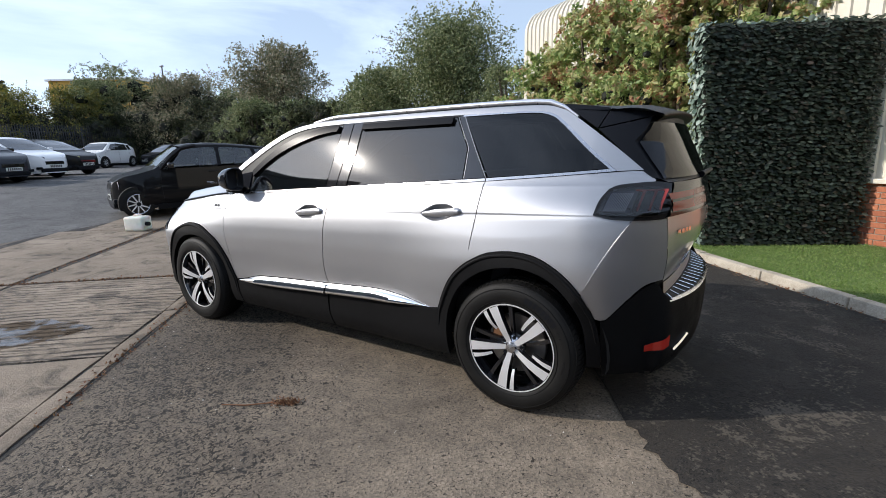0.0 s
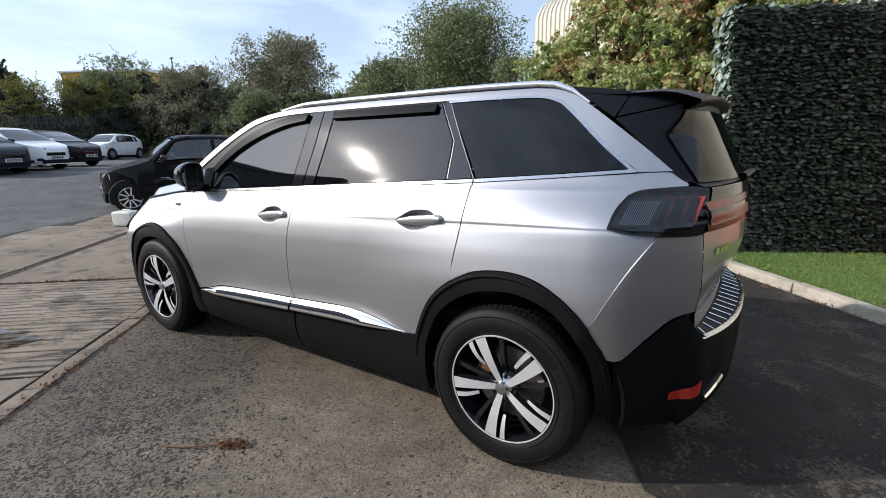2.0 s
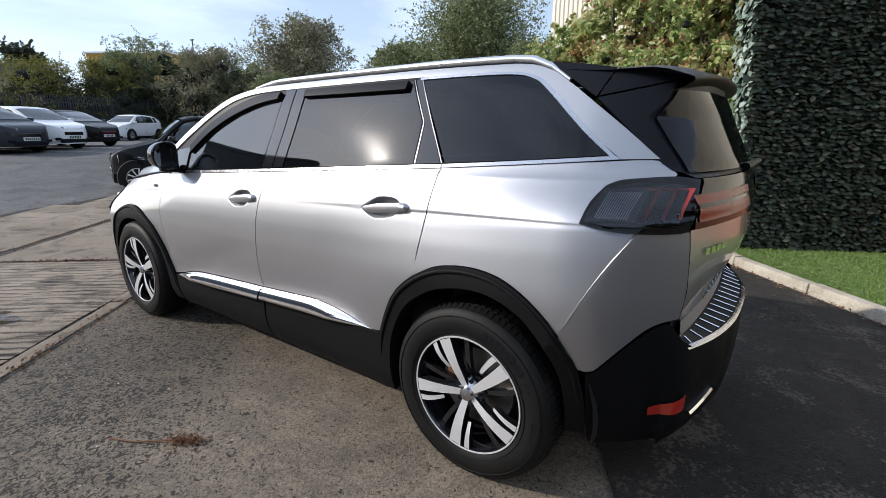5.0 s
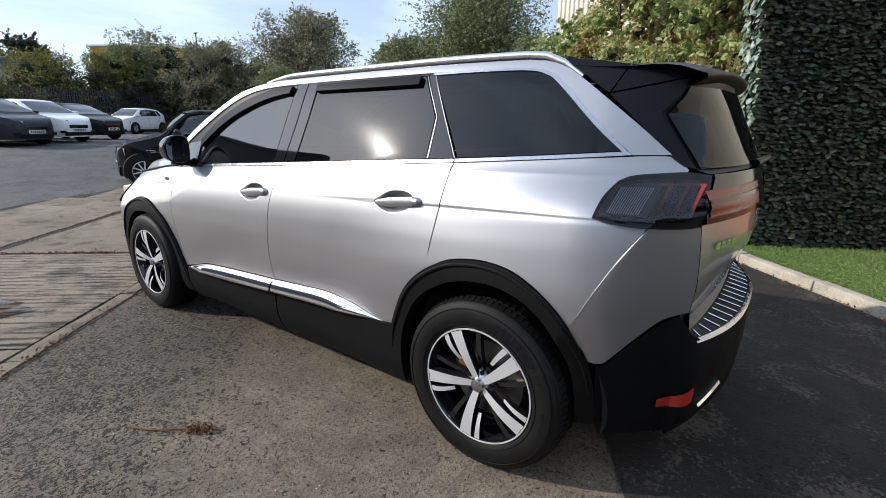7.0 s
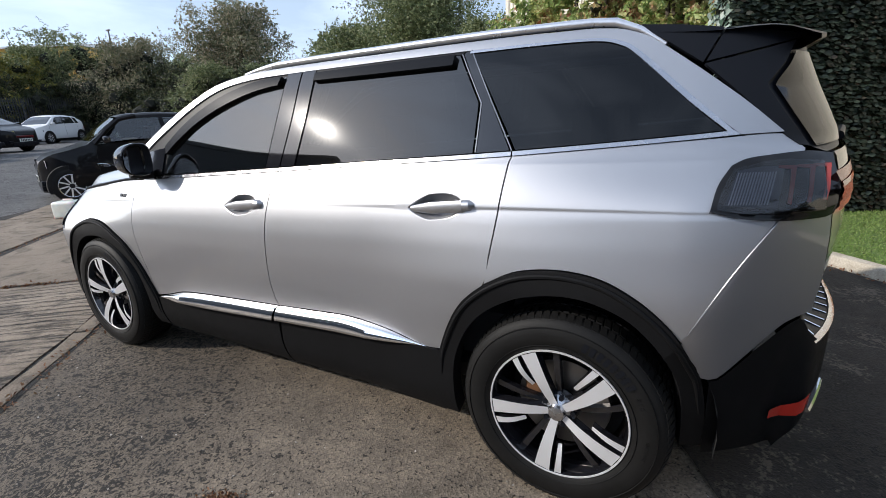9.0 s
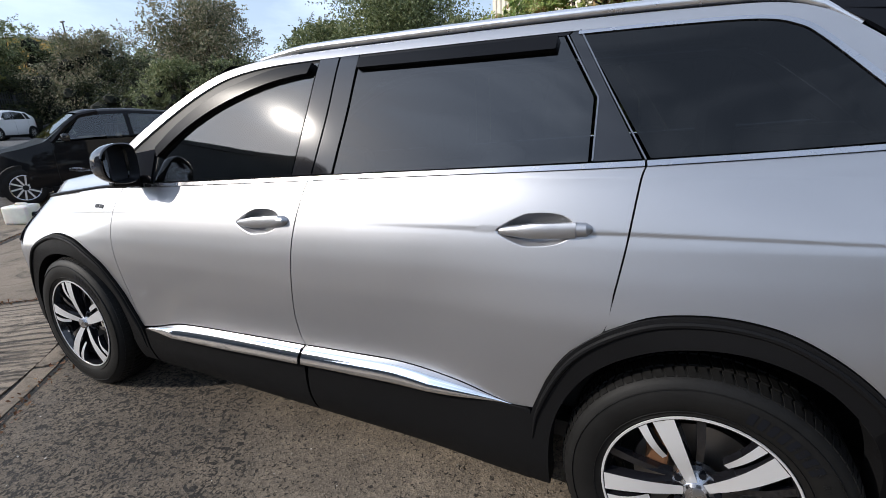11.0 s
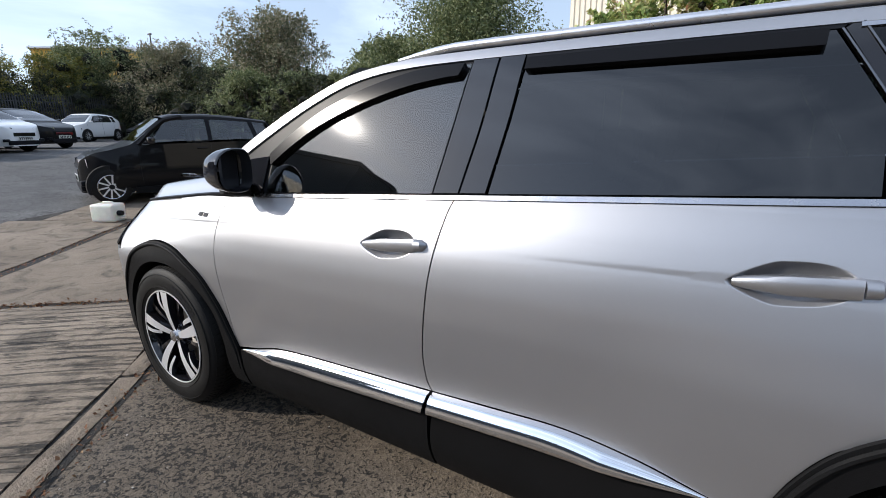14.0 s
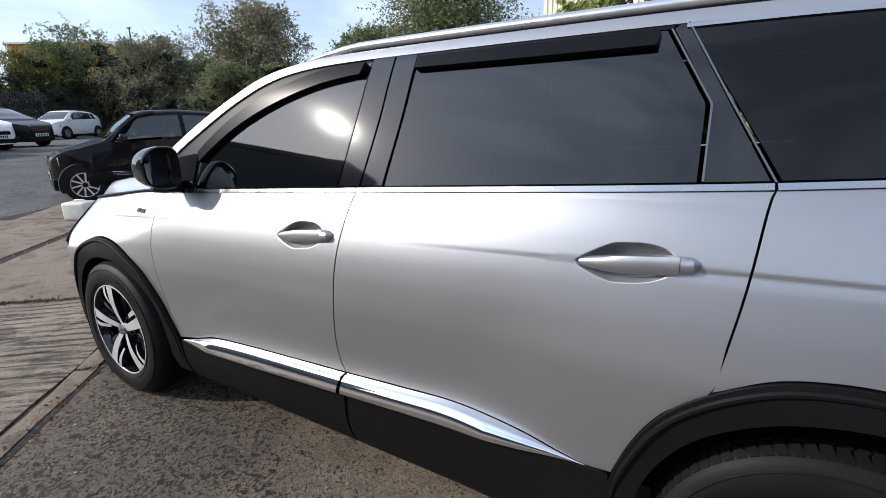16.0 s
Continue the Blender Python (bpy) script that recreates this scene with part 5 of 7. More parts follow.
for side in (-1, 1):
    bm = bmesh.new()
    tube(bm, [(float(bumper_x(side * y, 0.36)) + 0.006, side * y, 0.365 + 0.05 * ((0.545 - y) / 0.15)) for y in np.linspace(0.53, 0.39, 7)], 0.011, 6)
    part("exhaust_trim", bm, M["chrome"], car, smooth=True)

# roof spoiler
top = []
zr = float(np.interp(0.15, cx_, cz_))
hr = float(half(0.15, zr)) + 0.001
for s in np.linspace(-1, 1, 31):
    z_in = zr + 0.041 * (1 - abs(s) ** 2.4) + 0.003
    drop = 0.022 * abs(s) ** 3
    line_t = [(0.15, hr * s, z_in), (0.33, (hr - 0.012) * s, z_in - 0.016), (0.50, (hr - 0.035) * s, 1.565 - drop * 1.4), (0.648 - 0.045 * abs(s) ** 3, 0.505 * s, 1.525 - drop)]
    line_u = [(0.650 - 0.045 * abs(s) ** 3, 0.503 * s, 1.514 - drop), (0.60 - 0.04 * abs(s) ** 3, 0.495 * s, 1.490 - drop), (0.50, 0.485 * s, 1.488 - drop)]
    top.append([tuple(q) for q in spline(line_t, 12)] + [tuple(q) for q in line_u])
loft("roof_spoiler", top, M["satin_black"], car, "black roof spoiler", True)
for side in (-1, 1):
    skin("spoiler_flank", car, M["satin_black"], [(0.333, 1.450), (0.40, 1.464), (0.48, 1.482), (0.556, 1.502)], [(0.556, 1.502), (0.600, 1.512)], [(0.377, 1.543), (0.45, 1.535), (0.54, 1.520), (0.600, 1.512)], [(0.333, 1.450), (0.377, 1.543)], side, off=0.004, gap=0.0015, curved=False)
    rows = []
    for v in np.linspace(0, 1, 24):
        z = 1.212 + 0.252 * v
        rows.append([(float(gate_x(side * y, z)) + 0.0065, side * y, z) for y in np.linspace(float(gate_w(z)) * (0.86 - 0.07 * math.sin(3.1 * v)), float(gate_w(z)) * 0.975, 8)])
    loft("window_fin", rows, M["piano_black"], car, "gloss black fin beside the rear window", flip=side < 0)
bm = bmesh.new()
tube(bm, [(0.745, -0.10, 1.205), (0.775, 0.05, 1.222), (0.765, 0.20, 1.215)], [0.016, 0.011, 0.006], 8)
part("rear_wiper", bm, M["satin_black"], car, smooth=True)

# door mirrors
def door_mirror(side):
    holder = new("door_mirror")
    holder.empty_display_size = 0.05
    holder.parent = car
    tagged(holder, "gloss black door mirror")
    rows = []
    se = lambda v, k: math.copysign(abs(v) ** k, v)
    for u in np.linspace(0, 1, 13):
        x = -2.320 + 0.125 * u
        sw = max(0.10, (1 - (1 - u) ** 3.2) ** 0.5)
        line = []
        for a in np.linspace(0, 2 * math.pi, 41):
            out_, up_ = se(math.cos(a), 0.55), se(math.sin(a), 0.55)
            tall = 0.084 * (1 - 0.36 * max(0, out_) ** 1.5 * (1 if up_ > 0 else 0.75))
            line.append((x - 0.025 * out_ * (1 - 0.6 * u), side * (0.872 + 0.070 * sw * out_), 1.188 + tall * sw * up_))
        rows.append(line)
    rim = [(q[0] + 0.004, q[1] + side * (0.872 - abs(q[1])) * 0.05, 1.188 + (q[2] - 1.188) * 0.95) for q in rows[-1]]
    inner = [(q[0] - 0.055, q[1] + side * (0.872 - abs(q[1])) * 0.10, 1.188 + (q[2] - 1.188) * 0.90) for q in rows[-1]]
    loft("housing", rows + [rim], M["gloss_black"], holder, "", side < 0)
    loft("mirror_frame", [rim, inner], M["satin_black"], holder, "", side < 0)
    bm = bmesh.new()
    vs = [bm.verts.new((-2.222 + 0.38 * (abs(q[1]) - 0.872), side * (0.872 + (abs(q[1]) - 0.872) * 0.90), 1.188 + (q[2] - 1.188) * 0.90)) for q in rows[-1][:-1]]
    bm.faces.new(vs)
    part("mirror_glass", bm, M["mirror"], holder)
    bm = bmesh.new()
    tube(bm, [(-2.25, side * 0.775, 1.105), (-2.27, side * 0.82, 1.108), (-2.28, side * 0.87, 1.125)], [0.030, 0.028, 0.034], 10)
    part("mirror_arm", bm, M["plastic"], holder, smooth=True)
    bm = bmesh.new()
    tube(bm, [(-2.352 - 0.012 * math.sin(3.1 * u), side * (0.90 + 0.085 * u), 1.165 + 0.01 * u) for u in np.linspace(0, 1, 6)], [0.004, 0.007, 0.008, 0.008, 0.007, 0.004], 6)
    part("indicator", bm, M["lamp_clear"], holder, "clear indicator strip", smooth=True)
    skin("mirror_base", holder, M["gloss_black"], [belt(-2.385, 0.016), belt(-2.185, 0.016)], [belt(-2.185, 0.016), (-2.175, 1.235)], [(-2.33, 1.215), (-2.175, 1.235)], [belt(-2.385, 0.016), (-2.33, 1.215)], side, off=0.006, gap=0.0, curved=False)


door_mirror(-1)
door_mirror(1)


# door handles
def door_handle(hx, hz, side, long, lock):
    holder = new("door_handle")
    holder.empty_display_size = 0.05
    holder.parent = car
    tagged(holder, "silver pull handle set in a scooped cup")
    flush = lambda x, z: side * (float(half(hx - 0.16, z)) * 0.5 + float(half(hx + 0.16, z)) * 0.5)
    rows = []
    for u in np.linspace(0, 1, 18):
        x = hx - 0.112 + 0.214 * u
        z = hz - 0.002 + 0.020 * (u - 0.5)
        hh = 0.008 + 0.0125 * min(1.0, u / 0.45) ** 0.7
        yy = abs(flush(x, z)) - 0.004 + 0.021 * math.sin(math.pi * min(0.62, 0.05 + u * 0.75)) ** 0.7
        ring = [(1.0, -0.020), (1.0, -0.003), (0.72, 0.001), (0.0, 0.0025), (-0.72, 0.001), (-1.0, -0.003), (-1.0, -0.020)]
        rows.append([(x, side * (yy + d_), z + hh * q_) for q_, d_ in ring])
    grip = loft("grip", rows, P, holder, "", side < 0)
    grip.data.set_sharp_from_angle(angle=math.radians(50))
    bm = bmesh.new()
    ex = hx + 0.106
    tube(bm, [(ex - 0.002, flush(ex, hz) + side * 0.003, hz + 0.009), (ex + 0.020, flush(ex, hz) + side * 0.002, hz + 0.011), (ex + 0.034, flush(ex, hz) - side * 0.004, hz + 0.012)], [0.0195, 0.0185, 0.008], 16)
    part("end_cap", bm, P, holder, smooth=True)
    if lock:
        bm = bmesh.new()
        lathe(bm, [(0.0, side * 0.0005), (0.0065, side * 0.0005), (0.0085, side * -0.002), (0.0085, side * -0.01)], "Y", 18, (ex + 0.008, flush(ex, hz) + side * 0.0195, hz + 0.010))
        part("key_lock", bm, M["chrome"], holder, "round key lock", smooth=True)
    # the scooped cup
    rows = []
    for s_ in (0.02, 0.2, 0.4, 0.6, 0.75, 0.85, 0.92, 0.97, 1.0, 1.03, 1.10, 1.20, 1.34, 1.50):
        line = []
        for a in np.linspace(0, 2 * math.pi, 73):
            xl = math.cos(a)
            dz = 0.045 * max(0.3, min(1, (xl + 1.32) / 1.1)) ** 0.7 * math.copysign(math.sqrt(max(0, 1 - abs(xl) ** 2.6)), math.sin(a))
            x = hx - 0.012 + 0.110 * (0.25 + (xl - 0.25) * s_)
            z = hz + 0.10 * (x - hx) + dz * s_
            proud = 0.0016 if s_ < 1.25 else (0.0012 if s_ < 1.4 else 0.0002)
            line.append((x, side * (float(half(x, z) + scoop(x, z, hx, hz, 0.80) - scoop(x, z, hx, hz)) + proud), z))
        rows.append(line)
    cup = loft("cup", rows, P, holder, "", side < 0)
    flat = lambda x, z: float(half(x, z) + scoop(x, z, hx, hz, 0.80))
    turned_ = []
    for k_, line in enumerate(rows):
        for x, y, z in line:
            gx_, gz_ = (flat(x + 0.01, z) - flat(x - 0.01, z)) / 0.02, (flat(x, z + 0.01) - flat(x, z - 0.01)) / 0.02
            turned_.append(tuple(Vector((-gx_, side, -gz_)).normalized()) if k_ >= 9 else (0, 0, 0))
    cup.data.normals_split_custom_set_from_vertices(turned_)


for hx, hz, lock in ((*HANDLES[0], True), (*HANDLES[1], False)):
    for side in (-1, 1):
        door_handle(hx, hz, side, 0.24, lock)


# cabin
part("cabin_floor", boxed(-2.4, 0.5, -0.70, 0.70, 0.30, 0.36), M["dash"], car)
part("dashboard", boxed(-2.56, -2.05, -0.68, 0.68, 0.70, 1.135, 0.06), M["dash"], car, smooth=True)
bm = bmesh.new()
loop = [(-1.92 + 0.05 * math.sin(a), 0.36 + 0.175 * math.cos(a), 0.98 + 0.165 * math.sin(a)) for a in np.linspace(0, 2 * math.pi, 33)]
tube(bm, loop, 0.015, 8, False)
tube(bm, [(-1.93, 0.20, 0.98), (-1.95, 0.52, 0.98)], 0.02, 6)
part("steering_wheel", bm, M["dash"], car, smooth=True)
for sx, sy in ((-1.35, -0.36), (-1.35, 0.36), (-0.45, -0.40), (-0.45, 0.0), (-0.45, 0.40)):
    bm = boxed(sx - 0.26, sx + 0.26, sy - 0.24, sy + 0.24, 0.36, 0.58, 0.05)
    part("seat_cushion", bm, M["fabric"], car, smooth=True)
    bm = boxed(-0.06, 0.06, -0.24, 0.24, 0, 0.62, 0.05)
    bmesh.ops.rotate(bm, cent=(0, 0, 0), matrix=Matrix.Rotation(math.radians(16), 3, "Y"), verts=bm.verts[:])
    bmesh.ops.translate(bm, vec=(sx + 0.24, sy, 0.55), verts=bm.verts[:])
    part("seat_back", bm, M["fabric"], car, smooth=True)
    bm = boxed(sx + 0.38, sx + 0.46, sy - 0.13, sy + 0.13, 1.18, 1.34, 0.035)
    part("headrest", bm, M["fabric"], car, smooth=True)
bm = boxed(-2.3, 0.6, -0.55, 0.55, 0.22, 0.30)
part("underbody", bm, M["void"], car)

# ---- planting ----
def leaves_mesh(name, centres, normals, size, mat, rs, shape="leaf", aspect=0.5, lie=None):
    """Many small folded leaves, one island each."""
    c, n = np.asarray(centres, float), np.asarray(normals, float)
    k = len(c)
    n = n / np.maximum(np.linalg.norm(n, axis=1, keepdims=True), 1e-6)
    r = rs.normal(size=(k, 3))
    a = np.cross(n, r) if lie is None else np.array(lie) + r * 0.3
    a = a - n * (a * n).sum(1, keepdims=True)
    a /= np.maximum(np.linalg.norm(a, axis=1, keepdims=True), 1e-6)
    b = np.cross(n, a)
    s = (size * rs.uniform(0.65, 1.35, k))[:, None]
    if shape == "leaf":
        pts = [(-0.5, 0, 0), (0, 0.5 * aspect, 0.10), (0.5, 0, 0), (0, -0.5 * aspect, 0.10)]
        fs = [(0, 2, 1), (0, 3, 2)]
    else:
        pts = [(-0.5, 0, 0), (-0.15, 0.5 * aspect, 0.06), (0.18, 0.42 * aspect, 0.02), (0.5, 0, -0.10), (0.18, -0.42 * aspect, 0.02), (-0.15, -0.5 * aspect, 0.06)]
        fs = [(0, 3, 2, 1), (0, 5, 4, 3)]
    m = len(pts)
    v = np.concatenate([(c + s * (u * a + w * b + q * n))[:, None] for u, w, q in pts], 1).reshape(-1, 3)
    me = bpy.data.meshes.new(name)
    me.vertices.add(len(v))
    me.vertices.foreach_set("co", v.ravel())
    size_f = len(fs[0])
    idx = (np.arange(k)[:, None, None] * m + np.array(fs)[None]).reshape(-1)
    nf = k * len(fs)
    me.loops.add(len(idx))
    me.loops.foreach_set("vertex_index", idx.astype(np.int32))
    me.polygons.add(nf)
    me.polygons.foreach_set("loop_start", (np.arange(nf) * size_f).astype(np.int32))
    me.materials.append(mat)
    me.update(calc_edges=True)
    me.validate()
    return me


def lumps(rs, x, y, z0, top, rad, n, squat=1.0, lean=(0, 0), cone=0.0):
    """Centres and radii of the clumps that make a crown."""
    out = []
    for i in range(n):
        u = rs.uniform(0.88, 1) if i < 6 else rs.uniform(0, 1) ** 0.8
        z = z0 + (top - z0) * u
        w = rad * (math.sin(math.pi * (0.20 + 0.70 * u)) ** 0.6) * squat * (1 - cone * u)
        a, d = rs.uniform(0, 2 * math.pi), w * rs.uniform(0.15, 0.95)
        r = rad * rs.uniform(0.15, 0.40) * (1 - 0.35 * u * u)
        out.append((x + d * math.cos(a) + lean[0] * u, y + d * math.sin(a) + lean[1] * u, min(z, top - r * 0.8), r))
    return out


def crown(rs, clumps, n, spray=0.22):
    """Leaf places along many short twigs that grow outwards and up from the clumps."""
    per = 10
    k = max(1, n // per)
    w = np.array([q[3] ** 2 for q in clumps])
    q = np.array(clumps)[rs.choice(len(clumps), k, p=w / w.sum())]
    d = rs.normal(size=(k, 3)) + (0, 0, 0.25)
    d /= np.linalg.norm(d, axis=1, keepdims=True)
    base = q[:, :3] + d * (q[:, 3] * rs.uniform(0.35, 0.80, k))[:, None]
    way = d * 0.9 + rs.normal(size=(k, 3)) * 0.40 + (0, 0, 0.30)
    way /= np.linalg.norm(way, axis=1, keepdims=True)
    long = q[:, 3] * (0.30 + spray * rs.uniform(0, 1, k) + 0.9 * spray * rs.uniform(0, 1, k) ** 5)
    s_ = np.linspace(0.05, 1, per)[None, :, None]
    c = base[:, None] + way[:, None] * long[:, None, None] * s_
    c = c + rs.normal(size=(k, per, 3)) * (0.11 * q[:, 3] * 0.9)[:, None, None] * (1.1 - 0.6 * s_)
    c[..., 2] -= 0.22 * long[:, None] * s_[..., 0] ** 2
    nm = rs.normal(size=(k, per, 3)) * 0.75 + way[:, None] * 0.35 + (0, 0, 0.45)
    return c.reshape(-1, 3), nm.reshape(-1, 3)


def shoots(rs, clumps, n, long):
    """Leaf places along thin shoots that stand out of the crown."""
    c, nm = [], []
    for i in range(n):
        q = clumps[rs.randint(len(clumps))]
        d = rs.normal(size=3) * (0.6, 0.6, 0.35) + (0, 0, 0.75)
        d /= np.linalg.norm(d)
        l_ = long * rs.uniform(0.4, 1.0)
        for s_ in np.linspace(0, 1, 16):
            c.append(np.array(q[:3]) + d * (q[3] * 0.85 + l_ * s_) + rs.normal(size=3) * 0.09 * (1 - 0.7 * s_) * min(1.0, long) + (0, 0, -0.25 * l_ * s_ * s_))
            nm.append(rs.normal(size=3) + d * 0.4)
    return np.array(c), np.array(nm)


# Dark balls inside the clumps, put there as the crown's inner shade.
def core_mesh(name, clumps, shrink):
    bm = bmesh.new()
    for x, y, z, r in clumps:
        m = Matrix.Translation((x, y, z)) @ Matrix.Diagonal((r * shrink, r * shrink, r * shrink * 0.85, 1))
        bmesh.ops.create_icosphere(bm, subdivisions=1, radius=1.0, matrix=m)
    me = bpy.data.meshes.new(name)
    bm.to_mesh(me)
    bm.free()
    me.materials.append(M["shade_core"])
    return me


def bush(name, label, x, y, top, rad, mat, n, size, seed, clumps=26, z0=0.1, shrink=0.5, squat=1.0, category="bush", group="overgrown hedge"):
    rs = np.random.RandomState(seed)
    g = float(ground_z(x, y))
    t_ = thing(name, label, category, group=group)
    cl_ = lumps(rs, x, y, g + z0, top, rad, int(clumps * 1.5), squat)
    c, nm = crown(rs, cl_, int(n * 1.9))
    c2, nm2 = shoots(rs, cl_, 70, rad * 0.30)
    c, nm = np.vstack([c, c2]), np.vstack([nm, nm2])
    size = size * 0.70
    keep = c[:, 2] > g - 0.02
    part("foliage", leaves_mesh("foliage", c[keep], nm[keep], size, mat, rs), mat, t_)
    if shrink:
        tagged(part("inner_wood", core_mesh("inner_wood", [q for q in cl_[6:] if q[2] < g + (top - g) * 0.8], shrink), M["shade_core"], t_), kind="stuff")
    bm = bmesh.new()
    for i in range(5):
        a = rs.uniform(0, 6.28)
        e = cl_[i]
        tube(bm, [(x + 0.15 * math.cos(a), y + 0.15 * math.sin(a), g - 0.1), ((x + e[0]) / 2, (y + e[1]) / 2, (g + e[2]) / 2), (e[0], e[1], e[2])], [0.07, 0.05, 0.02], 5)
    part("stem", bm, M["bark"], t_, smooth=True)
    return t_


def tree(label, x, y, top, rad, mat, n, size, seed, z0, clumps=40, trunk=0.16, shrink=0.55, squat=1.0, cone=0.0):
    rs = np.random.RandomState(seed)
    g = float(ground_z(x, y))
    t_ = thing("tree", label, "tree", group="trees behind the yard")
    cl_ = lumps(rs, x, y, z0, top, rad, clumps, squat, cone=cone)
    c, nm = crown(rs, cl_, n, 0.35)
    c2, nm2 = shoots(rs, cl_, n // 180, rad * 0.28)
    c, nm = np.vstack([c, c2]), np.vstack([nm, nm2])
    n = len(c)
    inner = (rs.uniform(0, 1, n) < 0.35) & (np.arange(n) < n - len(c2))
    mids = np.array(cl_)[rs.randint(0, len(cl_), n)][:, :3]
    c = np.where(inner[:, None], mids + (c - mids) * 0.75, c)
    part("crown", leaves_mesh("crown", c, nm, size, mat, rs), mat, t_)
    if shrink:
        tagged(part("inner_wood", core_mesh("inner_wood", cl_, shrink), M["shade_core"], t_), kind="stuff")
    bm = bmesh.new()
    fork = (x + 0.1, y, g + (top - g) * 0.35)
    tube(bm, [(x, y, g - 0.2), (x + 0.05, y, g + (top - g) * 0.18), fork], [trunk, trunk * 0.85, trunk * 0.65], 8)
    for i in range(14):
        e = cl_[i]
        mid = ((fork[0] + e[0]) / 2 + rs.uniform(-0.2, 0.2), (fork[1] + e[1]) / 2, (fork[2] + e[2]) / 2 + 0.2)
        tube(bm, [fork, mid, e[:3]], [trunk * 0.5, trunk * 0.3, 0.02], 5)
    part("trunk", bm, M["bark"], t_, smooth=True)
    return t_


hedge_label = "tall overgrown dark green hedge bush along the yard"
bush("hedge_bush", "overgrown hedge bush with yellowing leaf tips", -44.8, 10.2, 6.2, 3.9, M["leaf_yellow"], 10000, 0.20, 11, 26)
bush("hedge_bush", "overgrown hedge bush with yellowing leaf tips", -44.0, 5.0, 6.0, 3.9, M["leaf_yellow"], 9000, 0.20, 12, 26)
bush("hedge_bush", hedge_label, -45.6, 14.2, 6.6, 3.6, M["leaf_yellow"], 9000, 0.20, 13, 26)
bush("hedge_bush", hedge_label, -48.0, 18.1, 9.0, 4.9, M["leaf_olive"], 16000, 0.22, 14, 34)
bush("hedge_bush", hedge_label, -44.0, 20.0, 6.6, 3.8, M["leaf_dark"], 10000, 0.20, 15, 28)
bush("hedge_bush", "overgrown hedge bush with brown seed heads", -39.9, 20.9, 7.9, 4.1, M["leaf_brown"], 14000, 0.20, 16, 32)
bush("hedge_bush", hedge_label, -35.8, 20.6, 5.6, 3.0, M["leaf_dark"], 9000, 0.19, 17, 26)
bush("hedge_bush", hedge_label, -32.7, 19.9, 5.0, 2.9, M["leaf_dark"], 9000, 0.18, 18, 26)
bush("hedge_bush", hedge_label, -29.2, 18.6, 4.6, 2.7, M["leaf_dark"], 9000, 0.17, 19, 26)
bush("hedge_bush", "leafy green bush under a taller tree", -25.9, 16.9, 4.5, 2.6, M["leaf_olive"], 11000, 0.16, 20, 28)
bush("hedge_bush", "leafy green bush under a taller tree", -21.8, 17.0, 4.2, 2.6, M["leaf_olive"], 11000, 0.15, 21, 28)
bush("hedge_bush", hedge_label, -18.8, 16.4, 3.9, 2.3, M["leaf_dark"], 9000, 0.14, 22, 26)
bush("hedge_bush", hedge_label, -16.2, 15.7, 4.2, 2.0, M["leaf_olive"], 10000, 0.13, 23, 26)
bush("hedge_bush", hedge_label, -13.6, 14.4, 4.6, 2.0, M["leaf_olive"], 11000, 0.13, 24, 28)
bush("hedge_bush", hedge_label, -6.0, 12.0, 3.9, 1.7, M["leaf_olive"], 9000, 0.11, 25, 26)
bush("hedge_bush", hedge_label, -46.5, 16.4, 7.6, 3.4, M["leaf_olive"], 10000, 0.2, 26, 26)
bush("hedge_bush", hedge_label, -44.5, 22.5, 7.9, 3.6, M["leaf_olive"], 10000, 0.2, 27, 26)
bush("hedge_bush", hedge_label, -36.6, 22.6, 6.6, 3.0, M["leaf_olive"], 9000, 0.19, 28, 26)
# low thickets whose dark leaf colour paints the shade at the hedge's foot
low_label = "dense low thicket of green leaves behind the fence, darkened for shade"
for i in range(8):
    bush("hedge_bush", low_label, -45.6 + 0.35 * i, 3.2 + 2.3 * i, 4.7 + 0.5 * math.sin(i * 2.1), 2.7, M["leaf_dark"], 6000, 0.19, 70 + i, 24, shrink=0.8)
for i in range(6):
    bush("hedge_bush", low_label, -41.5 + 4.1 * i, 18.9 - 0.45 * i, 3.6 + 0.5 * math.sin(i * 1.7), 2.6, M["leaf_dark"], 6000, 0.17, 80 + i, 24, shrink=0.8)
tree("tall rounded tree with browning autumn leaves", -27.2, 19.7, 8.2, 3.4, M["leaf_brown"], 34000, 0.150, 31, 3.2, 70, 0.22, 0.0)
tree("broad olive-green tree with dense small leaves", -9.9, 14.7, 6.2, 4.3, M["leaf_olive"], 76000, 0.100, 32, 1.0, 150, 0.18, 0.0, cone=0.48)
tree("broad olive-green tree with dense small leaves", -12.6, 13.9, 4.7, 2.4, M["leaf_olive"], 30000, 0.10, 33, 1.0, 60, 0.14, 0.0, cone=0.3)
tree("dark green tree far off", -82.0, 12.0, 11.5, 6.5, M["leaf_dark"], 9000, 0.42, 34, 3.0, 40, 0.3, 0.7)
tree("dark green tree far off", -92.0, 20.0, 13.0, 6.0, M["leaf_dark"], 9000, 0.42, 35, 3.0, 40, 0.3, 0.7)

# out of view: added so that the car's rear corner reflects something dark
for hx_, hy_, sd in ((13.0, -3.4, 51), (14.0, 0.2, 52), (12.5, -7.0, 53)):
    bush("unseen_bush", "unseen bush added to darken the reflection in the car's rear corner", hx_, hy_, 6.4, 3.2, M["leaf_dark"], 8000, 0.18, sd, 30, shrink=0.7)

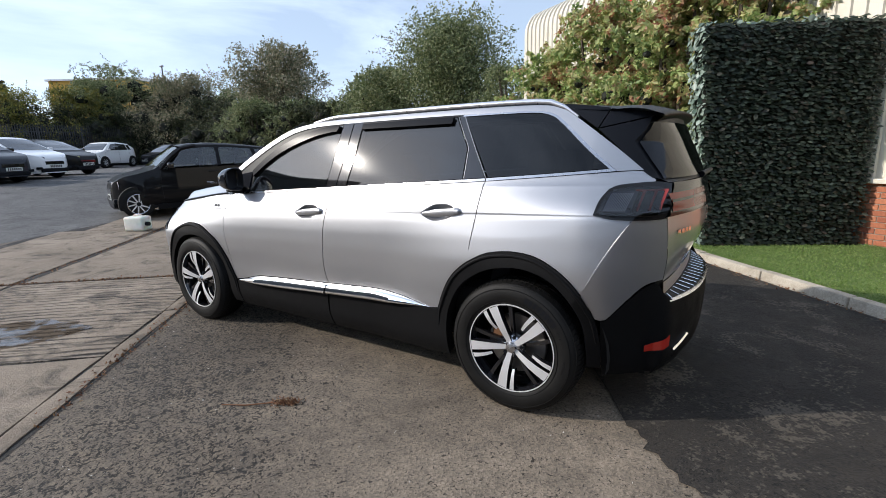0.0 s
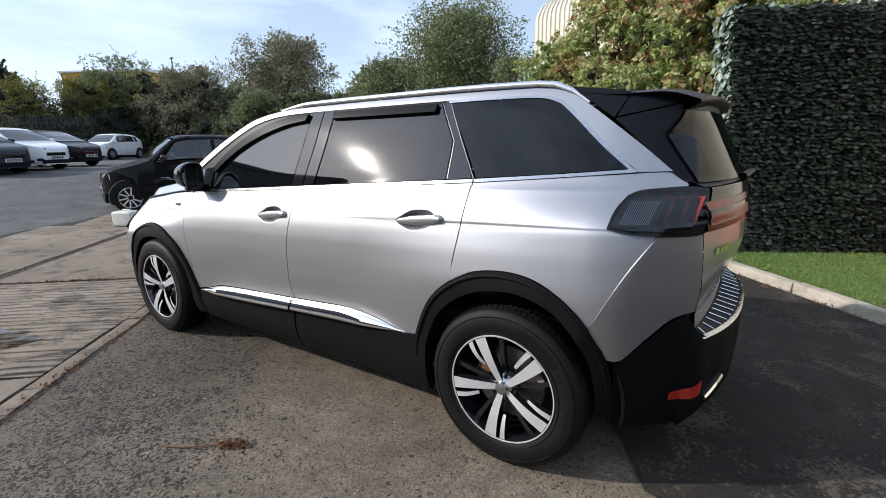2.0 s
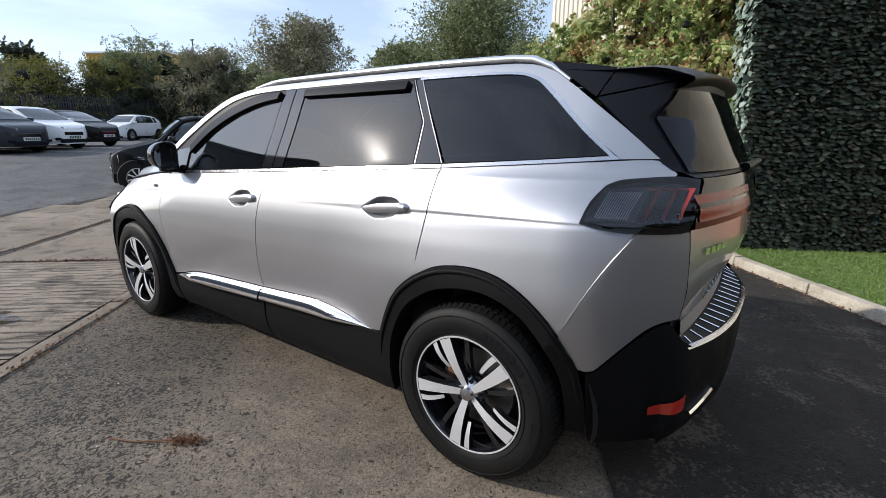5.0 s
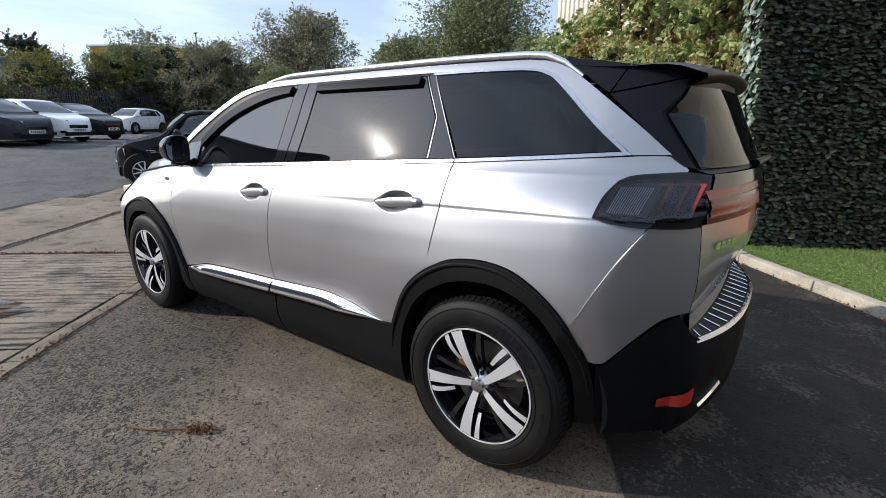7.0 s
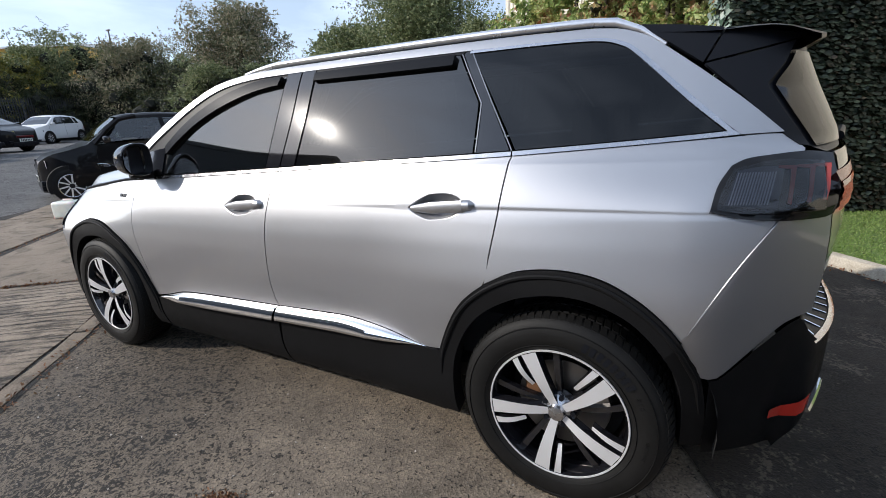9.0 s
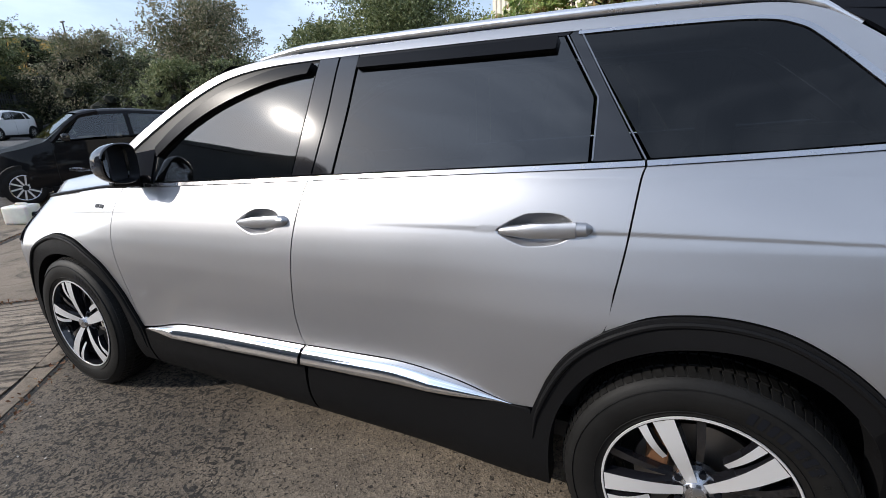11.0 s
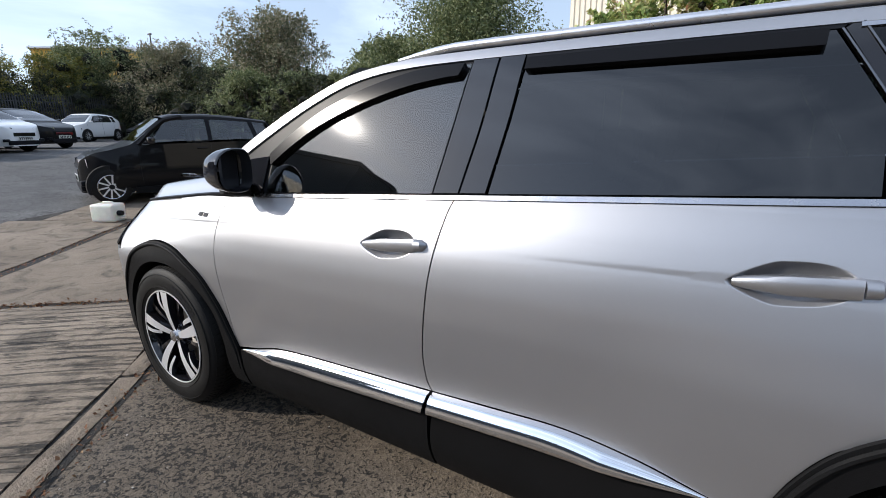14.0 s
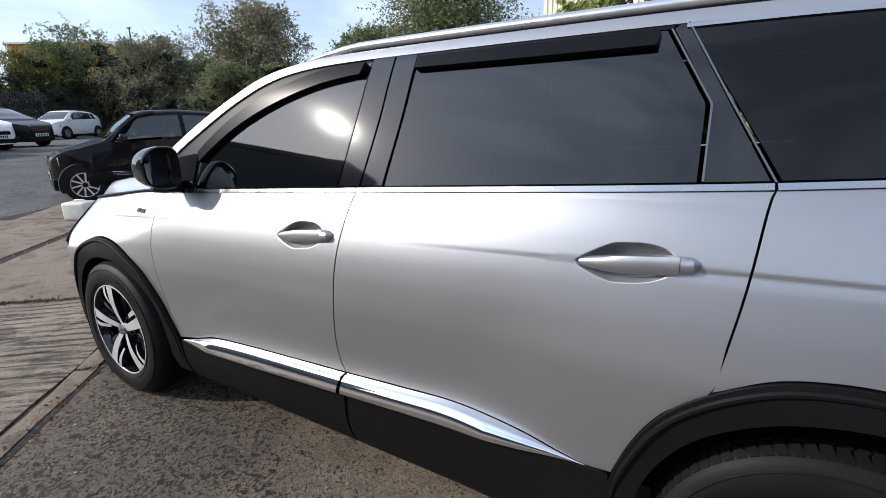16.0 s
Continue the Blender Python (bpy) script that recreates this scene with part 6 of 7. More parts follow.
# autumn shrub between the ivy screen and the clad wall
for sx, sy, stop, sr, seed in ((-2.7, 6.9, 3.25, 1.15, 41), (-1.5, 6.4, 3.75, 1.25, 42), (-0.3, 5.9, 3.70, 1.15, 43), (0.75, 5.6, 3.75, 0.9, 44), (1.55, 5.75, 3.7, 0.65, 45)):
    bush("autumn_shrub", "tall shrub with green, yellow and red autumn leaves", sx, sy, stop, sr, M["leaf_autumn"], 13000, 0.145, seed, 80, 0.2, 0.30, 1.1, "shrub", "autumn shrubs")

# ---- screen of plastic ivy ----
IV0, IV1, IVH = np.array([0.52, 4.08]), np.array([2.12, 4.94]), 2.74
ivy = thing("ivy_screen", "screen covered in dark green plastic ivy leaves", "hedge")
along = (IV1 - IV0) / np.linalg.norm(IV1 - IV0)
outw = np.array([along[1], -along[0]])
rs = np.random.RandomState(7)
wide = float(np.linalg.norm(IV1 - IV0))
cen, nor = [], []
gz = float(ground_z(1.2, 4.4)) + 0.05
for row in np.arange(0.02, IVH, 0.042):
    lean_out = 0.035 * (row / IVH)
    for u in np.arange(-0.03 - 0.20 * row / IVH, wide + 0.05, 0.040):
        for _ in range(2):
            uu, zz = u + rs.uniform(-0.03, 0.03), gz + row + rs.uniform(-0.012, 0.012) + 0.014 * math.sin(u * 9 + row * 3)
            p2 = IV0 + along * uu + outw * (0.05 + lean_out + rs.uniform(-0.02, 0.035))
            cen.append((p2[0], p2[1], zz))
            d = rs.normal(size=3) * 0.25
            nor.append((outw[0] + d[0], outw[1] + d[1], 0.70 + d[2]))
front_leaves = leaves_mesh("leaf_mat", cen, nor, 0.066, M["leaf_ivy"], rs, "ivy", 0.60, (along[0], along[1], 0))
tagged(part("leaf_mat", front_leaves, M["leaf_ivy"], ivy), kind="stuff")
# leaves of the edge and top, with the sun on them painted in
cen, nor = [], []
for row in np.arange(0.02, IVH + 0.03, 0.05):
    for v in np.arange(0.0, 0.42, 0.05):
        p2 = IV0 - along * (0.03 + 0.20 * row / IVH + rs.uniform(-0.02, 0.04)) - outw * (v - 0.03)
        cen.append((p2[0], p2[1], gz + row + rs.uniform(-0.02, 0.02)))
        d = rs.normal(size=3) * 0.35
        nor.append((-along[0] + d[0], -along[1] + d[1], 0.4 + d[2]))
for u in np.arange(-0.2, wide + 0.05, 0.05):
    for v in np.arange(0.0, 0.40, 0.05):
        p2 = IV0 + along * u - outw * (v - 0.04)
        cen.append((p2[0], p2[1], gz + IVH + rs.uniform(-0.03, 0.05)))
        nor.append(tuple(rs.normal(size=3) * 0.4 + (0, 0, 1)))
tagged(part("edge_leaves", leaves_mesh("edge_leaves", cen, nor, 0.080, M["leaf_ivy_sunlit"], rs, "ivy", 0.75), M["leaf_ivy_sunlit"], ivy, "edge leaves coloured paler for the sunlight on them"), kind="stuff")
# solid backing, coloured near-black as the shade between the leaf rows
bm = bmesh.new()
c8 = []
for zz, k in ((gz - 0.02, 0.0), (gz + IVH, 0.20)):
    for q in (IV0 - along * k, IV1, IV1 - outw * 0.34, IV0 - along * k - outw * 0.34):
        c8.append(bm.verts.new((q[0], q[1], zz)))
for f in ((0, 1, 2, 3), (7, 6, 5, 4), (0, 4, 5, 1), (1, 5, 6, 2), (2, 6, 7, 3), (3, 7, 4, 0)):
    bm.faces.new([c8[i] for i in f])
part("backing", bm, M["shade_core"], ivy)

# ---- the clad building ----
W0, W1 = np.array([-4.3, 9.25]), np.array([9.5, 0.35])
wdir = (W1 - W0) / np.linalg.norm(W1 - W0)
wout_ = np.array([wdir[1], -wdir[0]])
wall = thing("clad_building", "cream ribbed metal building on a red brick plinth", "building")
pitch, length = 0.17, float(np.linalg.norm(W1 - W0))
EAVE, RAD = 4.15, 0.55
prof = [(0.0, z) for z in (0.86, 2.0, 3.2, EAVE)] + [(RAD * (1 - math.cos(a)), EAVE + RAD * math.sin(a)) for a in np.linspace(0.2, math.pi / 2, 6)] + [(6.0, EAVE + RAD + 0.9)]
vs, cols = [], 0
ribs = []
u = 0.0
while u < length:
    ribs += [(u, 0.0), (u + 0.085, 0.0), (u + 0.10, 0.028), (u + 0.155, 0.028)]
    u += pitch
for u, d in ribs:
    for back_, z in prof:
        q = W0 + wdir * u + wout_ * (d - back_)
        vs.append((q[0], q[1], z + (d if z > EAVE else 0)))
m = len(prof)
fs = [(i * m + j, (i + 1) * m + j, (i + 1) * m + j + 1, i * m + j + 1) for i in range(len(ribs) - 1) for j in range(m - 1)]
part("cladding", mesh_of("cladding", vs, fs, M["cladding"], False), M["cladding"], wall)
bm = bmesh.new()
for back_, z in ((0.0, 0.0),):
    q0, q1, q2, q3 = W0, W0 - wout_ * 6.0, W0 - wout_ * 6.0, W0
    bm.faces.new([bm.verts.new((*p_, z_)) for p_, z_ in ((W0, 0.0), (W0 - wout_ * 6, 0.0), (W0 - wout_ * 6, EAVE + RAD + 0.9), (W0 - wout_ * 0.55, EAVE + RAD), (W0, EAVE))])
part("gable", bm, M["cladding"], wall)
# ledge and mortar backing of the plinth
def wall_box(u0, u1, d0, d1, z0, z1, bev=0.0):
    bm = boxed(u0, u1, d0, d1, z0, z1, bev)
    for v in bm.verts:
        q = W0 + wdir * v.co.x + wout_ * v.co.y
        v.co.x, v.co.y = q[0], q[1]
    return bm


part("ledge", wall_box(0, length, -0.02, 0.10, 0.80, 0.86, 0.008), M["cladding"], wall, "cream metal drip ledge")
part("mortar", wall_box(0, length, -0.12, 0.028, -0.2, 0.80), M["mortar"], wall)
# floodlight high on the wall
lampq = W0 + wdir * 3.6 + wout_ * 0.22
fl = thing("floodlight", "small white floodlight with a red bracket", "lamp", pose(lampq[0], lampq[1], 3.95, 0, 0, -20))
part("lamp_body", boxed(-0.10, 0.10, -0.07, 0.07, -0.06, 0.06, 0.02), M["paint_white"], fl)
part("lamp_arm", boxed(0.09, 0.26, -0.03, 0.03, -0.02, 0.03, 0.01), M["paint_red"], fl)

# ---- far buildings, fence, pole ----
def hall(name, label, x, y, turn, lx, ly, h, mat, roof_h, roof_mat):
    t_ = thing(name, label, "building", pose(x, y, 0.5, 0, 0, turn))
    part("wall", boxed(-lx / 2, lx / 2, -ly / 2, ly / 2, -1.0, h), mat, t_)
    bm = bmesh.new()
    prism(bm, [(-ly / 2 - 0.3, h), (ly / 2 + 0.3, h), (ly / 2 + 0.3, h + 0.25), (0, h + roof_h), (-ly / 2 - 0.3, h + 0.25)], -lx / 2 - 0.3, lx / 2 + 0.3)
    bmesh.ops.rotate(bm, cent=(0, 0, 0), matrix=Matrix.Rotation(math.radians(90), 3, "Z"), verts=bm.verts[:])
    part("roof", bm, roof_mat, t_)
    return t_


yl = hall("yellow_warehouse", "yellow clad warehouse with white eaves behind the hedge", -88.2, 38.4, 32, 13, 16, 12.1, M["yellow"], 0.9, M["paint_white"])
for i in range(4):
    part("wall_rib", boxed(-6 + 4.0 * i, -5.8 + 4.0 * i, -8.12, -8.0, 0, 12.0), M["yellow"], yl)
bh = hall("brick_hall", "low brick building with a grey roof beyond the fence", -78.0, 9.0, 28, 22, 12, 6.2, M["mortar"], 1.5, M["steel"])
for i in range(6):
    part("window", boxed(-9 + 3.4 * i, -7.4 + 3.4 * i, -6.08, -5.98, 2.6, 4.2), M["gloss_black"], bh)
# the tall warehouse across the yard, behind the walker
wh = thing("grey_warehouse", "large dark grey warehouse across the yard", "building", pose(-37.0, -31.0, 0, 0, 0, -4))
part("wall", boxed(-36, 0, -14, 0, -0.5, 21.6), M["grey_wall"], wh)
part("parapet", boxed(-36.2, 0.2, -14.2, 0.15, 21.6, 22.2, 0.05), M["steel"], wh)
lw = thing("low_warehouse", "low grey warehouse across the yard", "building", pose(-3.0, -33.0, 0, 0, 0, 0))
part("wall", boxed(-28, 50, -14, 0, -0.5, 7.4), M["grey_wall"], lw)
part("parapet", boxed(-28.1, 50.2, -14.2, 0.15, 7.4, 7.8, 0.04), M["steel"], lw)
for i in range(5):
    part("loading_door", boxed(-34 + 6.5 * i, -30 + 6.5 * i, 0.0, 0.08, -0.4, 4.2), M["steel"], wh)

fence = thing("palisade_fence", "grey galvanised palisade fence", "fence")
F0, F1 = np.array([-41.0, 2.5]), np.array([-42.7, 17.5])
fl_, fd = float(np.linalg.norm(F1 - F0)), (F1 - F0) / np.linalg.norm(F1 - F0)
pale = bmesh.new()
prism(pale, [(-0.032, 0.08), (0.032, 0.08), (0.032, 2.62), (0.0, 2.74), (-0.032, 2.62)], -0.008, 0.008)
pale_ob = part("pale", pale, M["steel"], fence)
ang = math.atan2(fd[1], fd[0])
count = int(fl_ / 0.15)
for i in range(count):
    q = F0 + fd * (0.15 * i)
    m = Matrix.Translation((q[0], q[1], float(ground_z(q[0], q[1])) + 0.35)) @ Matrix.Rotation(ang, 4, "Z")
    if i == 0:
        pale_ob.matrix_basis = m
    else:
        o = new("pale", pale_ob.data)
        o.parent, o.matrix_basis = fence, m
for i in range(int(fl_ / 2.75) + 1):
    q = F0 + fd * (2.75 * i) + np.array([fd[1], -fd[0]]) * -0.06
    gz_ = float(ground_z(q[0], q[1]))
    part("post", boxed(q[0] - 0.05, q[0] + 0.05, q[1] - 0.05, q[1] + 0.05, gz_ - 0.1, gz_ + 2.85), M["steel"], fence)
for zz in (0.8, 2.55):
    bm = bmesh.new()
    tube(bm, [(*(F0 + fd * s_ + np.array([fd[1], -fd[0]]) * -0.03), float(ground_z(*(F0 + fd * s_))) + zz) for s_ in np.linspace(0, fl_, 12)], 0.03, 4)
    part("fence_rail", bm, M["steel"], fence)
pole = thing("lamp_pole", "thin grey pole standing behind the hedge", "pole", place(-52.4, 25.6))
bm = bmesh.new()
tube(bm, [(0, 0, 0), (0, 0, 5), (0, 0, 9.9)], [0.11, 0.09, 0.06], 8)
part("mast", bm, M["steel"], pole, smooth=True)
part("lamp_head", boxed(-0.30, 0.22, -0.09, 0.09, 9.85, 9.98, 0.03), M["steel"], pole)

# ---- the other parked cars: nose towards -x, front axle at x = 0 ----
def parked_car(name, label, m, mat, length=4.0, height=1.5, width=1.72, base=2.5, nose=0.78, hood=0.86, cowl=-0.05, screen=0.85, roof_end=2.45, tail=0.55, tyre_r=0.31, chunky=0.0, spokes=10, open_cabin=False):
    c = thing(name, label, "car", m, "parked cars")
    x0, x1 = -nose, length - nose
    W = width / 2
    tops = spline([(x0, 0.64), (x0 + 0.05, 0.76), (x0 + 0.22, hood - 0.10), (x0 + 0.45, hood - 0.045), (cowl, hood + 0.04), (cowl + 0.06, hood + 0.08), (screen, height - 0.06), (screen + 0.35, height), ((screen + roof_end) / 2, height), (roof_end, height - 0.09), (roof_end + 0.10, height - 0.16), (x1 - 0.12, hood + 0.12), (x1, 0.70)], 140)
    top = lambda x: float(np.interp(x, tops[:, 0], tops[:, 1]))
    beltz = lambda x: hood + 0.03 + 0.05 * max(0.0, (x - cowl) / (x1 - cowl))
    plan = lambda x: W * (1 - 0.50 * max(0, (x0 + 0.80 - x) / 0.80) ** 3.2 - 0.26 * max(0, (x - x1 + 0.6) / 0.6) ** 2.4)

    def section(x):
        t_, w = top(x), plan(x)
        b = min(beltz(x), t_ - 0.012)
        up = max(t_ - b, 0.0)
        lean_ = 0.30 * up
        return [(w * 0.90, 0.20), (w * 0.985, 0.30), (w, 0.50), (w * 0.995, 0.66), (w * 0.955, b), (w * 0.955 - lean_ * 0.5, b + up * 0.5), (w * 0.955 - lean_, b + up * 0.90), (w * 0.955 - lean_ - 0.06, b + up * 0.985), ((w * 0.955 - lean_) * 0.55, t_ + 0.012 * (up > 0.2)), (0.0, t_ + 0.02 * (up > 0.2))]

    xs = np.unique(np.r_[np.r_[np.linspace(x0, x0 + 0.4, 14), np.linspace(x0 + 0.4, x1, 48)], tops[::4, 0]])
    rows = []
    for x in xs:
        s = section(x)
        rows.append([(x, -y, z) for y, z in s] + [(x, y, z) for y, z in s[-2::-1]])
    n = len(rows[0])
    fs = [(i * n + j, (i + 1) * n + j, (i + 1) * n + j + 1, i * n + j + 1) for i in range(len(rows) - 1) for j in range(n - 1)]
    if open_cabin:
        # leave the window openings free
        def free(f_):
            i, j = divmod(f_[0], n)
            xm = (xs[i] + xs[i + 1]) / 2
            jj = j if j < 9 else 17 - j
            beside = jj in (4, 5) and cowl + 0.14 < xm < roof_end + 0.06
            ahead = jj in (7, 8) and cowl + 0.08 < xm < screen
            return beside or ahead
        fs = [f_ for f_ in fs if not free(f_)]
    fs += [tuple(range(n)), tuple((len(rows) - 1) * n + j for j in range(n - 1, -1, -1))]
    body = mesh_of("body", np.array(rows).reshape(-1, 3), fs, mat)
    body.set_sharp_from_angle(angle=math.radians(40))
    part("body", body, mat, c)

    def on_side(x, v, side, off=0.006):
        # v runs from the belt to the roof edge
        s = section(x)
        (ya, za), (yb, zb) = s[4], s[6]
        return (x, side * (ya + (yb - ya) * v + off), za + (zb - za) * v + off * 0.3)

    def side_glass(xa_lo, xb_lo, xa_hi, xb_hi, side, mat_, off=0.008, v0=0.08, v1=0.90, nm="side_window"):
        rows_ = []
        for v in np.linspace(0, 1, 6):
            rows_.append([on_side(x, v0 + (v1 - v0) * v, side, off) for x in np.linspace(xa_lo + (xa_hi - xa_lo) * v, xb_lo + (xb_hi - xb_lo) * v, 14)])
        loft(nm, rows_, mat_, c, "", side > 0)

    glass_ = M["glass"] if open_cabin else M["car_glass"]
    mid = (cowl + roof_end) / 2 + 0.12
    if open_cabin:
        for side in (-1, 1):
            bm = bmesh.new()
            tube(bm, [on_side(cowl + 0.12, 0.0, side, -0.01), on_side((cowl + screen) / 2 + 0.06, 0.9, side, -0.01), on_side(screen, 1.0, side, -0.01), on_side(screen + 0.3, 1.02, side, -0.01)], 0.045, 6)
            part("screen_pillar", bm, mat, c, smooth=True)
            side_glass(roof_end - 0.235, roof_end - 0.15, roof_end - 0.34, roof_end - 0.25, side, M["satin_black"], 0.010, 0.0, 1.0, "door_pillar")
            side_glass(cowl + 0.14, roof_end + 0.06, screen, roof_end + 0.0, side, mat, 0.004, 0.88, 1.02, "roof_edge")
        part("dashboard", boxed(cowl + 0.05, cowl + 0.5, -W * 0.8, W * 0.8, 0.5, beltz(0) - 0.02, 0.05), M["dash"], c)
        for sy in (-0.36, 0.36):
            part("front_seat", boxed(mid - 0.12, mid + 0.04, sy - 0.23, sy + 0.23, 0.5, 1.28, 0.06), M["fabric"], c)
            part("rear_seat", boxed(roof_end - 0.3, roof_end - 0.14, sy - 0.25, sy + 0.25, 0.5, 1.2, 0.06), M["fabric"], c)
    for side in (-1, 1):
        side_glass(cowl + 0.22, mid - 0.04, screen - 0.02, mid - 0.04, side, glass_)
        side_glass(mid + 0.04, roof_end - 0.22, mid + 0.04, roof_end - 0.32, side, glass_)
        side_glass(roof_end - 0.16, roof_end + 0.10, roof_end - 0.26, roof_end - 0.02, side, glass_)
        side_glass(mid - 0.035, mid + 0.035, mid - 0.035, mid + 0.035, side, M["satin_black"], 0.010, 0.05, 0.95, "door_pillar")
        hz = beltz(mid) - 0.10
        for hx in (mid - 0.16, roof_end - 0.28):
            hw = plan(hx) * 0.985
            bm2 = bmesh.new()
            tube(bm2, [(hx - 0.09, side * hw, hz), (hx - 0.05, side * (hw + 0.025), hz), (hx + 0.05, side * (hw + 0.025), hz), (hx + 0.09, side * hw, hz)], 0.012, 6)
            part("door_handle", bm2, mat, c, smooth=True)
        for sx in (cowl + 0.12, mid, roof_end - 0.1):
            bm = bmesh.new()
            hw = plan(sx)
            tube(bm, [(sx, side * (plan(sx) * 0.99 + 0.001), 0.34), (sx - 0.01, side * (plan(sx) + 0.0015), 0.55), (sx, side * (plan(sx) * 0.958), beltz(sx) - 0.02)], 0.0045, 4)
            part("door_seam", bm, M["void"], c)
        # mirror
        bm = boxed(cowl + 0.24, cowl + 0.36, side * (W + 0.0) if side > 0 else -W - 0.17, side * (W + 0.17) if side > 0 else -W, beltz(0.3) + 0.02, beltz(0.3) + 0.14, 0.03)
        part("door_mirror", bm, M["gloss_black"] if mat != M["paint_white"] else mat, c, smooth=True)
        part("sill", boxed(0.34, base - 0.34, side * (W - 0.03) if side > 0 else -W - 0.004, side * (W + 0.004) if side > 0 else -W + 0.03, 0.17, 0.28, 0.01), M["plastic"], c)
        # lamps
        rows_ = [[(x, side * (plan(x) * 0.985 * f_ + 0.012), z) for x, f_ in zip(np.linspace(x0 + 0.02, x0 + (0.46 if nose > 0.7 else 0.12), 9), np.linspace(0.72, 1.0, 9))] for z in (0.63, 0.70, 0.775)]
        loft("headlamp", rows_, M["headlight_dark"] if mat == M["paint_white"] else M["headlight"], c, "", side > 0)
        rows_ = [[(x1 - 0.02 - 0.28 * u * 0.8, side * (plan(x1 - 0.3 * u) + 0.010), z) for u in np.linspace(0, 1, 6)] for z in (0.72, 0.80, 0.92)]
        loft("tail_lamp", rows_, M["red_lens"], c, "", side < 0)
        part("fog_lamp", boxed(x0 - 0.01, x0 + 0.10, side * 0.50 if side > 0 else -0.66, side * 0.66 if side > 0 else -0.50, 0.33, 0.42, 0.02), M["satin_black"], c)
        for wx in (0.0, base):
            # near-black disc on the body, drawn as the shade inside the arch
            bm = bmesh.new()
            lathe(bm, [(0.0, side * (plan(wx) + 0.003)), (tyre_r + 0.05, side * (plan(wx) + 0.003)), (tyre_r + 0.06, side * (plan(wx) - 0.05))], "Y", 28, (wx, 0, tyre_r + 0.01))
            for v in bm.verts:
                v.co.z = max(v.co.z, 0.19)
            part("wheel_arch", bm, M["void"], c)
            w = new("wheel")
            w.empty_display_size = 0.05
            w.parent = c
            w.matrix_basis = pose(wx, side * (plan(wx) - 0.085), tyre_r, 0, 0, 0)
            bm = bmesh.new()
            lathe(bm, [(0.66 * tyre_r, side * 0.085), (0.72 * tyre_r, side * 0.104), (0.86 * tyre_r, side * 0.106), (0.97 * tyre_r, side * 0.09), (tyre_r, side * 0.05), (tyre_r, side * -0.09)], "Y", 36)
            part("tyre", bm, M["rubber"], w, smooth=True)
            bm = bmesh.new()
            lathe(bm, [(0.0, side * 0.075), (0.6 * tyre_r, side * 0.07), (0.67 * tyre_r, side * 0.095)], "Y", 28)
            part("rim", bm, M["gloss_black"], w, smooth=True)
            bm = bmesh.new()
            lathe(bm, [(0.635 * tyre_r, side * 0.096), (0.665 * tyre_r, side * 0.100), (0.69 * tyre_r, side * 0.097)], "Y", 36)
            part("rim_lip", bm, M["alu"], w, smooth=True)
            for i in range(spokes):
                a = 2 * math.pi * i / spokes
                bm = bmesh.new()
                r0, r1, hw = 0.14 * tyre_r, 0.65 * tyre_r, 0.045 * tyre_r * 10 / spokes
                sk = 0.16
                q = [bm.verts.new((r * math.cos(a + da) - s_ * hw * math.sin(a), side * yy, r * math.sin(a + da) + s_ * hw * math.cos(a))) for r, da, yy in ((r0, 0, 0.092), (r1, sk, 0.097)) for s_ in (-1, 1)]
                bm.faces.new((q[0], q[1], q[3], q[2]))
                part("spoke", bm, M["machined"], w)
    # screens
    rows_ = []
    for v in np.linspace(0.06, 0.96, 8):
        x = cowl + 0.05 + (screen - 0.02 - cowl - 0.05) * v
        s = section(x)
        rows_.append([(x - 0.012, -s[7][0] * 0.97 * k_, s[9][1] + 0.004 - (s[9][1] - s[7][1]) * abs(k_) ** 3) for k_ in np.linspace(1, -1, 11)])
    loft("windscreen", rows_, glass_, c, "", True)
    rows_ = []
    for v in np.linspace(0.1, 0.9, 5):
        x = roof_end + 0.10 + (x1 - 0.14 - roof_end - 0.10) * v
        s = section(x)
        rows_.append([(x + 0.012, -s[7][0] * 0.92 * k_, s[9][1] + 0.006) for k_ in np.linspace(1, -1, 7)])
    loft("rear_screen", rows_, M["car_glass"], c, "", True)
    # grille, plate, lip
    part("grille", boxed(x0 - 0.012, x0 + 0.05, -0.36, 0.36, 0.50, 0.62, 0.015), M["gloss_black"], c)
    part("lower_grille", boxed(x0 - 0.012, x0 + 0.08, -0.52, 0.52, 0.23, 0.375, 0.03), M["satin_black"], c)
    pl_ = part("number_plate", boxed(x0 - 0.022, x0 - 0.010, -0.26, 0.26, 0.385, 0.495, 0.003), M["plate"], c, "white number plate")
    for k_ in range(7):
        part("plate_bar", boxed(x0 - 0.0245, x0 - 0.0225, -0.225 + 0.066 * k_, -0.185 + 0.066 * k_, 0.40, 0.48), M["satin_black"], pl_)
    bm = bmesh.new()
    tube(bm, [(roof_end - 0.15, 0, height - 0.01), (roof_end - 0.05, 0, height + 0.12), (roof_end + 0.03, 0, height + 0.20)], 0.006, 5)
    part("aerial", bm, M["satin_black"], c)
    part("cabin_fill", boxed(screen + 0.1, roof_end - 0.2, -W * 0.72, W * 0.72, 0.40, beltz(1.0) - (0.35 if open_cabin else 0.05), 0.1), M["fabric"], c)
    return c


M["car_glass"] = Mat("parked_car_glass", (0.012, 0.014, 0.016), 0.04, 0.0, coat_weight=0.6, coat_roughness=0.02).m


def heading(x, y, dx, dy):
    """A pose at a front axle's middle for a car whose nose points along (dx, dy)."""
    return place(x, y, 0.0, math.degrees(math.atan2(-dy, -dx)))


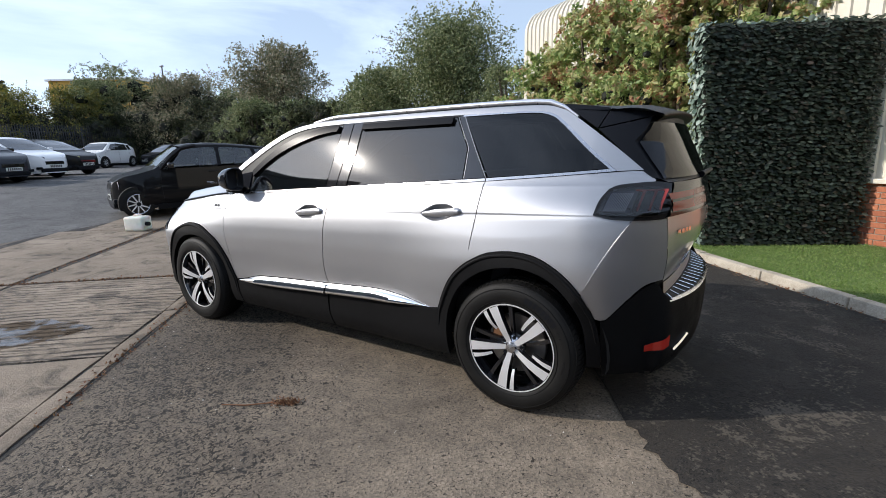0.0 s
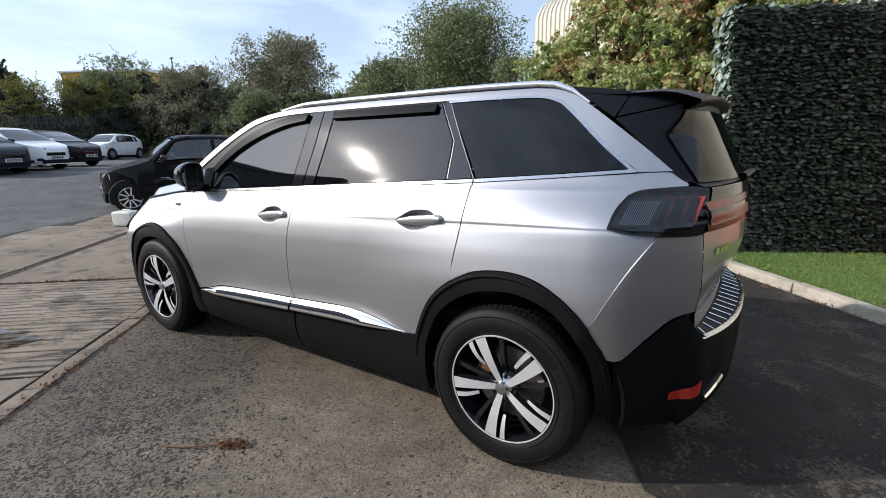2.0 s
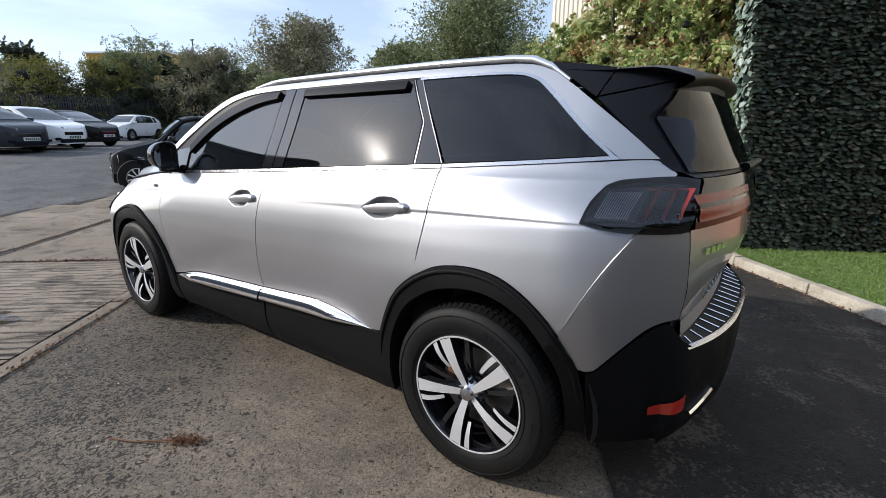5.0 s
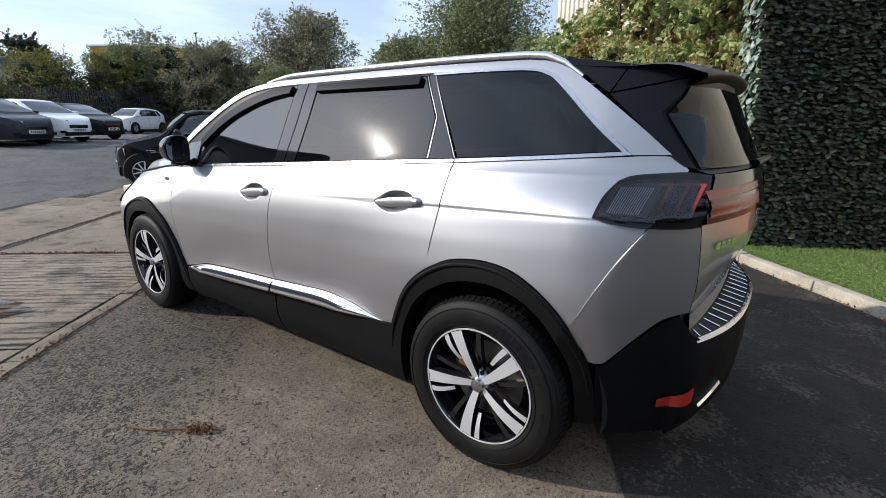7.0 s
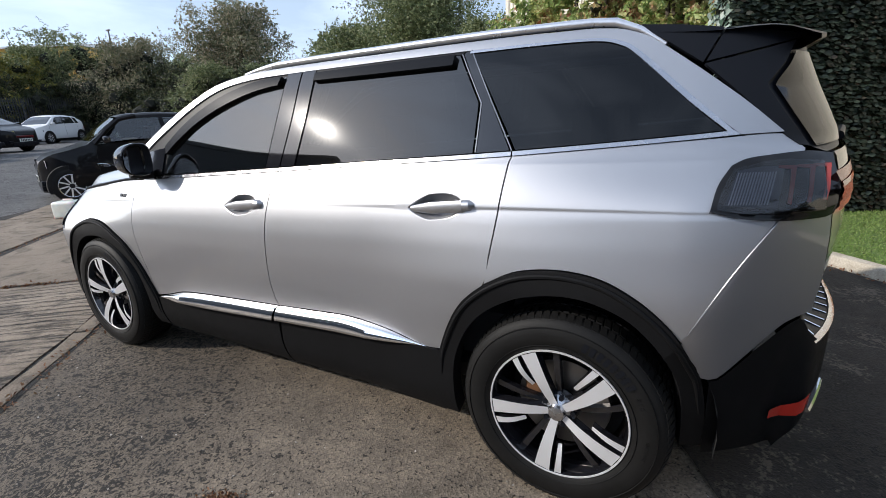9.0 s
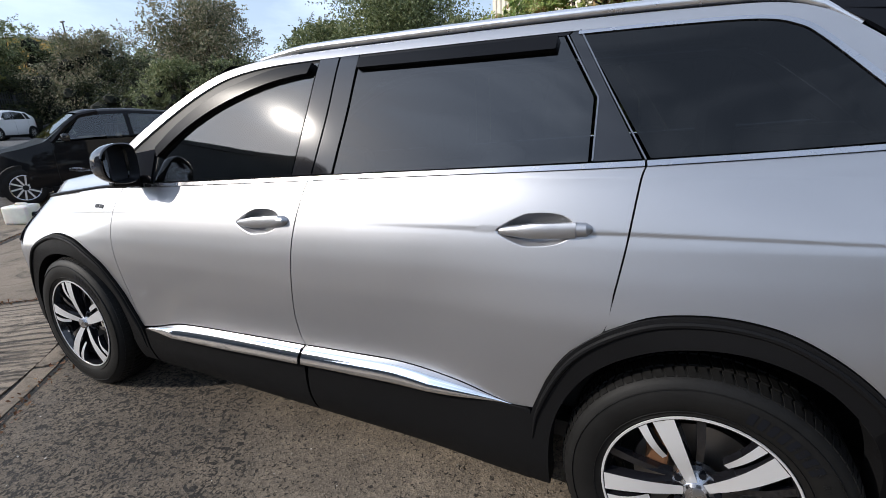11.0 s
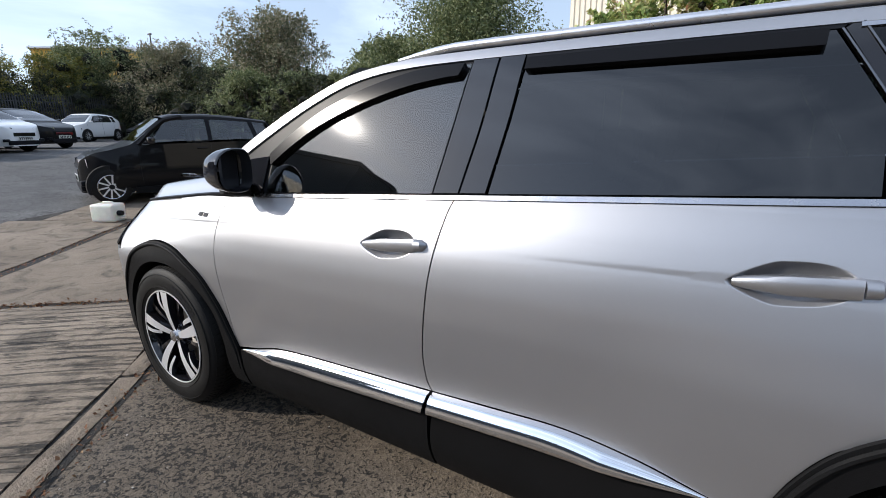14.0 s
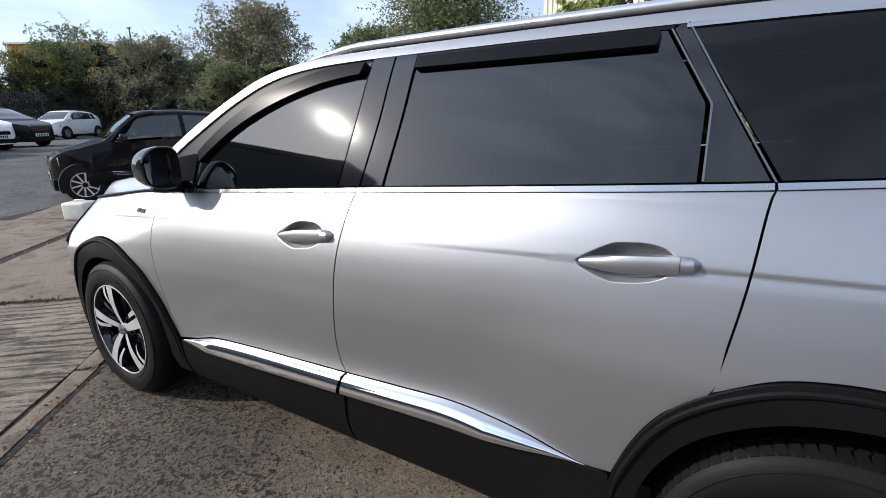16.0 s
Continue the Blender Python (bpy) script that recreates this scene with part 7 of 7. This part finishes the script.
def nose_at(x, y, dx, dy, nose):
    s = math.hypot(dx, dy)
    return heading(x - dx / s * nose, y - dy / s * nose, dx, dy)


hatch = parked_car("black_hatchback", "gloss black small hatchback with silver alloy wheels", heading(-10.53, 2.14, -0.30, -0.95), M["paint_black"], 3.60, 1.53, 1.70, 2.40, 0.40, 0.97, 0.36, 0.95, 2.75, 0.5, 0.305, open_cabin=True)
parked_car("grey_hatchback", "dark grey hatchback facing the yard", nose_at(-19.8, 2.2, 0.9, 0.42, 0.0), M["paint_grey"], 4.28, 1.52, 1.82, 2.70, 0.85, 0.96, 0.0, 0.95, 2.85, tyre_r=0.33)
parked_car("white_hatchback", "white hatchback with black grille facing the yard", nose_at(-21.2, 3.8, 0.9, 0.42, 0.0), M["paint_white"], 4.05, 1.50, 1.75, 2.52, 0.82, 0.95, 0.0, 0.85, 2.7)
parked_car("black_hatchback", "black hatchback parked in the row", nose_at(-23.2, 5.6, 0.9, 0.42, 0.0), M["paint_black"], 4.2, 1.47, 1.78, 2.6, 0.84, 0.93, 0.0, 0.95, 2.8)
parked_car("white_suv", "white compact SUV under the hedge", nose_at(-33.8, 10.5, 0.5, -0.86, 0.0), M["paint_white"], 3.95, 1.60, 1.78, 2.5, 0.82, 1.02, 0.0, 0.80, 2.40, tyre_r=0.34)
parked_car("dark_hatchback", "dark hatchback shaded by the hedge", nose_at(-33.4, 14.2, 0.1, -0.99, 0.0), M["paint_black"], 3.9, 1.5, 1.70, 2.45, 0.8, 0.9, 0.0, 0.75, 2.6)
parked_car("dark_hatchback", "dark hatchback shaded by the hedge", nose_at(-37.8, 8.2, 0.5, -0.86, 0.0), M["paint_grey"], 4.1, 1.5, 1.75, 2.5, 0.8, 0.9, 0.0, 0.8, 2.6)
parked_car("red_hatchback", "red hatchback parked beyond the black one", nose_at(-19.6, 13.8, -0.15, -0.98, 0.0), M["paint_red"], 4.0, 1.50, 1.74, 2.5, 0.8, 0.9, 0.0, 0.8, 2.6)
parked_car("blue_hatchback", "blue-grey hatchback parked beyond the black one", nose_at(-12.9, 7.6, -0.2, -0.97, 0.0), M["paint_blue"], 4.0, 1.46, 1.74, 2.5, 0.8, 0.88, 0.0, 0.8, 2.6)

# ---- small things ----
can = thing("plastic_canister", "white plastic canister lying on the concrete", "canister", place(-8.45, 1.25, 0.012, 28))
bm = boxed(-0.20, 0.17, -0.135, 0.135, 0.0, 0.265, 0.045, 3)
part("canister_body", bm, M["polythene"], can, smooth=True)
bm = bmesh.new()
lathe(bm, [(0.0, 0.235), (0.036, 0.235), (0.038, 0.20), (0.038, 0.165)], "X", 18, (0, -0.04, 0.13))
part("cap", bm, M["satin_black"], can, "black screw cap", smooth=True)
bm = bmesh.new()
tube(bm, [(-0.09, 0.0, 0.262), (-0.07, 0.0, 0.285), (0.07, 0.0, 0.285), (0.09, 0.0, 0.262)], 0.014, 6)
part("canister_handle", bm, M["polythene"], can, smooth=True)

rs = np.random.RandomState(90)
twig = thing("dry_twig", "dry brown seed head on a thin stalk", "twig", pose(-1.115, -1.45, 0.0, 0, 0, 36))
bm = bmesh.new()
tube(bm, [(-0.34, 0.02, 0.006), (-0.2, -0.006, 0.008), (-0.06, 0.004, 0.010), (0.05, 0.0, 0.010)], [0.003, 0.004, 0.004, 0.003], 5)
part("stalk", bm, M["dry"], twig)
cc = rs.normal(size=(420, 3)) * (0.036, 0.018, 0.008) + (0.02, 0, 0.010)
cc[:, 2] = np.abs(cc[:, 2]) + 0.003
tagged(part("seed_head", leaves_mesh("seed_head", cc, rs.normal(size=(420, 3)), 0.013, M["dry"], rs), M["dry"], twig), kind="stuff")

# tufts and litter in the joints and along the kerb
litter = []
for i in range(900):
    u = rs.uniform(-1.0, 9.0)
    litter.append((*strip(u, rs.normal() * 0.035 - 0.02), 0))
for i in range(700):
    v = rs.uniform(-0.0, 4.0)
    litter.append((*strip(2.2 + rs.normal() * 0.03, v), 0))
for i in range(500):
    u = rs.uniform(2.2, 8.0)
    litter.append((*strip(u, 2.2 + rs.normal() * 0.03), 0))
for i in range(420):
    s_ = rs.uniform(0, 1) ** 1.5
    p_ = np.array([0.30, 3.69]) + (np.array([4.4, -0.70]) - np.array([0.30, 3.69])) * s_ - np.array([0.70, 0.66]) * abs(rs.normal()) * 0.05
    litter.append((p_[0], p_[1], 0))
litter = np.array(litter)
litter[:, 2] = ground_z(litter[:, 0], litter[:, 1]) + rs.uniform(0.010, 0.022, len(litter))
dead = new("leaf_litter", leaves_mesh("leaf_litter", litter, rs.normal(size=(len(litter), 3)) + (0, 0, 1.2), 0.026, M["dry"], rs))
tagged(dead, "dry leaf litter and moss in the joints", "litter", kind="stuff")
grit = np.stack([rs.uniform(-3.5, 3.2, 2600), rs.uniform(-3.2, 1.2, 2600), np.zeros(2600)], 1)
grit[:, 2] = ground_z(grit[:, 0], grit[:, 1]) + 0.004
gm = Mat("loose_grit", (0.2, 0.18, 0.15), 0.9)
gm.color(gm.ramp(gm.island(), (0.0, (0.05, 0.045, 0.04)), (0.7, (0.20, 0.18, 0.15)), (1.0, (0.45, 0.42, 0.38))))
gob = new("loose_grit", leaves_mesh("loose_grit", grit, rs.normal(size=(2600, 3)) * 0.5 + (0, 0, 1), 0.009, gm.m, rs, aspect=0.9))
tagged(gob, "loose grit scattered over the asphalt", "gravel", kind="stuff")

rp = random.Random(12)
outline = []
for a in np.linspace(0, 2 * math.pi, 30, endpoint=False):
    u, v = 0.50 + 0.33 * math.cos(a) * (1 + rp.uniform(-0.18, 0.18)), 1.15 + 0.55 * math.sin(a) * (1 + rp.uniform(-0.18, 0.18))
    outline.append(strip(u, v))
puddle = new("puddle", patch_mesh("puddle", outline, M["wet"], 0.0165))
tagged(puddle, "shallow puddle drying on the concrete", "water", kind="structure")

# ---- lawn, kerb, slabs and bricks ----
KB0, KB1 = np.array([-0.75, 4.82]), np.array([4.55, -0.86])
kd = (KB1 - KB0) / np.linalg.norm(KB1 - KB0)
kn = np.array([-kd[1], kd[0]])
lawn_out = [tuple(KB0 + kn * 0.10), tuple(KB1 + kn * 0.10), (9.0, 0.5), (2.6, 4.75), (0.4, 6.1), (-2.6, 8.0), (-3.5, 7.6)]
lawn = new("lawn", patch_mesh("lawn", lawn_out, M["turf"], 0.075))
tagged(lawn, "bright green artificial turf beside the kerb", "grass", kind="structure")
rs = np.random.RandomState(61)
n = 26000
pp = KB0 + kd * rs.uniform(1.0, 5.2, n)[:, None] + kn * (0.11 + rs.uniform(0, 1, n)[:, None] ** 1.2 * 2.6)
gx, gy = pp[:, 0], pp[:, 1]
keep = (gx - 0.5) * 0.86 - (gy - 4.08) * 1.6 > -0.05
pp = pp[keep]
cz = ground_z(pp[:, 0], pp[:, 1]) + 0.088
blades = new("turf_blades", leaves_mesh("turf_blades", np.c_[pp, cz], rs.normal(size=(len(pp), 3)) * (1, 1, 0.45), 0.030, M["turf_blade"], rs, aspect=0.22))
tagged(blades, "short bright green turf blades", "grass", kind="stuff")

kerb = thing("kerb", "pale concrete kerb stones edging the turf", "kerb", kind="structure")
klen = float(np.linalg.norm(KB1 - KB0))
stone = boxed(0.006, 0.909, 0.0, 0.125, -0.12, 0.095, 0.014)
for v in stone.verts:
    if v.co.y < 0.03 and v.co.z > 0.05:
        v.co.y += 0.022
stone_ob = part("kerb_stone", stone, M["kerb"], kerb)
for i in range(int(klen / 0.915)):
    q = KB0 + kd * (0.915 * i)
    mid_ = q + kd * 0.45
    m = Matrix.Translation((q[0], q[1], float(ground_z(*mid_)) + 0.004 * math.sin(i * 2.3))) @ Matrix.Rotation(math.atan2(kd[1], kd[0]) + 0.006 * math.sin(i * 1.7), 4, "Z")
    if i == 0:
        stone_ob.matrix_basis = m
    else:
        o = new("kerb_stone", stone_ob.data)
        o.parent, o.matrix_basis = kerb, m

slabs = thing("concrete_pavement", "worn pale concrete slabs with cracked joints", "pavement", kind="structure")
bed = [strip(-9.0, -0.03), strip(34.0, -0.03), strip(34.0, 3.6), strip(7.0, 3.55), strip(4.7, 4.15), strip(-9.0, 4.6)]
new_bed = part("slab_bed", patch_mesh("slab_bed", bed, M["asphalt_dark"], 0.002, 0.6), M["asphalt_dark"], slabs)


def slab(u0, u1, v0, v1, mat, seed, lift=0.014):
    r_ = random.Random(seed)
    nu, nv = max(3, int((u1 - u0) / 0.22)), max(3, int((v1 - v0) / 0.22))
    vs = []
    for j in range(nv + 1):
        for i in range(nu + 1):
            u, v = u0 + (u1 - u0) * i / nu, v0 + (v1 - v0) * j / nv
            if i in (0, nu):
                u += r_.uniform(-0.012, 0.012)
            if j in (0, nv):
                v += r_.uniform(-0.012, 0.012)
            x, y = strip(u, v)
            edge_ = i in (0, nu) or j in (0, nv)
            vs.append((x, y, float(ground_z(x, y)) + lift - (0.004 if edge_ else 0.0)))
    w = nu + 1
    fs = [(j * w + i, j * w + i + 1, (j + 1) * w + i + 1, (j + 1) * w + i) for j in range(nv) for i in range(nu)]
    loop = [i for i in range(w)] + [j * w + nu for j in range(1, nv + 1)] + [nv * w + i for i in range(nu - 1, -1, -1)] + [j * w for j in range(nv - 1, 0, -1)]
    b = len(vs)
    vs += [(vs[k][0], vs[k][1], vs[k][2] - 0.03) for k in loop]
    for k in range(len(loop)):
        kk = (k + 1) % len(loop)
        fs.append((loop[k], b + k, b + kk, loop[kk]))
    me = mesh_of("slab", vs, fs, mat, False)
    bm = bmesh.new()
    bm.from_mesh(me)
    bmesh.ops.recalc_face_normals(bm, faces=bm.faces)
    bm.to_mesh(me)
    bm.free()
    return part("slab", me, mat, slabs)


slab(-9.0, -3.6, 0.13, 2.17, M["concrete_ridged"], 1)
slab(-3.57, -0.10, 0.13, 2.17, M["concrete"], 2)
slab(-0.07, 2.17, 0.13, 2.17, M["concrete_ridged"], 3)
for i, (ua, ub) in enumerate(((-9.0, -5.2), (-5.18, -3.0), (-2.98, -1.35), (-1.33, -0.25), (-0.23, 0.9), (0.92, 2.17))):
    slab(ua, ub, 0.0, 0.112, M["concrete"], 30 + i, 0.010 + 0.003 * (i % 2))
slab(2.23, 7.2, 0.0, 2.13, M["concrete"], 4)
slab(7.24, 12.2, 0.0, 2.13, M["concrete"], 5)
slab(12.24, 18.0, 0.0, 2.13, M["concrete"], 6)
slab(-9.0, -2.6, 2.22, 4.5, M["concrete"], 7)
slab(-2.56, 2.17, 2.22, 4.3, M["concrete_ridged"], 8)
slab(2.23, 6.0, 2.27, 3.95, M["concrete"], 9)
slab(6.03, 12.2, 2.27, 3.55, M["concrete"], 10)
slab(12.24, 18.0, 2.27, 3.5, M["concrete"], 11)

brick = boxed(0, 0.215, -0.05, 0.040, 0, 0.065, 0.004, 1)
brick_ob = None
for row in range(-1, 11):
    for k in range(24):
        u = 5.9 + 0.225 * k + (0.1125 if row % 2 else 0.0)
        z = 0.02 + 0.075 * row
        q = W0 + wdir * u
        if brick_ob is None:
            for v in brick.verts:
                v.co.y = -v.co.y
            brick_ob = part("brick", brick, M["brick"], wall)
        o = brick_ob if row == -1 and k == 0 else new("brick", brick_ob.data)
        o.parent = wall
        o.matrix_basis = Matrix.Translation((q[0], q[1], z)) @ Matrix.Rotation(math.atan2(wdir[1], wdir[0]), 4, "Z")
